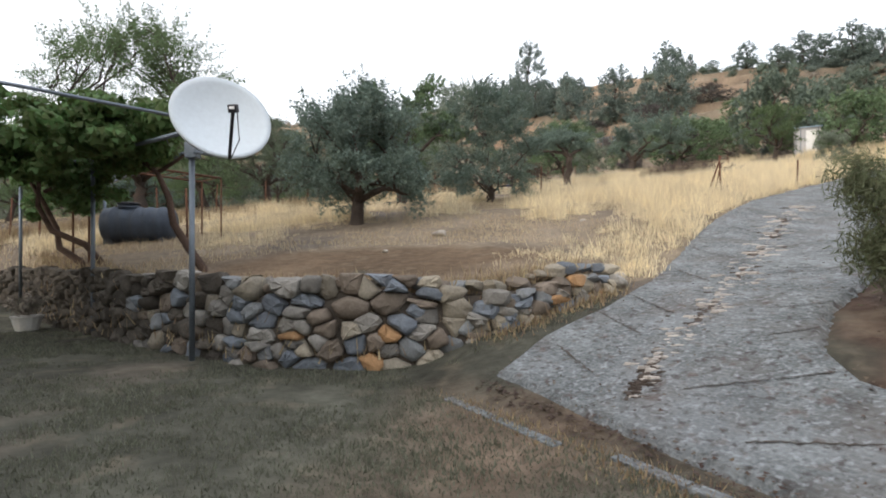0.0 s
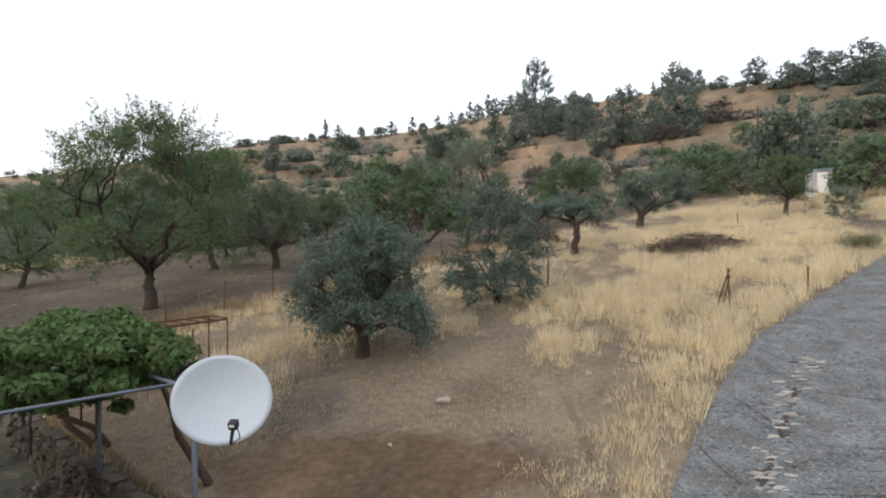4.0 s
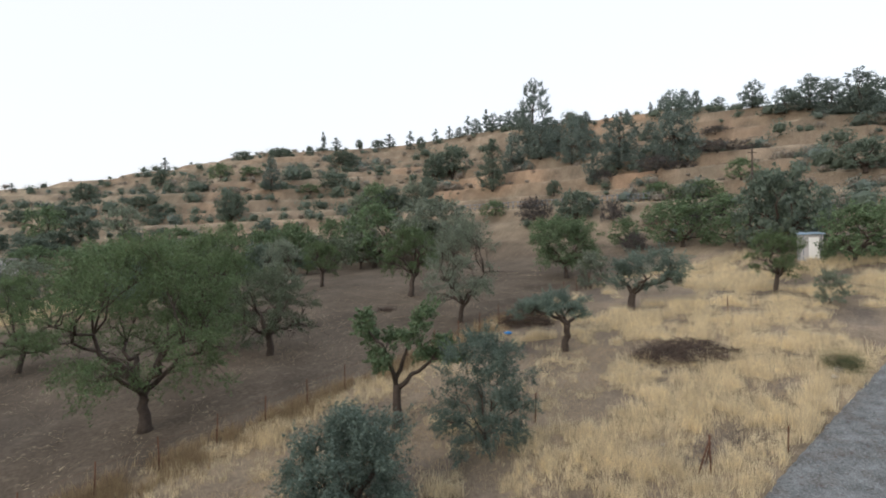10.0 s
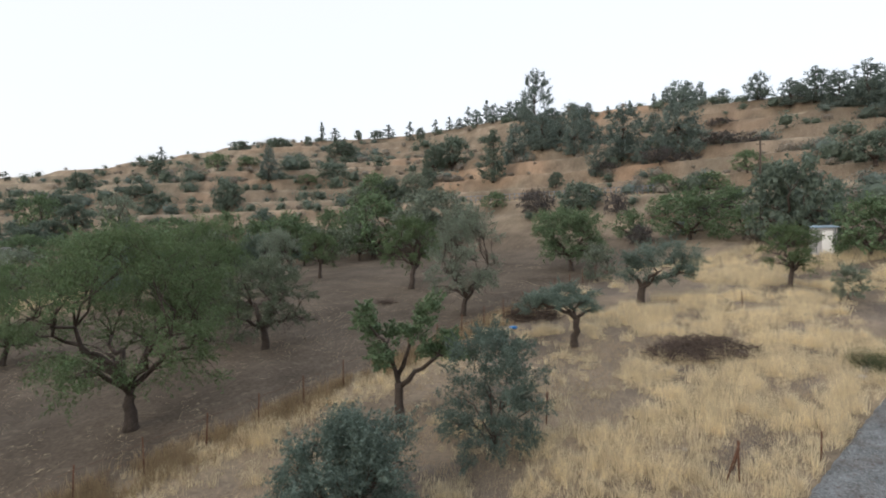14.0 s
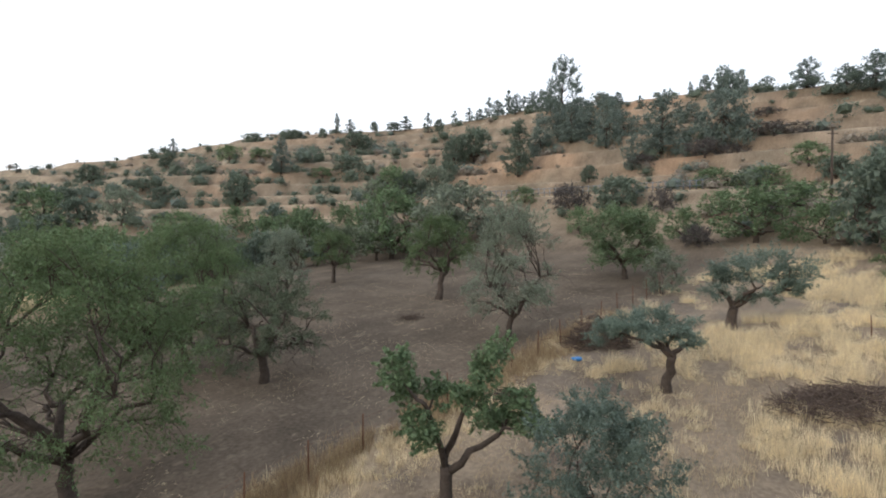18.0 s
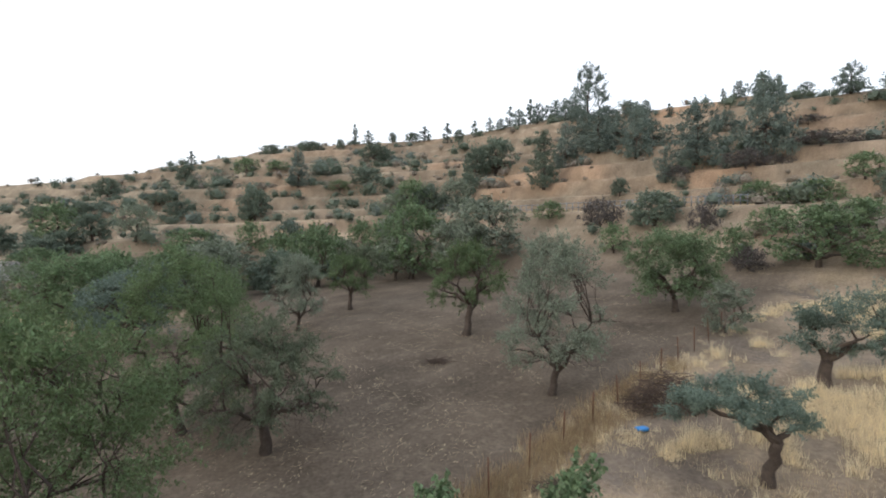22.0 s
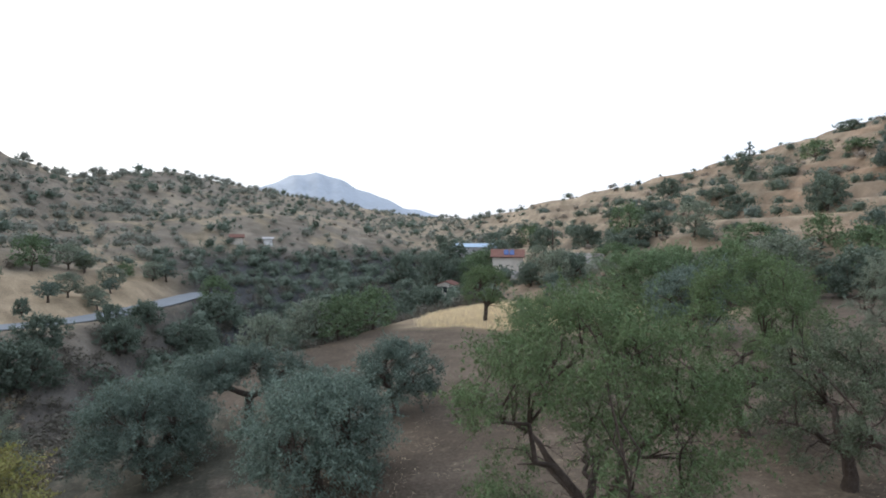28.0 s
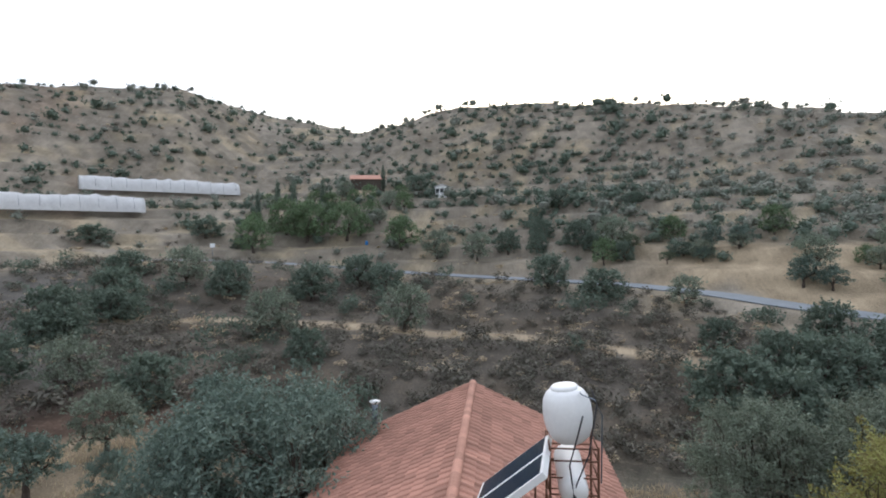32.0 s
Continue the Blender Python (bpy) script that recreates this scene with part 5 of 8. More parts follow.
# trees at the field's end, below the northern hill: kind, bearing, distance, size
B = "broad green tree at the foot of the northern hill"
K = "dark carob tree on rough ground"
rng_t = random.Random(77)
FAR_TREES = [
    ("far_round", 7, 66, 1.5, B), ("far_grey", 2, 62, 1.3, B), ("far_round", 17, 68, 1.2, B), ("carob", 21, 66, 1.2, K), ("far_grey", 27, 62, 1.3, B), ("far_round", 31, 64, 1.1, B),
    ("far_grey", 36, 60, 0.9, B), ("far_round", 40, 56, 0.7, B), ("carob", 30, 76, 1.1, K), ("far_almond", 12, 58, 0.9, A), ("far_grey", 44, 52, 0.55, B), ("carob", 47, 62, 0.7, K),
    ("carob", 60.5, 92, 1.3, K), ("carob", 57.4, 110, 1.0, K), ("far_round", 55.4, 108, 0.95, B), ("far_round", 54, 104, 0.7, B), ("carob", 60, 84, 1.2, K), ("carob", 62, 92, 1.4, K), ("carob", 64, 86, 1.2, K), ("far_grey", 47.5, 84, 1.0, B), ("far_grey", 50.2, 90, 0.7, B), ("carob", 46, 96, 0.7, K), ("carob", 45, 86, 1.1, K), ("far_grey", 42, 78, 1.1, B), ("far_round", 55.5, 84, 0.9, B),
    ("carob", 53, 124, 1.3, K), ("carob", 48, 122, 1.3, K), ("carob", 44, 112, 1.2, K), ("far_round", 40, 108, 1.1, B), ("carob", 37, 104, 1.1, K), ("far_grey", 34, 98, 1.2, B), ("carob", 58.5, 130, 1.6, K), ("carob", 50, 88, 0.9, K), ("far_olive", 47, 78, .9, O),
    ("far_round", 67, 60, 0.9, "green tree on the ravine's rim"), ("far_round", 70, 56, 0.8, "green tree on the ravine's rim"), ("far_grey", 73, 58, 1.0, "green tree on the ravine's rim"), ("far_round", 69, 66, 1.0, "green tree on the ravine's rim"), ("far_grey", 78, 50, 0.8, "green tree on the ravine's rim"),
    ("carob", 110, 52, 1.3, K), ("carob", 114, 54, 1.2, K), ("carob", 106, 58, 1.2, K), ("carob", 101, 58, 1.2, K), ("carob", 118, 47, 1.3, K), ("carob", 113, 46, 1.1, K), ("carob", 104, 50, 1.2, K), ("carob", 97, 60, 1.1, K),
    ("carob", 96, 67, 1.0, K), ("carob", 91, 74, 1.0, K), ("carob", 88, 84, 0.9, K), ("carob", 90, 78, 0.8, K), ("far_round", 82, 100, 1.0, "olive-green bush below the lane's bend"), ("carob", 84, 84, 1.0, K),
    ("far_grey", 122, 74, 0.8, "slender green tree beside the lane"), ("carob", 155, 84, 1.2, K), ("carob", 152, 80, 1.1, K), ("carob", 160, 76, 1.3, K), ("carob", 168, 78, 1.2, K), ("far_grey", 172, 84, 1.1, "green tree on rough ground"), ("carob", 178, 74, 1.3, K), ("carob", 182, 62, 1.3, K), ("far_grey", 164, 60, 1.0, "green tree on rough ground"), ("far_grey", 150, 62, 1.0, "green tree on rough ground"),
    ("far_grey", 143, 106, 1.1, "green tree above the lane"), ("far_grey", 147, 110, 1.2, "green tree above the lane"), ("far_round", 151, 114, 1.2, "green tree above the lane"), ("far_round", 156, 120, 1.4, "green tree above the lane"), ("far_round", 160, 122, 1.5, "green tree above the lane"), ("far_round", 163, 126, 1.5, "green tree above the lane"), ("carob", 149, 146, 1.4, K), ("carob", 136, 112, 1.1, K), ("carob", 132, 104, 1.1, K), ("far_grey", 128, 100, 1.1, "green tree above the lane"), ("carob", 134, 124, 1.2, K), ("far_round", 166, 116, 1.2, "green tree above the lane"),
]
for az, r, k, q in ((172, 30, "carob", .6), (178, 34, "far_grey", .6), (184, 30, "far_olive", .7), (188, 36, "carob", .8), (175, 42, "carob", .9), (181, 46, "far_grey", .8), (169, 38, "far_olive", .7), (186, 50, "carob", 1.0), (192, 40, "far_round", .7)):
    FAR_TREES.append((k, az, r, q, "bushy tree on rough ground beyond the house"))
for i in range(26):
    az = rng_t.uniform(2, 36)
    r = (56 if az > 24 else 64) + rng_t.uniform(0, 24)
    FAR_TREES.append((rng_t.choice(["far_round", "far_grey", "carob", "far_olive"]), az, r, rng_t.uniform(.75, 1.15), "bushy tree in the orchard below the hill"))
for kind, az, r, s, label in FAR_TREES:
    x, y = polar(az + rng_t.uniform(-.5, .5), r)
    plant(kind, x, y, s * rng_t.uniform(.92, 1.08), rng_t.uniform(0, 6.28), label=label, group="trees round the valley")
for az, r, s in ((165.3, 132, 1.0), (161.8, 134, 1.1), (158.9, 136, 0.95), (163.4, 138, 0.9), (152.6, 146, 0.8)):
    x, y = polar(az, r)
    plant("cypress", x, y, s, rng_t.uniform(0, 6.28), label="dark narrow cypress by the far red-roofed house", group="cypresses")
for i in range(22):
    az, r = rng_t.uniform(150, 168), rng_t.uniform(118, 146)
    x, y = polar(az, r)
    plant(rng_t.choice(["far_round", "far_round", "far_grey"]), x, y, rng_t.uniform(.6, .9), rng_t.uniform(0, 6.28), label="green orchard tree across the valley", group="far orchard")
plant("palebush", 22.6, 31.2, 0.75, 0.4, label="pale green sapling in the straw", category="sapling", group="saplings")
# grove on the straw terrace above the lane
for i in range(40):
    az = 85 + 46 * rng_t.random()
    r = np.interp(az, LANE_AZ, LANE_R) + 5.5 + 19 * rng_t.random() ** 1.3
    x, y = polar(az, r)
    plant(rng_t.choice(["far_almond", "far_grey", "far_grey", "far_olive", "far_round"]), x, y, rng_t.uniform(.45, .95), rng_t.uniform(0, 6.28), zs=rng_t.uniform(.85, 1.15), label="grove tree on straw above the valley lane", group="grove above the lane")
# what stands on the northern hill: bearing, distance, width, height
HILL_TREES = {
    "pine_tall": ((8.0, 12.0), "tall pine with an open top on the northern ridge", [(-11.3, 105.6, 9.6, 16.5)]),
    "pine_cone": ((6.0, 9.0), "dark conical pine on the northern slope", [(-6.8, 90.0, 6.6, 9.7)]),
    "pine_broad": ((6.2, 7.0), "broad pine tree on the northern hill", [(-15.9, 94.0, 6.1, 8.9), (-21.5, 86.1, 9.4, 8.9), (-27.0, 85.2, 9.0, 11.4), (-18.7, 82.6, 3.4, 5.4), (-12.3, 96.8, 7.4, 7.1), (-8.9, 98, 6.0, 8.0),
        (-25.0, 117.1, 3.0, 3.3), (-26.9, 116.8, 4.5, 4.6), (-28.2, 117.4, 3.2, 3.9), (-30.2, 117, 4.2, 3.3), (-33.4, 112.0, 5.4, 5.0), (-36.3, 105.7, 5.6, 4.6), (-38.3, 105, 6.4, 5.8), (-40.2, 103, 7.0, 6.4), (-42.3, 101, 7.4, 7.0), (-44.6, 99, 7.6, 7.2), (-47, 98, 7.6, 7.2), (-49.5, 97, 7.6, 7.0), (-24, 104, 5.0, 4.0), (-4.1, 141, 4.2, 4.2), (-6.1, 137, 4.6, 5.0), (-7.9, 134, 4.0, 4.4), (-8.9, 131, 5.2, 5.6), (-9.9, 124, 5.0, 5.4), (-2.2, 144, 3.4, 3.0), (-13.2, 112, 5.6, 6.0), (-16.4, 112, 5.0, 5.0), (-14, 106, 6.0, 5.5), (-17.5, 104, 5.5, 5.0), (-16.8, 121.1, 2.9, 3.0), (-15.3, 121.4, 4.6, 3.4), (19.2, 115.8, 5.0, 7.4)]),
    "pine_slim": ((3.2, 6.0), "slender pine tree on the northern ridge", [(-3.2, 143.5, 3.0, 5.6), (-5.3, 139.9, 3.4, 6.6), (-7.0, 135.5, 2.5, 4.0), (-1.0, 145.8, 2.8, 4.1), (0.6, 149.7, 2.9, 3.7), (3.5, 145.6, 3.1, 5.6),
        (6.0, 158.4, 4.7, 4.5), (12.0, 165.2, 4.2, 4.3), (13.4, 166.2, 3.0, 6.4), (29.3, 181.5, 3.6, 5.4), (41.3, 199.6, 3.0, 2.8), (-19.0, 118.5, 2.4, 3.2), (-21.3, 117.5, 2.2, 3.3), (-23.7, 117, 1.8, 3.3)]),
    "carob": ((6.0, 4.2), "dark evergreen bush on the northern hill", [(-1.7, 107.0, 9.6, 7.5), (0.4, 105, 6.5, 6.2), (1.3, 97.2, 3.8, 4.3), (2.3, 142.9, 3.3, 3.9), (7.3, 160.4, 4.9, 2.7), (9.4, 162.4, 2.9, 3.1), (14.9, 166, 3.2, 3.5), (17.8, 168, 9.1, 3.7), (21.8, 176, 8.1, 3.8),
        (29.7, 163.9, 6.3, 4.7), (34.7, 187, 2.4, 2.6), (23.4, 104.7, 7.3, 6.1), (36.2, 155.9, 7.5, 5.2), (11.1, 140.2, 9.6, 4.7), (12.0, 111.1, 8.5, 3.5), (9.3, 101.9, 3.9, 2.2), (32.0, 128.8, 5.5, 2.8), (30.5, 116.5, 5.5, 3.2)]),
    "carob ": ((6.0, 4.2), "dark evergreen bush on the northern hill", [(38.1, 130.4, 7.5, 3.9), (41.3, 142.1, 6.9, 3.1), (-17.7, 65.4, 6.9, 4.2), (-14.4, 78.8, 2.9, 2.6), (-36.5, 71.1, 4.4, 2.9), (41.0, 100.0, 7.6, 3.4), (-41.8, 44.5, 7.6, 7.2), (-44.7, 71.7, 6.5, 3.9)]),
    "carob  ": ((6.0, 4.2), "dark evergreen bush across the ravine", [(139.3, 108.3, 5.9, 5.0), (136.3, 106.1, 5.1, 4.6), (130.6, 101.1, 4.7, 4.2), (127.7, 96.2, 4.6, 3.7), (122.1, 95.8, 5.7, 2.5), (135.1, 82.7, 7.0, 5.5), (129.7, 77.8, 7.7, 4.2), (110.5, 64.2, 6.1, 4.2), (103.9, 64.9, 4.5, 4.3), (91.2, 79.3, 3.7, 3.1), (88.6, 84.6, 3.0, 2.8), (82.2, 94.8, 7.6, 4.9), (97.5, 79.2, 2.1, 2.2),
        (126.7, 119.6, 5.7, 2.9), (136.5, 119.7, 4.2, 3.1), (-177.5, 59.9, 6.1, 3.3), (178.1, 69.1, 6.2, 4.0), (176.8, 90.8, 7.4, 4.1), (166.8, 120.3, 6.0, 3.0), (160.7, 51.5, 4.7, 3.4), (119.1, 61.3, 4.3, 2.9), (179.5, 126.2, 8.6, 3.9), (170.2, 126.1, 9.0, 4.3)]),
    "far_round": ((6.8, 5.8), "green bush on the northern hill", [(21.2, 133.9, 6.8, 2.6), (-7.5, 73.1, 4.6, 2.9), (-26.7, 69.4, 5.5, 2.8), (-31.1, 69.6, 6.4, 2.6), (-27.7, 58.4, 4.8, 2.6), (-34.4, 56.8, 6.2, 2.9), (-34.4, 73.0, 4.6, 3.0), (-13.9, 59.4, 3.9, 3.3), (-24.7, 51.1, 3.9, 3.4),
        (14.9, 112.5, 5.9, 2.4), (24.2, 141.5, 7.7, 4.5), (-31.2, 49.7, 7.9, 5.1), (-36.9, 48.2, 5.2, 3.4), (-48.9, 41.3, 5.4, 4.4), (-51.5, 44, 6.0, 4.6)]),
    "far_grey": ((6.4, 5.6), "broad grey-green tree at the foot of the northern hill", [(0.0, 66.5, 12.5, 8.2), (8.7, 74.3, 6.3, 6.2), (26.5, 81, 11.0, 5.8), (46.7, 94.2, 5.4, 4.4), (49.1, 101.8, 5.2, 4.8)]),
    "far_round ": ((6.8, 5.8), "broad green tree at the foot of the northern hill", [(12.5, 76.0, 5.4, 5.8), (17.2, 77.5, 7.6, 6.4), (20.6, 78.5, 7.8, 6.2), (29.1, 89.9, 9.0, 4.2), (41.3, 92.1, 7.4, 4.2), (55.0, 120.5, 10.5, 5.2), (49.7, 146, 8.5, 6.2)]),
    "carob   ": ((6.0, 4.2), "dark evergreen tree by the far houses", [(60.0, 112.0, 8.2, 9.0), (63.6, 126.4, 7.6, 7.2), (59.3, 168, 4.4, 5.4), (53.7, 158, 6.8, 3.8), (51.6, 146, 6.4, 3.8), (57.6, 116, 6.5, 5.0), (39.4, 103.9, 7.0, 4.0)]),
    "thorn": ((5.0, 2.6), "dark dry bramble thicket on the northern hill", [(-12.5, 67.9, 5.6, 3.7), (-22.2, 61.7, 3.3, 3.0), (-19.7, 82.3, 4.8, 2.0), (-25.6, 80.4, 6.0, 2.6), (-31.3, 86.2, 9.1, 1.9), (-30.4, 101.8, 6.3, 1.5), (-32.0, 56.1, 5.4, 2.9), (-26.0, 49.2, 3.2, 2.0), (-28, 84, 5, 1.8), (-34, 92, 6, 1.6)]),
}
for kind, ((w0, h0), label, spots) in HILL_TREES.items():
    for az, r, w, h in spots:
        x, y = polar(az, r)
        pine = "pine" in kind
        plant(kind.strip(), x, y, w / w0, rng_t.uniform(0, 6.28), zs=(h / h0) / (w / w0), label=label, category="tree" if "tree" in label or pine else "bush", group="pines on the hill" if pine else "trees round the valley" if "tree" in label else "bushes on the hills", sink=0.15)


# ---- scrub over the hillsides ----
def shrub_templates(n, leaves, size, seed, core_of=True):
    """Bushes about 1.6 m across: a lumpy inner mass of twigs and a skin of leaf sprays."""
    out = []
    for k in range(n):
        r = np.random.default_rng(seed + k)
        c = np.array([(r.normal() * .26, r.normal() * .26, r.uniform(.3, .65)) for _ in range(5)])
        rad = np.array([r.uniform(.34, .52) for _ in c])
        bm = bmesh.new()
        bmesh.ops.create_icosphere(bm, subdivisions=1, radius=1.0)
        tri = []
        for fc in bm.faces:
            tri.append([np.array(q.co) for q in fc.verts])
        bm.free()
        tri = np.array(tri)
        # push each direction out to the furthest clump
        flat = tri.reshape(-1, 3)
        mid = c.mean(0)
        reach = np.max([np.maximum((flat @ (cc - mid)) + np.sqrt(np.maximum((flat @ (cc - mid)) ** 2 - ((cc - mid) ** 2).sum() + q * q, 0)), 0.2) for cc, q in zip(c, rad)], axis=0)
        core = mid + flat * (reach * 0.56)[:, None] * (1 + 0.10 * np.sin(flat[:, :1] * 9 + k) * np.cos(flat[:, 1:2] * 8))
        core = core.reshape(-1, 3, 3)
        core = core[core[:, :, 2].mean(1) > 0.05][::1].reshape(-1, 3)
        v, f = leaf_cloud(r, c, rad, leaves, size, 0.6, 0.0, 0.95, 0.8 if core_of else 0.35)
        v = np.vstack([core, v]) if core_of else v
        v[:, 2] = np.maximum(v[:, 2], -0.05)
        out.append(v)
    return out


SHRUBS = shrub_templates(6, 230, 0.125, 500)
THORNS = shrub_templates(5, 190, 0.12, 540, False)
HILL = shrub_templates(6, 66, 0.2, 560)


# feet of the two polytunnels, as bearing and distance of either end
TUNNELS = [(189, 138, 175.6, 142), (180.5, 160, 167.3, 166)]


def scatter(name, seed, count, az0, az1, r0f, r1f, size, material, label, clump=0.0, low=0.95, keep=None, forms=SHRUBS):
    """Shrubs between two of the valley's lines (given as functions of the bearing), joined into one mesh."""
    r = np.random.default_rng(seed)
    az = r.uniform(az0, az1, count)
    u = r.random(count) ** (0.75 if keep is None else 1.0)
    rr = r0f(az) * (1 - u) + r1f(az) * u
    x, y = HUB[0] - rr * np.sin(np.radians(az)), HUB[1] + rr * np.cos(np.radians(az))
    if clump:
        ok = fbm(x / 16, y / 16, seed) > clump * (r.random(count) - 0.55)
        x, y = x[ok], y[ok]
    d, k = near_line(x, y, LX, LY)
    x, y = x[d > 4.6], y[d > 4.6]
    far = np.ones(len(x), bool)
    for a0, b0, a1, b1 in TUNNELS:
        (xa, ya), (xb, yb) = polar(a0, b0), polar(a1, b1)
        t = np.clip(((x - xa) * (xb - xa) + (y - ya) * (yb - ya)) / ((xb - xa) ** 2 + (yb - ya) ** 2), 0, 1)
        far &= np.hypot(x - xa - t * (xb - xa), y - ya - t * (yb - ya)) > 6.5
    far &= np.hypot(x + 25, y + 4) > 9
    far &= grove_floor(x, y) < 0.3 + 0.7 * (r.random(len(x)) < 0.12)
    x, y = x[far], y[far]
    z = height(x, y)
    n = len(x)
    s = size * np.exp(r.normal(size=n) * 0.38)
    s[r.random(n) < 0.06] *= 1.7
    s = np.minimum(s, size * 2.0)
    ang = r.uniform(0, 2 * np.pi, n)
    pick = r.integers(0, len(forms), n)
    vs = []
    for i in range(n):
        t = forms[pick[i]]
        c, sn = math.cos(ang[i]), math.sin(ang[i])
        w = np.empty_like(t)
        w[:, 0] = (t[:, 0] * c - t[:, 1] * sn) * s[i] + x[i]
        w[:, 1] = (t[:, 0] * sn + t[:, 1] * c) * s[i] + y[i]
        w[:, 2] = t[:, 2] * s[i] * low + z[i] - 0.08
        vs.append(w)
    v = np.vstack(vs)
    ob = mesh_object(name, v, np.arange(len(v)).reshape(-1, 3), material)
    return tagged(ob, label, "shrubs", kind="stuff")


line = lambda t, k=1.0: (lambda az: k * np.interp(az, BEAR, t))
scatter("dark_scrub", 301, 500, -48, 54, line(FOOT_R, 1.05), line(TOP_R, 1.0), 1.85, M_CAROB, "dark evergreen scrub over the northern hillside", clump=0.3)
scatter("green_scrub", 302, 420, -48, 54, line(FOOT_R, 1.0), line(TOP_R, 1.0), 1.5, M_PINE, "green bushes over the northern hillside", clump=0.3)
scatter("dark_scrub", 313, 150, 6, 56, line(FOOT_R, 1.0), line(MID_R, 1.05), 2.0, M_CAROB, "dark evergreen scrub low on the northern hillside", keep=1)
scatter("dark_scrub", 314, 900, 126, 190, line(MID_R, 0.9), line(TOP_R, 0.97), 1.5, M_CAROB, "dark bushes dotted over the western heights", keep=1, forms=HILL)
scatter("dry_scrub", 315, 700, 100, 190, line(SHELF_R, 1.0), line(TOP_R, 1.0), 0.9, M_HAY, "tufts of dry yellow grass over the western hillside", keep=1, low=0.45, forms=THORNS)
scatter("dry_scrub", 303, 1000, -48, 54, line(FOOT_R, 0.98), line(TOP_R, 1.0), 1.0, M_SCRUB, "dry brown scrub over the northern hillside", clump=0.2)
scatter("dark_scrub", 318, 320, 100, 150, line(SHELF_R, 1.15), line(MID_R, 1.0), 1.4, M_CAROB, "dark bushes above the valley lane", keep=1, forms=HILL)
scatter("dark_scrub", 304, 800, 54, 190, line(SHELF_R, 1.1), line(TOP_R, 0.97), 2.2, M_CAROB, "dark evergreen scrub over the western hillside", clump=0.4, forms=HILL)
scatter("green_scrub", 305, 1500, 54, 190, line(SHELF_R, 1.04), line(TOP_R, 1.0), 1.9, M_HAZE_SCRUB, "grey-green bushes over the western hillside", clump=0.4, forms=HILL)
scatter("dry_scrub", 306, 550, 54, 190, line(SHELF_R, 1.02), line(TOP_R, 1.0), 1.1, M_SCRUB, "dry brown scrub over the western hillside", clump=0.2, forms=HILL)
scatter("ravine_scrub", 307, 1500, 56, 188, line(EDGE_R, 1.02), line(SHELF_R, 0.97), 1.45, M_THORN, "brown thorny scrub in the ravine", keep=1, low=0.75, forms=THORNS)
scatter("ravine_scrub", 308, 520, 56, 188, line(EDGE_R, 1.08), line(SHELF_R, 0.97), 1.6, M_CAROB, "dark green scrub in the ravine", keep=1, clump=0.2, forms=THORNS)
scatter("ravine_scrub", 310, 800, 54, 88, line(FOOT_R, 0.8), line(MID_R, 0.78), 1.7, M_CAROB, "dark scrub crowding the deep ravine", keep=1)
scatter("ravine_scrub", 311, 500, 54, 88, line(FOOT_R, 0.75), line(MID_R, 0.78), 1.3, M_THORN, "brown scrub crowding the deep ravine", keep=1, forms=THORNS)
scatter("green_scrub", 312, 1300, 54, 130, line(MID_R, 0.76), line(TOP_R, 1.0), 1.4, M_HAZE_SCRUB, "grey-green bushes dotted over the far hillside", keep=1, forms=HILL)
LIGHT = shrub_templates(4, 70, 0.16, 580, False)
scatter("dry_scrub", 316, 1000, 96, 190, line(EDGE_R, 1.0), line(SHELF_R, 0.98), 0.75, M_HAY, "dry yellow grass tussocks in the ravine", keep=1, low=0.6, forms=LIGHT)
scatter("dry_scrub", 317, 900, 92, 190, line(EDGE_R, 1.0), line(SHELF_R, 0.98), 0.8, M_SCRUB, "low brown scrub in the ravine", keep=1, low=0.7, forms=LIGHT)
scatter("far_scrub", 309, 380, 50, 98, line(TOP_R, 0.7), line(TOP_R, 1.3), 2.0, M_HAZE_SCRUB, "scrub on the far ridges", keep=1, forms=HILL)


# ---- dry grass ----
def grass(name, seed, pts, zz, blade_h, material, label, blades=6, width=0.012, spread=0.10):
    r = np.random.default_rng(seed)
    n = len(pts)
    base = np.repeat(np.column_stack([pts, zz]), blades, 0)
    hh = np.repeat(blade_h, blades) * r.uniform(0.55, 1.2, n * blades)
    base[:, :2] += r.normal(size=(n * blades, 2)) * spread
    a = r.uniform(0, 2 * np.pi, n * blades)
    w = width * r.uniform(0.6, 1.5, n * blades)
    off = np.column_stack([np.cos(a) * w, np.sin(a) * w, np.zeros_like(a)])
    lean = r.normal(size=(n * blades, 2)) * 0.28 * hh[:, None]
    tip = base + np.column_stack([lean, hh])
    v = np.stack([base - off, base + off, tip], 1).reshape(-1, 3)
    ob = mesh_object(name, v, np.arange(len(v)).reshape(-1, 3), material)
    return tagged(ob, label, "grass", kind="stuff")


def on_drive(x, y):
    return inside_drive(x, y) > 0.05


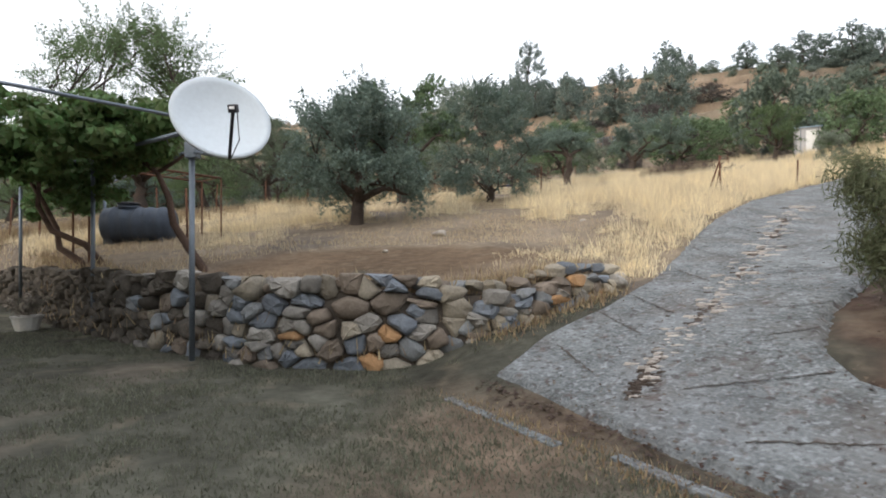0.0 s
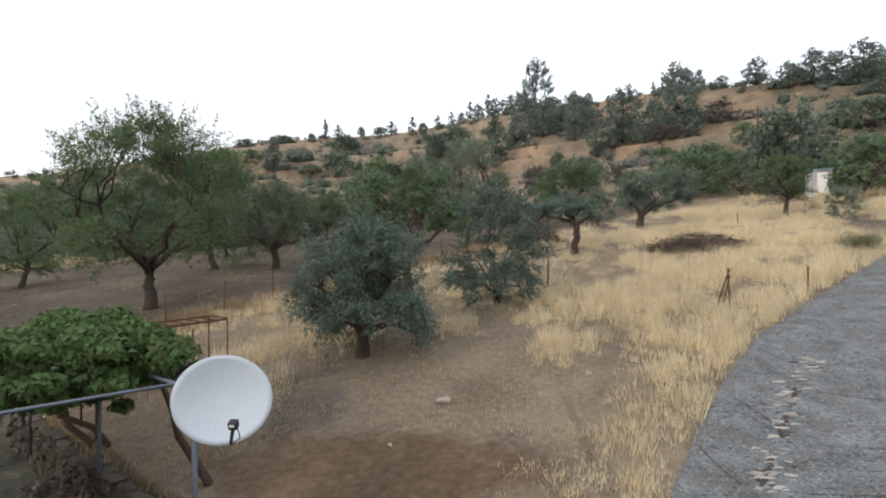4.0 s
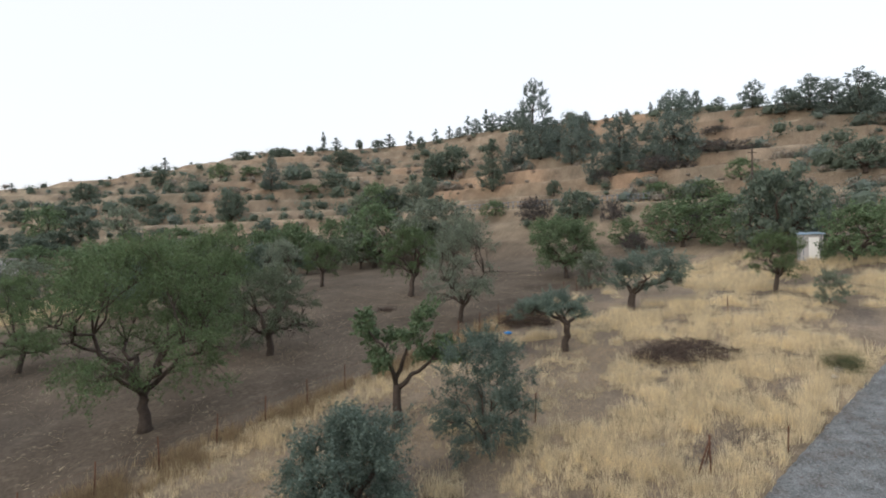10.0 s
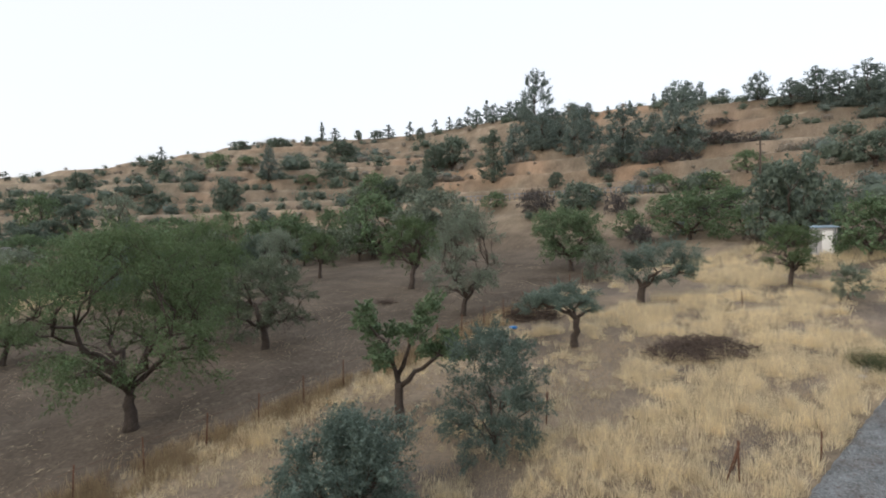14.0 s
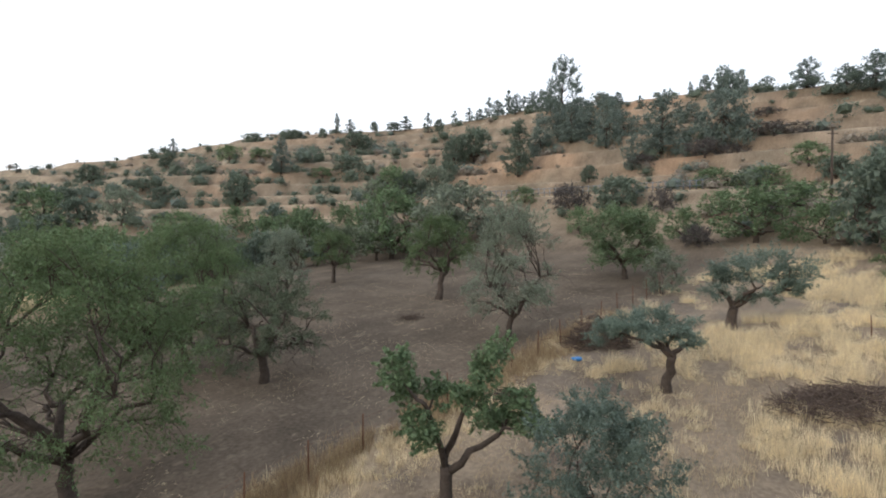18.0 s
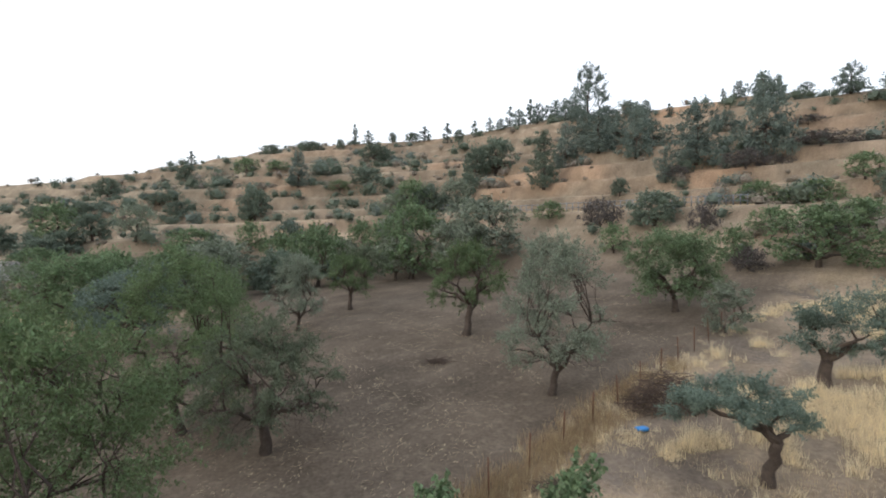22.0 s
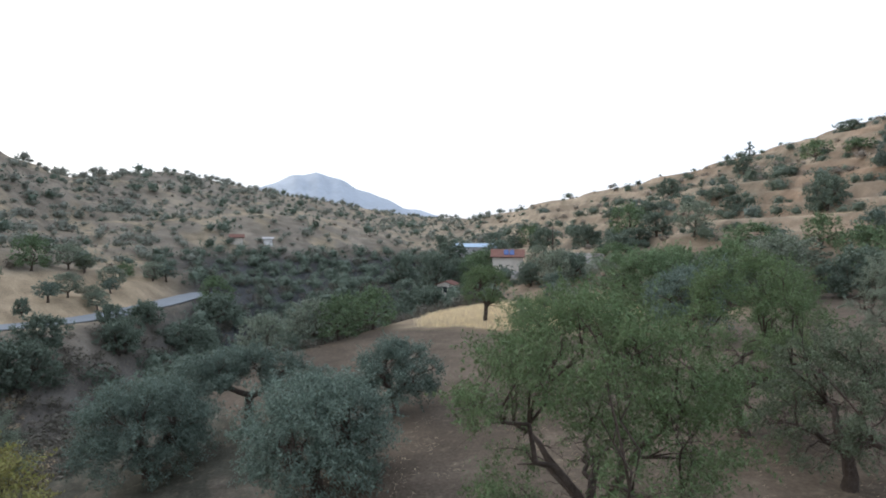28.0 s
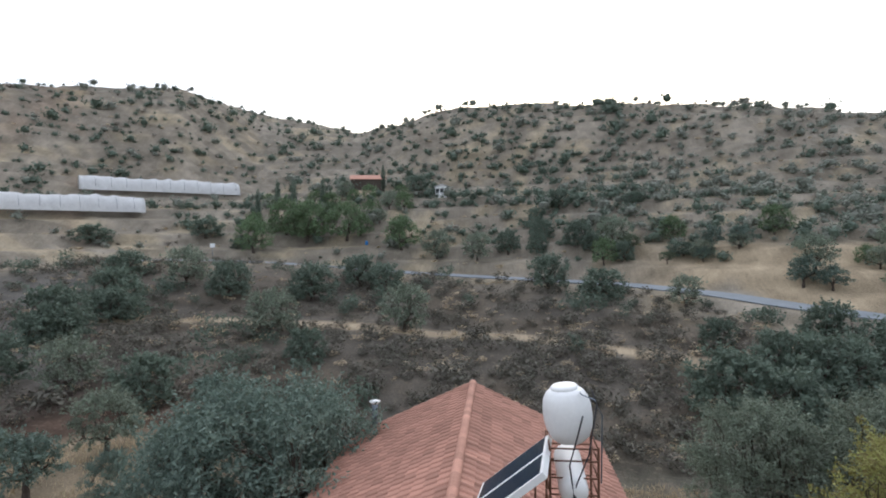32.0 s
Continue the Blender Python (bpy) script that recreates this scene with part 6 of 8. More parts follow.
def grow_grass():
    r = np.random.default_rng(900)
    n = 90000
    x, y = r.uniform(-12, 32, n), r.uniform(6, 46, n)
    sa = straw_amount(x, y)
    ok = (r.random(n) < sa * np.clip(1.15 - (y - 12) / 60, 0.35, 1)) & ~on_drive(x, y) & (x < y * 0.95 + 4)
    cx, cy = x[ok][:4600], y[ok][:4600]
    ch = np.exp(r.normal(size=len(cx)) * 0.42) * (0.17 + 0.2 * straw_amount(cx, cy) ** 2) * (0.75 + 0.4 * smooth(0, 6, cx)) * (0.5 + 0.6 * smooth(9, 15, cy))
    cw = r.uniform(0.08, 0.26, len(cx))
    k = np.repeat(np.arange(len(cx)), 5)
    x, y = cx[k] + r.normal(size=len(k)) * cw[k], cy[k] + r.normal(size=len(k)) * cw[k]
    free = ~on_drive(x, y) & (behind_wall(x, y) > 0.2)
    k, x, y = k[free], x[free], y[free]
    grass("straw", 901, np.column_stack([x, y]), height(x, y) - 0.02, np.clip(ch[k], 0.08, 0.62), M_STRAW, "tall golden straw standing in tussocks over the field", 10, 0.0065, 0.07)
    n = 60000
    x, y = r.uniform(-12, 20, n), r.uniform(6.6, 30, n)
    ok = (behind_wall(x, y) > 0.2) & (field_side(x, y) > -0.4) & ~on_drive(x, y) & (straw_amount(x, y) < 0.6) & (fbm(x / 1.3, y / 1.3, 95) > -0.06) & (np.hypot((x + 1.1) / 3.4, (y - 8.8) / 1.5) > 0.9) & (r.random(n) > 0.45 * smooth(20, 26, y))
    x, y = x[ok], y[ok]
    grass("dry_grass", 902, np.column_stack([x, y]), height(x, y) - 0.02, (0.07 + 0.12 * r.random(len(x)) ** 1.5) * (1 - 0.3 * smooth(6.5, 4.0, np.hypot(x / 1.3 - 0.6, y - 11.5))), M_HAY, "short trodden dry grass", 5, 0.006, 0.1)
    n = 36000
    x, y = r.uniform(-9, 2.4, n), r.uniform(1.4, 9.5, n)
    ok = (behind_wall(x, y) < -0.12) & (((x - 0.26) * 0.8 + (y - 5.42) * 0.6 < 0.0) | ((behind_wall(x, y) > -0.5) & (x < 2.2))) & (fbm(x / 1.1, y / 1.1, 91) + 0.6 * fbm(x / .3, y / .3, 92) > -0.08)
    x, y = x[ok], y[ok]
    grass("dry_lawn", 903, np.column_stack([x, y]), height(x, y) - 0.01, 0.018 + 0.045 * r.random(len(x)) ** 2, M_LAWN, "short dried grey-green lawn of the yard", 6, 0.006, 0.05)
    # bits of straw and clods strewn over the tilled soil
    n = 40000
    x, y = r.uniform(-26, 10, n), r.uniform(15, 52, n)
    ok = (field_side(x, y) < -0.6) & (fbm((x * .75 + y * .66) / 1.2, (y * .75 - x * .66) / 4.5, 98) + 0.6 * fbm(x / .8, y / .8, 99) > 0.10)
    x, y = x[ok], y[ok]
    a, s = 0.85 + r.normal(size=len(x)) * 0.7, r.uniform(0.03, 0.10, len(x))
    c, sn, z = np.cos(a) * s, np.sin(a) * s, height(x, y) + 0.035
    v = np.stack([np.stack([x - c, y - sn, z], 1), np.stack([x + c, y + sn, z + 0.02], 1), np.stack([x + sn * .3, y - c * .3, z + 0.03 * r.random(len(x))], 1)], 1).reshape(-1, 3)
    tagged(mesh_object("straw_bits", v, np.arange(len(v)).reshape(-1, 3), M_HAY), "bits of dry straw strewn over tilled soil", "straw", kind="stuff")
    # dry weeds: along the wire fence, over the wall's lip and at its foot by the driveway
    n = 5000
    u = r.random(n) ** 1.8
    x = FENCE_A[0] + (FENCE_B[0] - FENCE_A[0]) * u * 0.8 + r.normal(size=n) * 0.5
    y = FENCE_A[1] + (FENCE_B[1] - FENCE_A[1]) * u * 0.8 + r.normal(size=n) * 0.5
    ok = fbm(x / 1.6, y / 1.6, 96) > -0.05
    x, y = x[ok], y[ok]
    wx = r.uniform(-8.5, 2.0, 1500)
    wy = np.interp(wx, WALL_X, WALL_Y) + 0.12 + 0.3 * r.random(1500)
    fx = r.choice([0.9, 1.25, 1.4, 1.75, 2.0, 2.3], 130) + r.normal(size=130) * .1
    fy = np.interp(fx, WALL_X, WALL_Y) - 0.1 - 0.2 * r.random(130) ** 1.5
    ku = r.random(240)
    x, y = np.concatenate([x, 0.30 + 1.55 * ku + r.normal(size=240) * .05]), np.concatenate([y, 5.32 - 2.4 * ku + r.normal(size=240) * .05])
    bx, by = np.concatenate([x, wx, fx]), np.concatenate([y, wy, fy])
    hh = np.concatenate([0.28 + 0.3 * r.random(len(x) - 240), 0.02 + 0.06 * r.random(240), 0.10 + 0.14 * r.random(1500), 0.04 + 0.14 * r.random(130)])
    grass("dry_weeds", 905, np.column_stack([bx, by]), height(bx, by) - 0.02, hh, M_WEED, "orange-brown dry weeds along fence and wall", 7, 0.009, 0.12)
    n = 1500
    a, q = r.uniform(0, 2 * np.pi, n), 6.5 * np.sqrt(r.random(n))
    x, y = np.concatenate([-24.5 + q * np.cos(a), -1.5 + q * np.cos(a)]), np.concatenate([-5 + q * np.sin(a), -19 + q * np.sin(a)])
    ok = fbm(x / 1.4, y / 1.4, 97) > -0.05
    x, y = x[ok], y[ok]
    grass("dry_grass", 906, np.column_stack([x, y]), height(x, y) - 0.02, 0.15 + 0.25 * r.random(len(x)), M_HAY, "dry grass beside the tiled house", 7, 0.016, 0.2)
    n = 9000
    a, q = r.uniform(0, 2 * np.pi, n), 13 * np.sqrt(r.random(n))
    x, y = -49 + q * np.cos(a), 51 + q * np.sin(a)
    ok = -0.3 * (x + 50) + 0.95 * (y - 38.5) + 5 * fbm(x / 6, y / 6, 75) > 0.5
    x, y = x[ok], y[ok]
    n = len(x)
    grass("straw", 904, np.column_stack([x, y]), height(x, y) - 0.02, 0.4 + 0.2 * r.random(n), M_STRAW, "golden straw on the knoll by the ravine", 5, 0.03, 0.25)


grow_grass()


# ---- house below the camera's last view ----
RIDGE_FAR, RIDGE_NEAR = Vector((-14.6, -5.5, 5.9)), Vector((-7.75, 2.75, 5.9))
AX = (RIDGE_FAR - RIDGE_NEAR).normalized()
RT = Vector((AX.y, -AX.x, 0))
PITCH, SLOPE_LEN = radians(25), 5.1


def build_house():
    house = thing("house", -11, -1.3, 0, "house with a terracotta-tiled gable roof", "house")
    L = (RIDGE_FAR - RIDGE_NEAR).length
    inv = Matrix.Translation((11, 1.3, 0))
    wv = SLOPE_LEN * math.cos(PITCH) - 0.35
    ez = 5.9 - SLOPE_LEN * math.sin(PITCH)
    bm = bmesh.new()
    n0, n1 = RIDGE_NEAR + AX * 0.4, RIDGE_FAR - AX * 0.4
    prof = [(-wv, -1.6), (wv, -1.6), (wv, ez + 0.02), (0, 5.72), (-wv, ez + 0.02)]
    rings = []
    for p in (n0, n1):
        rings.append([bm.verts.new(inv @ Vector((p.x + RT.x * a, p.y + RT.y * a, z))) for a, z in prof])
    for i in range(5):
        bm.faces.new((rings[0][i], rings[0][(i + 1) % 5], rings[1][(i + 1) % 5], rings[1][i]))
    bm.faces.new(list(reversed(rings[0])))
    bm.faces.new(rings[1])
    bmesh.ops.recalc_face_normals(bm, faces=bm.faces)
    part("wall", bm, M_PLASTER, house, "pale plastered walls")
    # roof deck under the tiles
    for side in (-1, 1):
        bm = bmesh.new()
        down = RT * side * math.cos(PITCH) + Vector((0, 0, -math.sin(PITCH)))
        nrm = RT * side * math.sin(PITCH) + Vector((0, 0, math.cos(PITCH)))
        c = [RIDGE_NEAR, RIDGE_FAR, RIDGE_FAR + down * SLOPE_LEN, RIDGE_NEAR + down * SLOPE_LEN]
        top = [bm.verts.new(inv @ (p - nrm * 0.03)) for p in c]
        bot = [bm.verts.new(inv @ (p - nrm * 0.16)) for p in c]
        bm.faces.new(top)
        bm.faces.new(list(reversed(bot)))
        for i in range(4):
            bm.faces.new((top[i], bot[i], bot[(i + 1) % 4], top[(i + 1) % 4]))
        bmesh.ops.recalc_face_normals(bm, faces=bm.faces)
        part("roof", bm, M_TILE, house, "terracotta roof slope")
    # one pan-and-roll tile, shared by all
    tw, tl, tt = 0.30, 0.36, 0.014
    prof = [(0, 0.012), (0.09, 0.0), (0.17, 0.008), (0.20, 0.035), (0.245, 0.052), (0.29, 0.035), (0.305, 0.01)]
    tv, tf = [], []
    for yy, lift in ((0.0, 0.0), (tl + 0.04, 0.034)):
        for u, zz in prof:
            tv.append((u, yy, zz + lift))
    k = len(prof)
    tv += [(u, tl + 0.04, -0.01) for u, zz in prof]
    tf = [(i, i + 1, k + i + 1, k + i) for i in range(k - 1)] + [(k + i, k + i + 1, 2 * k + i + 1, 2 * k + i) for i in range(k - 1)]
    tm = bpy.data.meshes.new("tile")
    tm.from_pydata(tv, [], tf)
    tm.materials.append(M_TILE)
    rest_v, rest_f = [], []
    count = 0
    rng = random.Random(8)
    decks = [o for o in house.children if o.name.startswith("roof")]
    for side, deck in ((-1, decks[0]), (1, decks[1])):
        down = RT * side * math.cos(PITCH) + Vector((0, 0, -math.sin(PITCH)))
        nrm = RT * side * math.sin(PITCH) + Vector((0, 0, math.cos(PITCH)))
        along = AX if side == 1 else -AX
        start = RIDGE_NEAR if side == 1 else RIDGE_FAR
        along = down.cross(nrm) * -1
        start = RIDGE_NEAR if along.dot(AX) > 0 else RIDGE_FAR
        for i in range(int(L / tw)):
            for j in range(int(SLOPE_LEN / tl)):
                o = start + along * (i * tw) + down * (j * tl + 0.05) + nrm * rng.uniform(0, 0.006)
                m = Matrix((along.to_4d(), down.to_4d(), nrm.to_4d(), (0, 0, 0, 1))).transposed()
                m = Matrix(((along.x, down.x, nrm.x, o.x), (along.y, down.y, nrm.y, o.y), (along.z, down.z, nrm.z, o.z), (0, 0, 0, 1)))
                near = i if along.dot(AX) > 0 else int(L / tw) - i
                if count < 300 and 2 < near < (15 if side == 1 else 14) and j < 12:
                    t = new("tile", tm)
                    t.parent = deck
                    t.matrix_basis = inv @ m
                    count += 1
                else:
                    b = len(rest_v)
                    rest_v += [tuple(inv @ m @ Vector(q)) for q in tv]
                    rest_f += [tuple(b + q for q in g) for g in tf]
    tagged(mesh_object("tiles", rest_v, rest_f, M_TILE, house), kind="stuff")
    # ridge caps
    n = int(L / 0.36)
    for i in range(n):
        p = RIDGE_NEAR + AX * (i * 0.36)
        v, f = [], []
        for q, (d, rr) in enumerate(((0.0, 0.115), (0.40, 0.135))):
            for a in range(7):
                an = math.pi * a / 6
                pt = p + AX * d + RT * math.cos(an) * rr + Vector((0, 0, math.sin(an) * rr * 0.8 + 0.02))
                v.append(tuple(inv @ pt))
        for a in range(7):
            an = math.pi * a / 6
            pt = p + AX * 0.40 + RT * math.cos(an) * 0.10 + Vector((0, 0, math.sin(an) * 0.075 + 0.02))
            v.append(tuple(inv @ pt))
        f = [(a, a + 1, 8 + a, 7 + a) for a in range(6)] + [(7 + a, 8 + a, 15 + a, 14 + a) for a in range(6)]
        mesh_object("ridge_tile", v, f, M_TILE, house, smooth_faces=False)
    # stove pipe beyond the left eave, small vent tile
    p = RIDGE_FAR - RT * 3.75 - AX * 0.4
    base = inv @ Vector((p.x, p.y, 5.9 - 3.75 * math.tan(PITCH) - 0.1))
    flue = tube("flue", [tuple(base), tuple(base + Vector((0, 0, 1.05)))], 0.11, M_GALV, house, 12, "galvanised stove pipe")
    tube("cowl", [tuple(base + Vector((0, 0, 1.02))), tuple(base + Vector((0, 0, 1.12))), tuple(base + Vector((0, 0, 1.18)))], [0.12, 0.22, 0.03], M_WHITE, flue, 14, "pale metal cowl")
    bm = bmesh.new()
    vt = RIDGE_NEAR + AX * 1.5 + RT * 1.0
    m = Matrix.Translation(inv @ Vector((vt.x, vt.y, 5.9 - math.tan(PITCH) + 0.1))) @ Matrix.Rotation(math.atan2(AX.y, AX.x), 4, 'Z')
    box_bm(bm, m, 0.28, 0.2, 0.22, 0.02)
    part("vent", bm, M_TILE, house, "small terracotta roof vent")
    return house


build_house()


def build_water_heater():
    """White cold tank on a rusty frame, white cylinder below it, tilted collector."""
    d = 2.45
    base = RIDGE_NEAR + AX * 1.35 + RT * d
    zr = 5.9 - d * math.tan(PITCH)
    t = thing("solar_water_heater", base.x, base.y, zr, "rusty frame with two white water tanks and a tilted solar collector", "water heater")
    t.rotation_euler = (0, 0, math.atan2(AX.y, AX.x))
    # local x runs away from the camera, y to the camera's left
    w, dp, H = 0.46, 0.44, 2.55
    for sx in (-1, 1):
        for sy in (-1, 1):
            drop = -0.35 - 0.2 * (sy < 0)
            tube("leg", [(sx * dp, sy * w, drop), (sx * dp, sy * w, H)], 0.024, M_RUST, t, 6)
    for z in (0.25, 0.62, 0.98, 1.32, 1.62, 1.95, 2.28, 2.52):
        for sy in (-1, 1):
            tube("rail", [(-dp, sy * w, z), (dp, sy * w, z)], 0.017, M_RUST, t, 6)
        for sx in (-1, 1):
            tube("rail", [(sx * dp, -w, z), (sx * dp, w, z)], 0.017, M_RUST, t, 6)
    tube("guard_rail", [(-dp - 0.06, -w - 0.04, 1.9), (-dp - 0.06, -w - 0.06, 3.2), (-dp - 0.04, -w + 0.08, 3.5), (-dp + 0.05, -w + 0.3, 3.56), (dp * 0.4, -w + 0.34, 3.56)], 0.014, M_GALV, t, 6)

    def lathe(name, prof, material, m, parent, label="", n=28):
        v, f = [], []
        for r, z in prof:
            for k in range(n):
                a = 2 * math.pi * k / n
                v.append(tuple(m @ Vector((r * math.cos(a), r * math.sin(a), z))))
        for i in range(len(prof) - 1):
            for k in range(n):
                f.append((i * n + k, i * n + (k + 1) % n, (i + 1) * n + (k + 1) % n, (i + 1) * n + k))
        f += [tuple(reversed(range(n))), tuple(range((len(prof) - 1) * n, len(prof) * n))]
        return mesh_object(name, v, f, material, parent, smooth_faces=True, label=label)

    m = Matrix.Translation((0.0, 0, 2.5)) @ Matrix.Rotation(radians(-7), 4, 'X')
    tank = lathe("tank", [(0.16, 0.0), (0.28, 0.03), (0.38, 0.12), (0.455, 0.30), (0.49, 0.52), (0.485, 0.72), (0.45, 0.90), (0.38, 1.02), (0.30, 1.08)], M_WHITE, m, t, "white plastic cold-water tank")
    lathe("lid", [(0.27, 1.05), (0.275, 1.12), (0.24, 1.15), (0.1, 1.17)], M_WHITE, m, tank, "round screw lid")
    cy = Matrix.Translation((-0.62, 0.02, 1.72)) @ Matrix.Rotation(radians(78), 4, 'Y')
    hot = lathe("cylinder", [(0.08, -0.06), (0.2, -0.03), (0.265, 0.04), (0.28, 0.12), (0.28, 1.2), (0.25, 1.28), (0.1, 1.33)], M_WHITE, cy, t, "white insulated hot-water cylinder")
    for k, pts in enumerate([[(-0.55, -0.15, 3.2), (-0.66, -0.05, 2.9), (-0.7, 0.12, 2.3), (-0.68, 0.05, 1.8), (-0.66, 0.0, 1.2), (-0.6, 0.05, 0.2)],
                             [(-0.3, -0.35, 3.66), (-0.5, -0.42, 3.4), (-0.64, -0.25, 2.5), (-0.68, 0.0, 1.9), (-0.62, 0.1, 0.9)],
                             [(-0.66, 0.02, 1.75), (-0.7, -0.12, 1.3), (-0.62, -0.12, 0.3)]]):
        tube("hose", pts, 0.016, M_BLACK, t, 6, "black water hose")
    # collector tilted towards the camera's left
    cx = Matrix.Translation((-0.55, 1.2, 1.92)) @ Matrix.Rotation(radians(-8), 4, 'Z') @ Matrix.Rotation(radians(-40), 4, 'X')
    for k in (0, 1):
        bm = bmesh.new()
        off = Matrix.Translation((-0.5 + 0.92 * k, 0, 0))
        box_bm(bm, cx @ off, 0.9, 1.8, 0.13, 0.012)
        fr = part("collector_frame", bm, M_WHITE, t, "white-painted collector casing")
        bm = bmesh.new()
        box_bm(bm, cx @ off @ Matrix.Translation((0, 0, 0.066)), 0.80, 1.66, 0.012)
        part("collector_glass", bm, M_PANEL, fr, "dark collector glass")
    for y in (0.75, 1.7):
        tube("strut", [(-0.5, y, -0.1 + 0.45 * (y - 0.4)), (-0.5, y, 2.16 - 0.84 * (y - 0.75))], 0.02, M_RUST, t, 6)


build_water_heater()


# ---- dish, pergola and tank on the terrace ----
def build_dish():
    t = thing("satellite_dish", -2.94, 7.04, 0, "white satellite dish on a grey steel pole", "satellite dish")
    tube("pole", [(0, 0, -0.1), (0, 0, 2.72)], 0.034, M_GALV, t, 12)
    # offset reflector: shallow oval bowl facing the yard and upward
    m = Matrix.Translation((0.56, -0.43, 2.93)) @ Matrix.Rotation(radians(34), 4, 'Z') @ Matrix.Rotation(radians(74), 4, 'X') @ Matrix.Rotation(radians(-14), 4, 'Z')
    v, f = [], []
    n, rings = 48, 9
    for i in range(rings + 1):
        r = i / rings
        for k in range(n):
            a = 2 * math.pi * k / n
            v.append(tuple(m @ Vector((0.56 * r * math.cos(a), 0.51 * r * math.sin(a), -0.11 * (1 - r * r)))))
    for i in range(rings + 1):
        r = i / rings
        for k in range(n):
            a = 2 * math.pi * k / n
            rr = r * 1.005
            v.append(tuple(m @ Vector((0.56 * rr * math.cos(a), 0.51 * rr * math.sin(a), -0.11 * (1 - r * r) - 0.02 - 0.012 * (i == rings)))))
    o = (rings + 1) * n
    for i in range(rings):
        for k in range(n):
            q = (i * n + k, i * n + (k + 1) % n, (i + 1) * n + (k + 1) % n, (i + 1) * n + k)
            f.append(q)
            f.append(tuple(o + s for s in reversed(q)))
    f += [(rings * n + k, rings * n + (k + 1) % n, o + rings * n + (k + 1) % n, o + rings * n + k) for k in range(n)]
    mesh_object("reflector", v, f, M_DISH, t, True, "white oval reflector")
    foot, head = m @ Vector((0.17, -0.48, -0.02)), m @ Vector((0.02, -0.3, 0.72))
    tube("feed_arm", [tuple(foot), tuple((foot + head) / 2), tuple(head)], 0.019, M_BLACK, t, 6, "black feed arm")
    bm = bmesh.new()
    box_bm(bm, Matrix.Translation(head) @ Matrix.Rotation(radians(20), 4, 'X'), 0.09, 0.08, 0.085, 0.012)
    part("feed_horn", bm, M_BLACK, t, "black receiver head")
    bm = bmesh.new()
    box_bm(bm, Matrix.Translation(head + Vector((0, -0.042, 0.005))), 0.055, 0.01, 0.045, 0.004)
    part("feed_cover", bm, M_WHITE, t, "white receiver face")
    tube("cable", [tuple(head + Vector((0.04, 0, -.02))), tuple((foot * .5 + head * .5) + Vector((0.07, 0.05, -.05))), tuple(foot + Vector((0.02, 0, 0)))], 0.006, M_BLACK, t, 5)
    bm = bmesh.new()
    box_bm(bm, Matrix.Translation((0.02, -0.02, 2.62)), 0.16, 0.12, 0.2, 0.02)
    part("bracket", bm, M_GALV, t)
    tube("bracket_arm", [(0.02, -0.03, 2.6), tuple(foot * .7 + Vector((0, 0, 2.62)) * .3)], 0.02, M_GALV, t, 6)


build_dish()


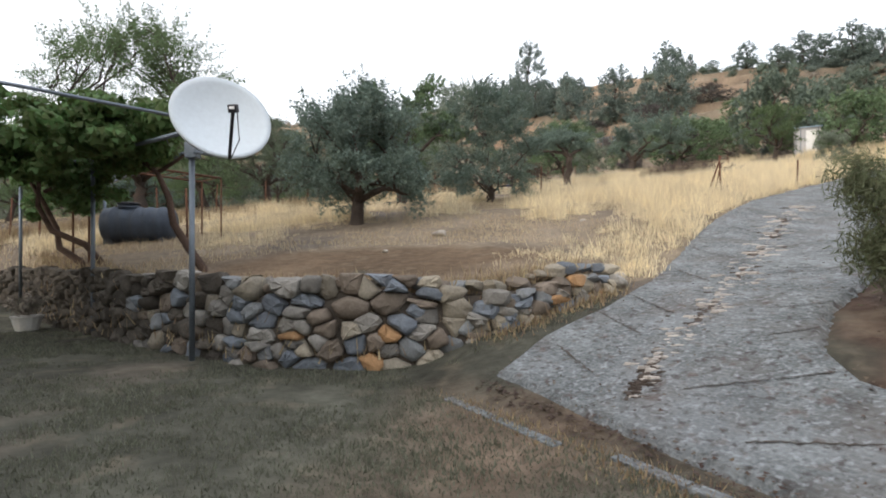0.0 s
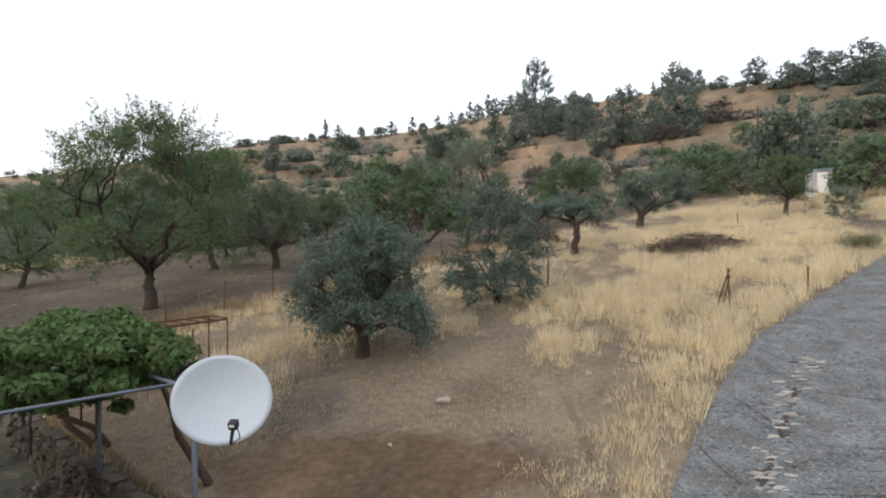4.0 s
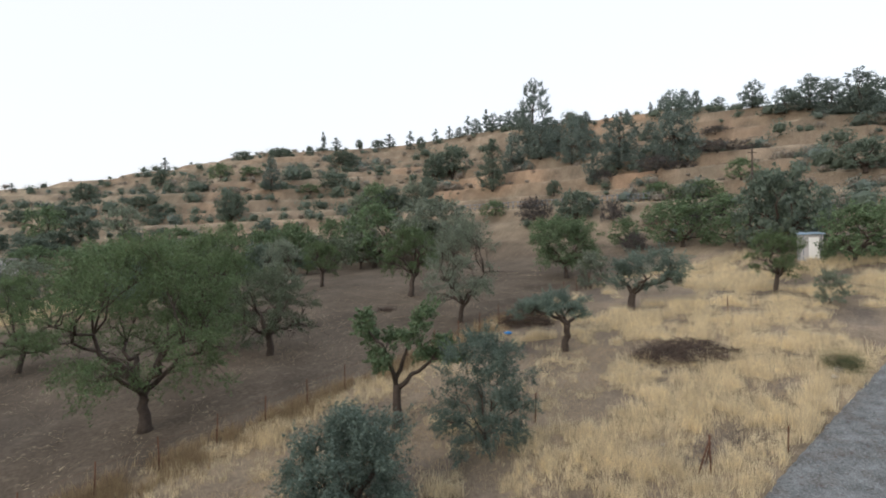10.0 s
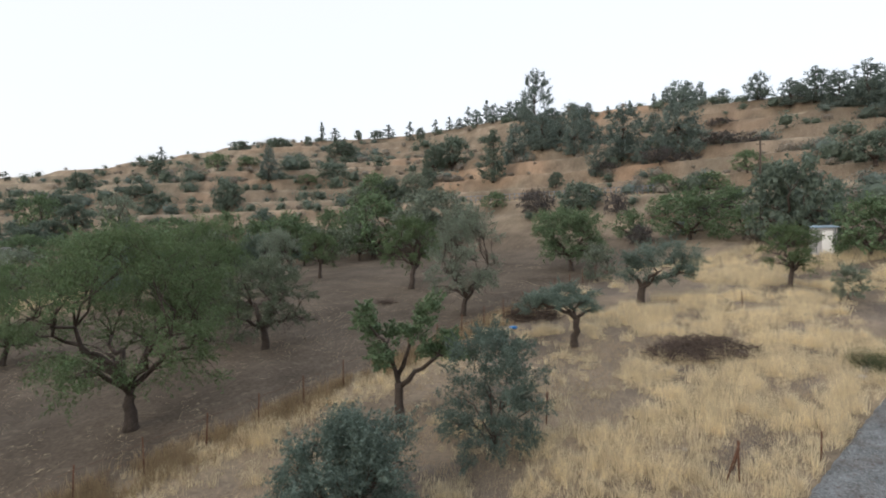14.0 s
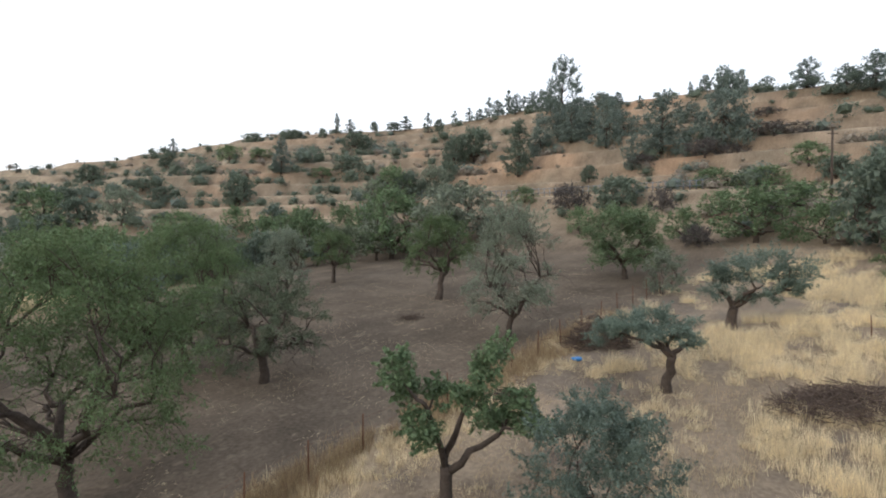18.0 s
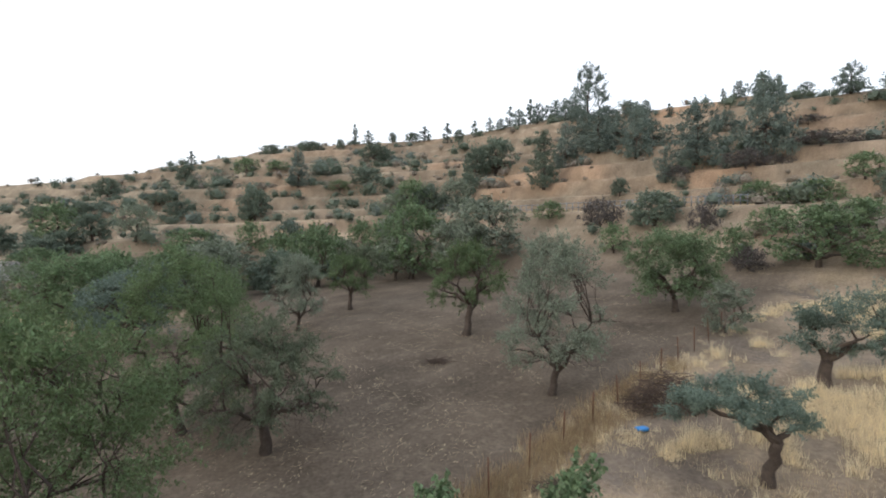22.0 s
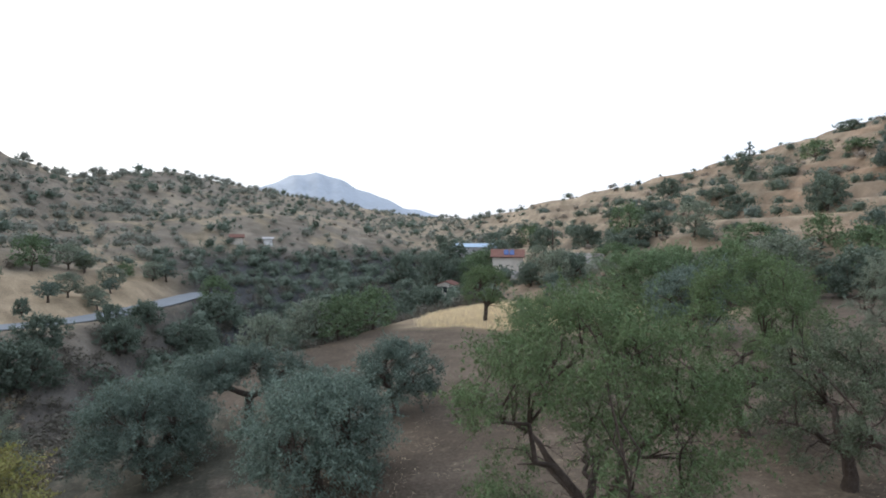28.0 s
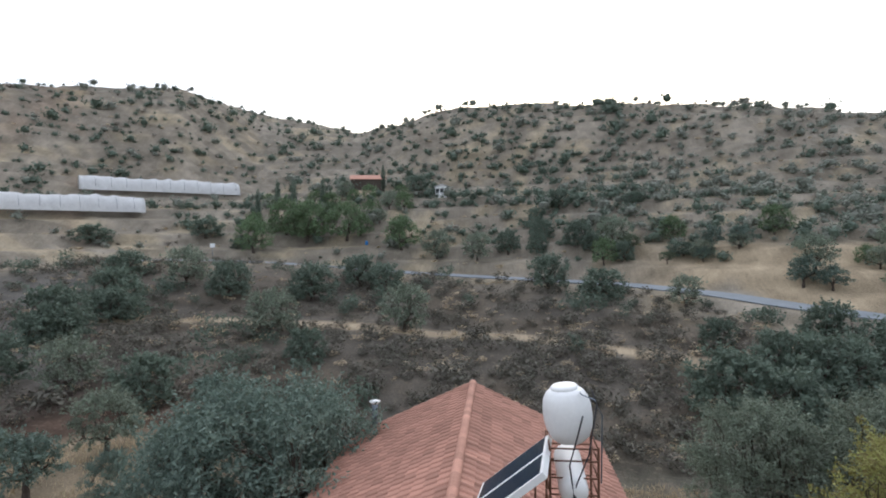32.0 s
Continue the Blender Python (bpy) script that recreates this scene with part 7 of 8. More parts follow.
def build_pergola():
    t = thing("pergola", -5.82, 8.92, 0, "grey steel pipe pergola carrying a grape vine", "pergola")
    off = Vector((-6, 8.5, 0))

    def pipe(name, pts, r, mtl=M_GALV):
        tube(name, [tuple(Vector(p) - off) for p in pts], r, mtl, t, 8)
    for x, y, z in ((-5.75, 8.75, -0.1), (-9.2, 11.6, 0.3), (-8.0, 12.6, 1.0)):
        pipe("post", [(x, y, z), (x, y, 3.0)], 0.035)
    pipe("beam", [(-3.15, 6.7, 3.03), (-4.3, 5.4, 3.05), (-6.6, 2.9, 3.02)], 0.021)
    pipe("beam", [(-3.15, 6.72, 2.9), (-5.75, 8.75, 2.95), (-9.2, 11.6, 2.95)], 0.03)
    pipe("beam", [(-4.2, 8.6, 2.95), (-8.0, 12.6, 2.95)], 0.028)
    pipe("beam", [(-5.75, 8.75, 2.98), (-8.2, 6.0, 2.98)], 0.028)
    for k in range(5):
        u = (k + 0.5) / 5
        pipe("wire", [(-3.15 - 6.05 * u, 6.72 + 4.9 * u, 2.96), (-4.2 - 3.8 * u, 8.6 + 4.0 * u, 2.97)], 0.006)
    # two old vines with twisted stems, leaves over the roof of pipes
    v = thing("grape_vine", -3.82, 8.82, 0.95, "old grape vine with twisted stems and broad green leaves", "vine")
    o2 = Vector((-4.0, 8.4, 0.95))
    stems = [[(-3.7, 8.35, 0.85), (-3.74, 8.3, 1.1), (-4.0, 8.35, 1.45), (-4.2, 8.3, 1.8), (-4.22, 8.2, 2.2), (-4.45, 8.3, 2.6), (-4.9, 8.3, 2.95)],
             [(-6.5, 9.9, 0.8), (-6.75, 9.9, 1.2), (-7.2, 10.0, 1.45), (-7.25, 10.0, 1.8), (-7.5, 10.0, 2.3), (-7.8, 9.9, 2.9)],
             [(-6.5, 9.85, 0.8), (-6.2, 9.7, 1.15), (-6.5, 9.7, 1.5), (-7.05, 9.6, 1.75), (-7.3, 9.6, 2.2), (-7.2, 9.5, 2.9)],
             [(-4.45, 8.3, 2.6), (-4.2, 8.4, 2.8), (-3.9, 8.3, 2.98)], [(-7.5, 10.0, 2.5), (-6.8, 10.3, 2.9), (-6.2, 10.2, 3.02)], [(-4.9, 8.3, 2.95), (-6.4, 8.6, 3.05), (-7.4, 9.4, 3.05)]]
    for s in stems:
        n = len(s)
        r = 0.062 if len(s) > 3 else 0.03
        tube("stem", [tuple(Vector(p) - o2) for p in s], [r * (1.25 - 0.7 * i / (n - 1)) for i in range(n)], M_VINEWOOD, v, 8)
    r = np.random.default_rng(60)
    cents, rads = [], []
    for k in range(150):
        u, w = r.random(), r.random()
        x, y = -3.7 - 5.5 * u, 6.8 + 4.6 * u + (0.9 + 0.9 * u) * w
        if r.random() < 0.45:
            q = r.random()
            x, y = -4.3 - 3.8 * q - 0.8 * w, 6.2 + 2.2 * q * w
            x, y = -4.4 - 3.6 * u, 6.5 + 4.2 * u * w + 0.6
        cents.append((x - o2.x, y - o2.y, 3.0 + r.uniform(-0.18, 0.42) - o2.z))
        rads.append(r.uniform(0.16, 0.42))
    for k in range(40):
        cents.append((r.uniform(-8.4, -4.9) - o2.x, r.uniform(5.8, 8.6) - o2.y, 2.9 + r.uniform(-0.35, 0.3) - o2.z))
        rads.append(r.uniform(0.16, 0.4))
    for k in range(34):
        u = r.random()
        cents.append((-4.6 - 4.6 * u - o2.x, 7.9 + 3.9 * u - o2.y, 2.6 + r.uniform(-0.45, 0.2) - o2.z))
        rads.append(r.uniform(0.12, 0.3))
    lv, lf = leaf_cloud(r, cents, rads, 50000, 0.095, 0.85, 0.25, 0.6, 0.25)
    mesh_object("foliage", lv, lf, M_VINE, v)
    # rusty angle-iron rack over the tank
    f = thing("rusty_frame", -5.1, 13.1, 1.7, "rusty angle-iron rack standing in the straw", "frame")
    fo = Vector((-5.1, 13.1, 1.7))
    near_a, near_b, far_a, far_b = (-5.1, 13.1), (-6.45, 10.4), (-5.85, 13.75), (-7.2, 11.05)
    for x, y in (near_a, near_b, far_a, far_b):
        tube("leg", [(x - fo.x, y - fo.y, zg(x, y) - 1.8), (x - fo.x, y - fo.y, 1.42)], 0.022, M_RUST, f, 4)
    for (x0, y0), (x1, y1) in ((near_a, near_b), (far_a, far_b)):
        tube("rail", [(x0 - fo.x, y0 - fo.y, 1.42), (x1 - fo.x, y1 - fo.y, 1.42)], 0.024, M_RUST, f, 4)
    for k in range(9):
        u = k / 8
        p0, p1 = [Vector((a[0] + (b[0] - a[0]) * u - fo.x, a[1] + (b[1] - a[1]) * u - fo.y, 1.44)) for a, b in ((near_a, near_b), (far_a, far_b))]
        tube("slat", [tuple(p0), tuple(p1)], 0.014, M_RUST, f, 4)


build_pergola()


def lathe_y(name, prof, x, y, z, turn, material, parent, label=""):
    n = 28
    v, f = [], []
    m = Matrix.Translation((x, y, z)) @ Matrix.Rotation(turn, 4, 'Z') @ Matrix.Rotation(radians(90), 4, 'Y')
    for r, h in prof:
        for k in range(n):
            a = 2 * math.pi * k / n
            v.append(tuple(m @ Vector((r * math.cos(a), r * math.sin(a), h))))
    for i in range(len(prof) - 1):
        for k in range(n):
            f.append((i * n + k, i * n + (k + 1) % n, (i + 1) * n + (k + 1) % n, (i + 1) * n + k))
    f += [tuple(reversed(range(n))), tuple(range((len(prof) - 1) * n, len(prof) * n))]
    return mesh_object(name, v, f, material, parent, True, label)


def build_tank():
    x, y = -7.0, 13.05
    z = zg(x, y)
    t = thing("water_tank", x, y, z - 0.02, "dark slate-blue plastic water tank lying in the straw", "water tank")
    prof = [(0.12, -0.80), (0.30, -0.78), (0.38, -0.74), (0.40, -0.66)]
    for k in range(5):
        c = -0.52 + 0.26 * k
        prof += [(0.405, c - 0.05), (0.425, c - 0.03), (0.425, c + 0.03), (0.405, c + 0.05)]
    prof += [(0.40, 0.66), (0.38, 0.74), (0.30, 0.78), (0.12, 0.80)]
    lathe_y("body", prof, 0, 0, 0.42, 0.12, M_TANKBLUE, t)
    lid = tube("neck", [(-0.25, -0.03, 0.78), (-0.25, -0.03, 0.9)], [0.24, 0.22], M_TANKBLUE, t, 20)
    tube("lid", [(-0.25, -0.03, 0.9), (-0.25, -0.03, 0.93), (-0.25, -0.03, 0.95)], [0.25, 0.25, 0.18], M_BLACK, lid, 20)
    for sx in (-0.6, 0.6):
        bm = bmesh.new()
        box_bm(bm, Matrix.Translation((sx, 0.0, 0.03)) @ Matrix.Rotation(0.12, 4, 'Z'), 0.12, 0.6, 0.14, 0.02)
        part("foot", bm, M_TANKBLUE, t)


build_tank()


def build_fence():
    t = thing("wire_fence", 0, 0, 0, "wire fence on thin rusty iron posts along the tilled ground", "fence")
    tagged(t, kind="structure")
    rng = random.Random(5)
    n = 21
    prev = None
    for i in range(n):
        u = i / (n - 1)
        x = FENCE_A[0] + (FENCE_B[0] - FENCE_A[0]) * u
        y = FENCE_A[1] + (FENCE_B[1] - FENCE_A[1]) * u
        z = zg(x, y)
        lx, ly = rng.uniform(-.06, .06), rng.uniform(-.06, .06)
        tube("post", [(x, y, z - 0.2), (x + lx, y + ly, z + 1.2)], 0.024, M_RUST, t, 5)
        if prev:
            for hgt in (0.3, 0.65, 1.05):
                a, b = Vector(prev) + Vector((0, 0, hgt)), Vector((x, y, z + hgt))
                tube("wire", [tuple(a), tuple((a + b) / 2 - Vector((0, 0, 0.05))), tuple(b)], 0.004, M_RUST, t, 4)
        prev = (x, y, z)
    for k, (x, y, hh) in enumerate(((3.7, 19.57, 1.1), (8.25, 15.85, 1.15), (10.95, 16.6, 0.85), (-5.9, 13.1, 1.2), (-10.5, 14.5, 1.2), (16.5, 30.8, 1.0))):
        p = thing("iron_post", x, y, zg(x, y), "rusty iron stake leaning in the straw", "post", "stakes in the field")
        tube("shaft", [(0, 0, -0.15), (0.04 * (-1) ** k, 0.02, hh)], 0.026, M_RUST, p, 5)
        if k == 1:
            tube("brace", [(-0.42, -0.1, 0.05), (0.0, 0.0, hh * 0.97)], 0.024, M_RUST, p, 5)
            tube("brace", [(0.1, 0.6, 0.0), (0.02, 0.05, hh * 0.8)], 0.02, M_RUST, p, 5)


build_fence()


def build_shed():
    x, y = 27.9, 40.9
    z = zg(x, y)
    t = thing("shed", x, y, z, "small pale sheet-metal shed with a blue-white roof", "shed")
    t.rotation_euler = (0, 0, radians(-25))
    bm = bmesh.new()
    box_bm(bm, Matrix.Translation((0, 0, 0.9)), 1.5, 1.3, 2.0, 0.02)
    part("wall", bm, M_PLASTERGREY, t)
    bm = bmesh.new()
    box_bm(bm, Matrix.Translation((0, 0, 1.98)) @ Matrix.Rotation(radians(6), 4, 'X'), 1.75, 1.6, 0.07, 0.01)
    part("roof", bm, M_BLUEROOF, t)
    bm = bmesh.new()
    box_bm(bm, Matrix.Translation((0.15, -0.67, 0.85)), 0.65, 0.05, 1.6, 0.01)
    part("door", bm, M_WHITE, t)
    for x in (-0.5, 0.62):
        bm = bmesh.new()
        box_bm(bm, Matrix.Translation((x, -0.665, 0.9)), 0.04, 0.04, 1.9)
        part("post", bm, M_GALV, t)


build_shed()


def brush_pile(x, y, sx, sy, h, n, seed):
    r = np.random.default_rng(seed)
    v, f = [], []
    for i in range(n):
        a, q = r.uniform(0, 6.283), math.sqrt(r.random())
        px, py = sx * q * math.cos(a), sy * q * math.sin(a)
        pz = h * (1 - q * q) * r.uniform(0.1, 1.0)
        d = r.normal(size=3) * np.array([1, 1, 0.35])
        d = d / np.linalg.norm(d) * r.uniform(0.25, 0.6)
        p = np.array([px, py, pz])
        vv, ff = tube_data([tuple(p - d), tuple(p + r.normal(size=3) * 0.05), tuple(p + d)], [0.012, 0.011, 0.005], 4)
        o = len(v)
        v += vv
        f += [tuple(k + o for k in g) for g in ff]
    ob = mesh_object("brushwood", v, f, M_BRUSH)
    ob.location = (x, y, zg(x, y))
    return tagged(ob, "low pile of cut dry branches on the straw", "brushwood", "brush piles")


brush_pile(11.6, 24.9, 2.5, 1.4, 0.8, 1100, 1)
brush_pile(5.2, 31.9, 1.5, 0.9, 1.6, 700, 2)
brush_pile(-3.9, 38.5, 0.7, 0.4, 0.25, 60, 3)
brush_pile(0.6, 27.0, 0.9, 0.4, 0.3, 120, 4)

bm = bmesh.new()
bmesh.ops.create_icosphere(bm, subdivisions=2, radius=0.22)
for vv in bm.verts:
    vv.co *= random.uniform(0.75, 1.2)
    vv.co.z *= 0.4
bag = part("plastic_sack", bm, M_BLUETARP, None, shade=True)
bag.location = (3.85, 30.2, zg(3.85, 30.2) + 0.1)
tagged(bag, "crumpled blue plastic sack by the fence", "sack")

rng_r = random.Random(21)
for x, y, s in ((0.1, 11.0, 0.17), (2.75, 8.2, 0.13), (16.5, 22.0, 0.3), (15.8, 21.4, 0.22), (3.2, 11.9, 0.08), (7.5, 17.5, 0.1), (13.0, 24.4, 0.3), (12.2, 19.0, 0.12), (-0.8, 9.5, 0.07)):
    ob = rock_mesh("field_rock", rng_r, s, s * 0.8, s * 0.6, M_ROCK)
    ob.location = (x, y, zg(x, y) + s * 0.25)
    tagged(ob, "pale weathered rock lying in the dry grass", "rock", "loose rocks")


def build_shrubs():
    r = np.random.default_rng(70)
    for x, y, h, w, n, label in ((4.34, 4.80, 1.65, 1.6, 60000, "needle-leaved evergreen shrub beside the driveway"), (16.2, 15.8, 1.6, 2.4, 6000, "low green shrub at the driveway's edge"), (18.6, 17.6, 1.5, 2.4, 6000, "low green shrub at the driveway's edge"), (16.7, 22.1, 0.8, 2.2, 9000, "low green weeds on the driveway's verge")):
        z = zg(x, y)
        t = thing("evergreen_shrub", x, y, z, label, "shrub", "shrubs along the driveway")
        v, f = [], []
        cents, rads = [], []
        for i in range(16):
            a = i * 2.4
            q = w * 0.5 * r.uniform(0.1, 0.75)
            top = (q * math.cos(a), q * math.sin(a), h * r.uniform(0.35, 0.85))
            vv, ff = tube_data([(0.1 * math.cos(a), 0.1 * math.sin(a), -0.05), (top[0] * .6, top[1] * .6, top[2] * .5), top], [0.03, 0.02, 0.006], 5)
            o = len(v)
            v += vv
            f += [tuple(k + o for k in g) for g in ff]
            cents.append(top)
            rads.append(w * 0.2 * r.uniform(0.7, 1.2))
            cents.append((top[0] * .8, top[1] * .8, top[2] * 0.5))
            rads.append(w * 0.2)
        mesh_object("stems", v, f, M_BARK, t)
        lv, lf = leaf_cloud(r, cents, rads, n, 0.075, 0.13, -0.6, 1.15, 0.2)
        lv[:, 2] = np.maximum(lv[:, 2], 0.02)
        mesh_object("foliage", lv, lf, M_ROSEMARY, t)


build_shrubs()


def build_pots():
    x, y = -7.12, 9.77
    t = thing("planter", x, y, zg(x, y), "cracked pale planter with a dry plant by the wall", "planter")
    v, f = tube_data([(0, 0, 0), (0, 0, 0.22), (0, 0, 0.25)], [0.17, 0.23, 0.25], 14)
    mesh_object("pot", v, f, M_CREAM, t)
    r = np.random.default_rng(5)
    lv, lf = leaf_cloud(r, [(0, 0, .4), (.1, .05, .5), (-.12, 0, .45)], [.22, .2, .2], 420, .12, .25, -.2, 1, .1)
    mesh_object("foliage", lv, lf, M_SCRUB, t)


build_pots()


# ---- buildings across the valley ----
def gable_house(name, az, r, turn, w, d, h, rise, wall_mat, roof_mat, label, dz=0.0, windows=True):
    x, y = polar(az, r)
    t = thing(name, x, y, zg(x, y) + dz, label, "house", "far houses")
    t.rotation_euler = (0, 0, radians(turn))
    bm = bmesh.new()
    prof = [(-w / 2, -1.5), (w / 2, -1.5), (w / 2, h), (0, h + rise), (-w / 2, h)]
    rings = [[bm.verts.new((a, yy, z)) for a, z in prof] for yy in (-d / 2, d / 2)]
    for i in range(5):
        bm.faces.new((rings[0][i], rings[0][(i + 1) % 5], rings[1][(i + 1) % 5], rings[1][i]))
    bm.faces.new(list(reversed(rings[0])))
    bm.faces.new(rings[1])
    bmesh.ops.recalc_face_normals(bm, faces=bm.faces)
    part("wall", bm, wall_mat, t)
    for s in (-1, 1):
        bm = bmesh.new()
        L = math.hypot(w / 2 + 0.4, rise * (w / 2 + 0.4) / (w / 2))
        ang = math.atan2(rise, w / 2)
        m = Matrix.Translation((s * (w / 4 + 0.2), 0, h + rise / 2 - 0.02 + 0.1 - 0.2 * rise / w)) @ Matrix.Rotation(s * ang, 4, 'Y')
        box_bm(bm, m, L, d + 0.8, 0.14, 0.02)
        part("roof", bm, roof_mat, t)
    if windows:
        for i in range(3):
            for yy in (-d / 2 - 0.02, d / 2 + 0.02):
                bm = bmesh.new()
                box_bm(bm, Matrix.Translation((-w / 3 + i * w / 3, yy, h * 0.55)), 0.9, 0.06, 1.1, 0.01)
                part("window", bm, M_DARKGLASS, t)
    return t


hA = gable_house("house", 52.2, 108, -38, 6, 6, 2.4, 1.3, M_PLASTER, M_OLDTILE, "far tiled house with blue solar panels on its roof", 0.7)
for k in (0, 1):
    bm = bmesh.new()
    box_bm(bm, Matrix.Translation((1.7, -0.3 + 1.1 * k, 3.3)) @ Matrix.Rotation(radians(90), 4, 'Z') @ Matrix.Rotation(radians(28), 4, 'X'), 0.95, 2.0, 0.08, 0.01)
    part("solar_panel", bm, M_PANELBLUE, hA, "blue solar panel")
gable_house("cottage", 58.6, 104, 40, 3.4, 3.2, 2.0, 0.6, M_PLASTER, M_OLDTILE, "small far cottage with a red tiled roof", 1.0)
gable_house("blue_barn", 55.4, 152, -34, 7.5, 13, 1.3, 0.9, M_PLASTERGREY, M_BLUEROOF, "far barn with a pale blue sheet roof", 0.9)
gable_house("house", 154.2, 150, 64, 8, 9, 1.9, 1.4, M_BARK, M_TILE, "house with an orange tiled roof among trees across the valley", 0.5)
gable_house("cottage", 146.3, 146, 140, 3.5, 3.0, 2.2, 0.6, M_WHITE, M_PLASTERGREY, "small white hut on the far hillside", 0.5)
gable_house("cottage", 80.3, 144, -10, 2.4, 3, 1.0, 0.6, M_PLASTER, M_OLDTILE, "far cottage with a red roof under the ridge", 0.5)
gable_house("cottage", 77.3, 147, -14, 1.6, 2.2, 1.0, 0.3, M_WHITE, M_PLASTERGREY, "far white building beside the valley road", 0.5)


def yard_wall(az0, r0, az1, r1, h, label):
    (x0, y0), (x1, y1) = polar(az0, r0), polar(az1, r1)
    bm = bmesh.new()
    z = (zg(x0, y0) + zg(x1, y1)) / 2
    box_bm(bm, Matrix.Translation(((x0 + x1) / 2, (y0 + y1) / 2, z + h / 2 - 1)) @ Matrix.Rotation(math.atan2(y1 - y0, x1 - x0), 4, 'Z'), math.hypot(x1 - x0, y1 - y0), 0.35, h + 2, 0.03)
    tagged(part("retaining_wall", bm, M_PLASTERGREY, None), label, "wall", "far retaining walls", kind="structure")


yard_wall(53.2, 103, 49.5, 100, 1.3, "pale grey retaining wall below the far house")
yard_wall(46.8, 97, 42.4, 92, 2.8, "tall pale grey retaining wall across the valley")


def greenhouse(az0, r0, az1, r1, w, h, label):
    (x0, y0), (x1, y1) = polar(az0, r0), polar(az1, r1)
    L = math.hypot(x1 - x0, y1 - y0)
    zz = max(zg(x0, y0), zg(x1, y1), zg((x0 + x1) / 2, (y0 + y1) / 2))
    t = thing("polytunnel", (x0 + x1) / 2, (y0 + y1) / 2, zz, label, "polytunnel", "polytunnels")
    t.rotation_euler = (0, 0, math.atan2(y1 - y0, x1 - x0))
    v, f = [], []
    ns, na = int(L / 1.1), 12
    r = random.Random(int(az0))
    for i in range(ns + 1):
        s = -L / 2 + L * i / ns
        sag = 1.0 - 0.10 * (i % 3 == 1) - 0.06 * (i % 3 == 2) + r.uniform(-.06, .05) + 0.05 * math.sin(i * 0.37)
        for k in range(na + 1):
            a = math.pi * k / na
            c = math.cos(a)
            v.append((s, -w / 2 * math.copysign(abs(c) ** 0.85, c) * (0.97 + 0.03 * sag), -0.9 + (h * sag + 0.9) * math.sin(a) ** 0.7))
    m = na + 1
    f = [(i * m + k, i * m + k + 1, (i + 1) * m + k + 1, (i + 1) * m + k) for i in range(ns) for k in range(na)]
    f += [tuple(range(m)), tuple(reversed(range(ns * m, ns * m + m)))]
    mesh_object("cover", v, f, M_POLY, t, True)
    for i in range(0, ns + 1, 3):
        s = -L / 2 + L * i / ns
        tube("hoop", [(s, -w / 2 * math.copysign(abs(math.cos(math.pi * k / 8)) ** 0.85, math.cos(math.pi * k / 8)) * 1.0, h * 0.99 * math.sin(math.pi * k / 8) ** 0.7) for k in range(9)], 0.03, M_GALV, t, 5)


greenhouse(*TUNNELS[0], 6, 2.9, "long white polythene greenhouse on a terrace")
greenhouse(*TUNNELS[1], 6, 2.9, "long white polythene greenhouse on the upper terrace")

# earth track cut into the northern hill, with its post-and-rail guard fence
M_TRACK = mat("track_earth", (0.36, 0.30, 0.22), 0.95, vary=0.25, scale=0.5, fine=6, bump=0.6)
ribbon("hill_track", TX, TY, TZ + 0.02, 1.7, M_TRACK, "pale earth track cut into the northern hillside", "track")


def build_guard_fence():
    t = thing("guard_fence", 0, 0, 0, "grey metal post-and-rail fence along the hill track", "fence")
    tagged(t, kind="structure")
    prev = None
    for i in range(2, 56):
        a = Vector((HUB[0] - TX[i], HUB[1] - TY[i], 0)).normalized() * 1.9
        p = Vector((TX[i] + a.x, TY[i] + a.y, TZ[i] - 0.1))
        tube("post", [tuple(p), tuple(p + Vector((0, 0, 1.2)))], 0.06, M_GALV, t, 5)
        if prev is not None:
            for h in (0.5, 1.1):
                tube("rail", [tuple(prev + Vector((0, 0, h))), tuple(p + Vector((0, 0, h)))], 0.04, M_GALV, t, 4)
        prev = p


build_guard_fence()

# utility poles
for az, r, h in ((-36.5, 62, 7.0), (47.5, 108, 6.0)):
    x, y = polar(az, r)
    p = thing("utility_pole", x, y, zg(x, y), "weathered wooden utility pole on the slope", "pole", "utility poles")
    tube("shaft", [(0, 0, -0.3), (0, 0, h)], [0.14, 0.09], M_BARK, p, 8)
    tube("crossarm", [(-0.5, 0, h - 0.4), (0.5, 0, h - 0.4)], 0.05, M_BARK, p, 5)

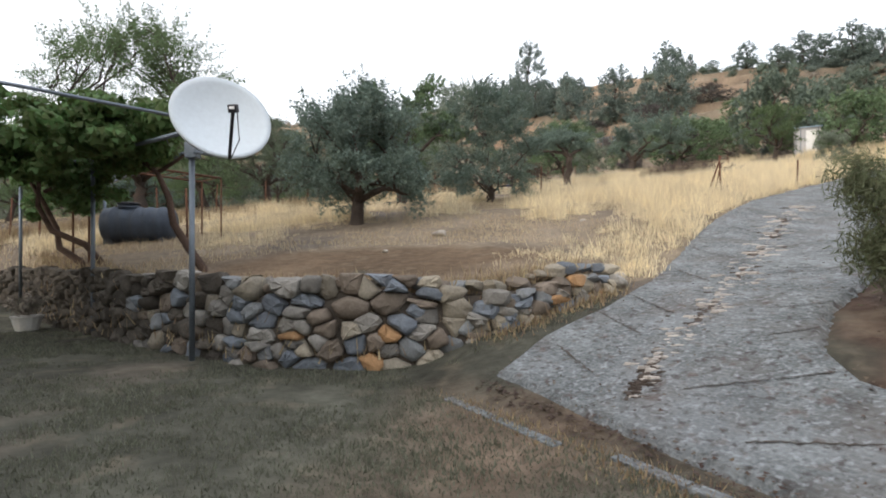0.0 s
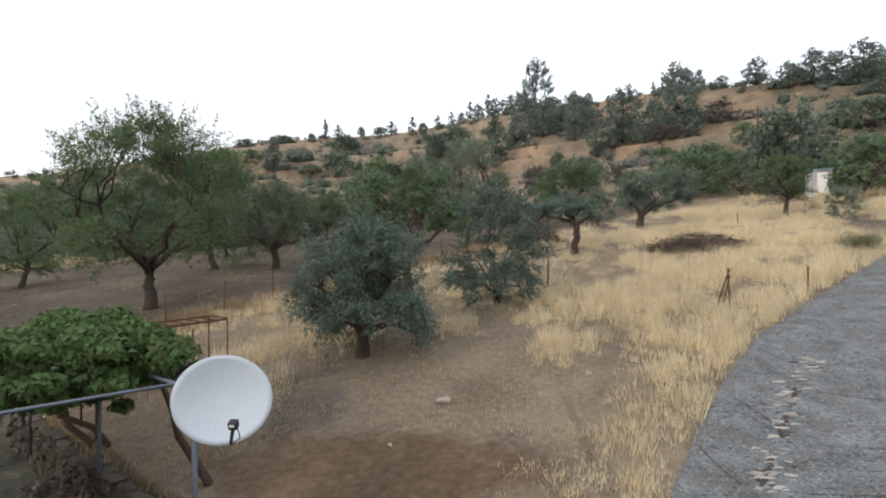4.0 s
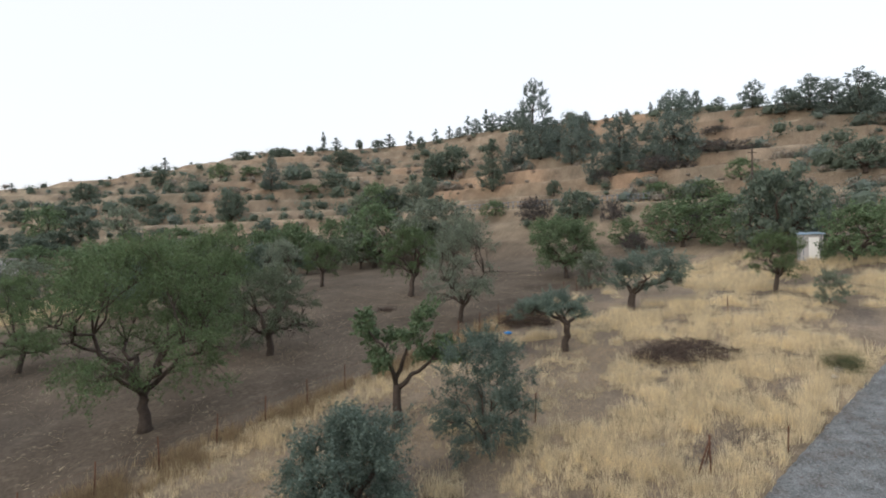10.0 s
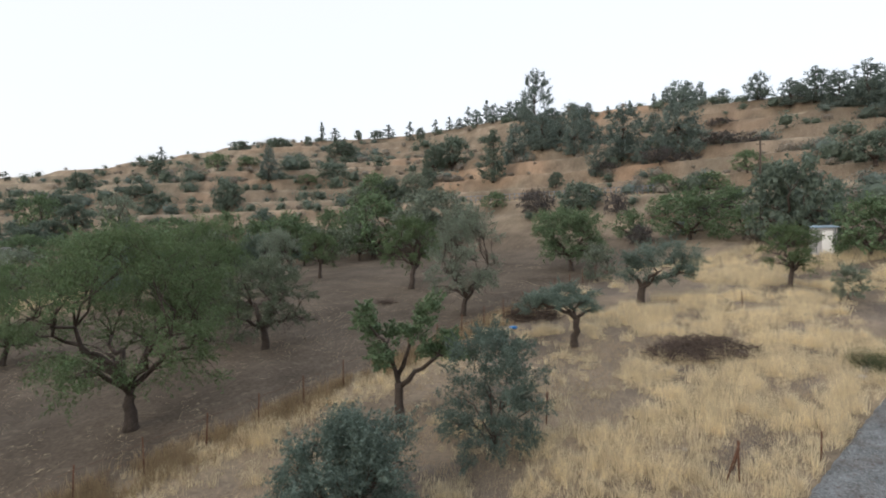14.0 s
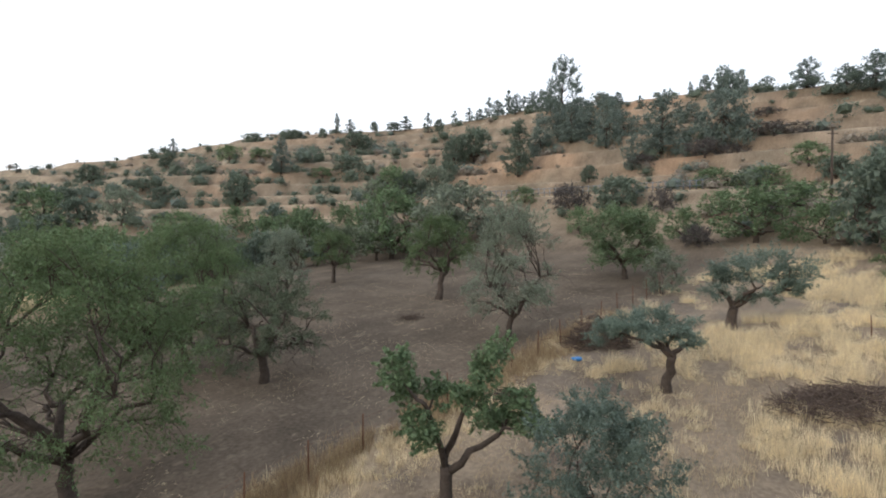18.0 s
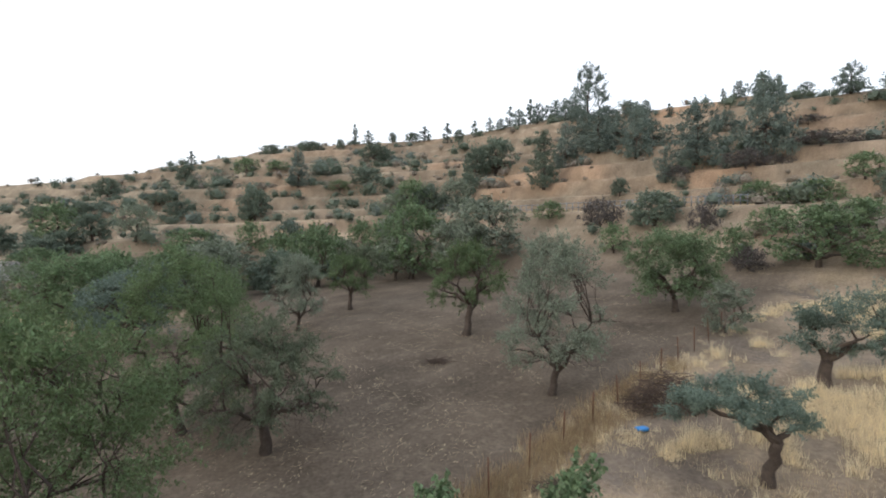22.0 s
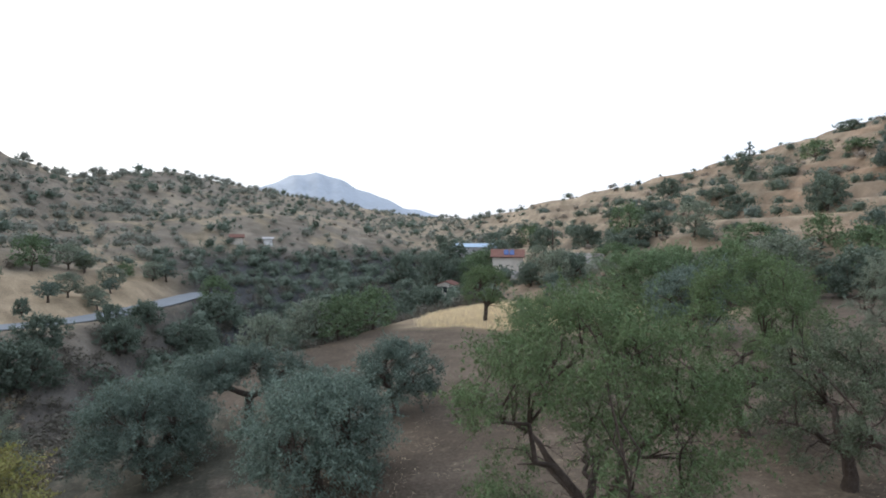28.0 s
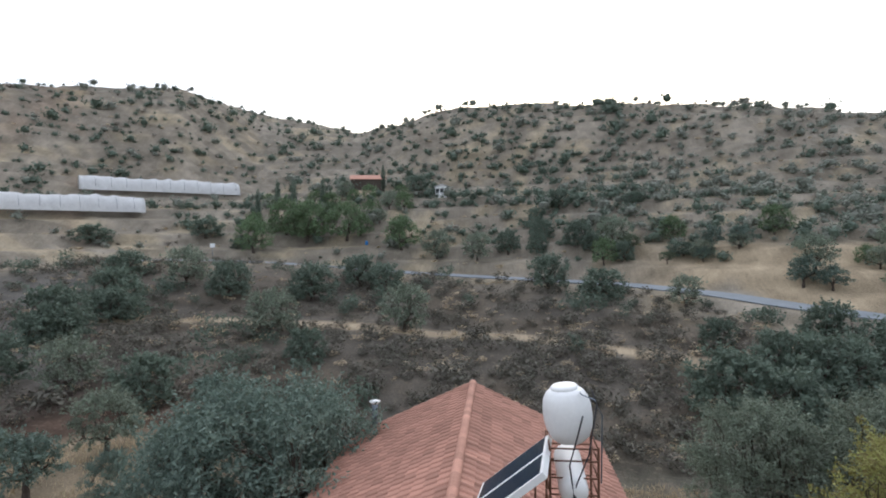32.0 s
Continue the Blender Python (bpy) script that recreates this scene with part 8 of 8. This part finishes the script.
# odds and ends across the valley and by the house
def small_box(name, x, y, z, sx, sy, sz, material, label, category, turn=0.0):
    bm = bmesh.new()
    box_bm(bm, Matrix.Rotation(turn, 4, 'Z'), sx, sy, sz, min(sx, sy, sz) * 0.12)
    ob = part(name, bm, material, None)
    ob.location = (x, y, z)
    return tagged(ob, label, category)


x, y = polar(169.6, 115)
sign = thing("road_sign", x, y, zg(x, y), "white square sign on a post beside the lane", "sign")
tube("post", [(0, 0, -0.2), (0, 0, 2.0)], 0.05, M_GALV, sign, 6)
bm = bmesh.new()
box_bm(bm, Matrix.Translation((0, 0.06, 2.0)), 0.9, 0.05, 0.8, 0.01)
part("board", bm, M_WHITE, sign)
x, y = polar(154.4, 118)
v, f = tube_data([(0, 0, 0), (0, 0, 0.05), (0, 0, 0.9), (0, 0, 0.95)], [0.28, 0.32, 0.32, 0.28], 14)
barrel = mesh_object("barrel", v, f, M_BLUETARP, None, True)
barrel.location = (x, y, zg(x, y) - 0.05)
tagged(barrel, "blue plastic barrel on the far slope", "barrel")
hx, hy = -25.5, -1.2
rail = thing("wooden_railing", hx, hy, zg(hx, hy), "weathered broken wooden railing beside the house", "railing")
for k, (dx, dy, hh) in enumerate(((0, 0, 1.5), (0.35, 1.0, 1.1), (-0.2, -1.1, 1.3))):
    tube("post", [(dx, dy, -0.3), (dx + 0.05, dy, hh)], [0.07, 0.055], M_BARK, rail, 7)
tube("rail", [(-0.5, -1.3, 1.05), (0.5, 1.25, 0.95)], 0.04, M_BARK, rail, 6)
tube("rail", [(-0.8, 0.2, 1.25), (0.6, -0.1, 1.4)], 0.04, M_BARK, rail, 6)
tube("rail", [(-0.4, -1.2, 0.5), (0.4, 1.1, 0.45)], 0.035, M_BARK, rail, 6)
small_box("plastic_crate", hx + 1.0, hy + 0.6, zg(hx + 1.0, hy + 0.6) + 0.18, 0.5, 0.4, 0.4, M_WHITE, "white plastic crate on the ground by the railing", "crate", 0.4)

for root in TREES.values():
    for ob in [root, *root.children_recursive]:
        bpy.data.objects.remove(ob)
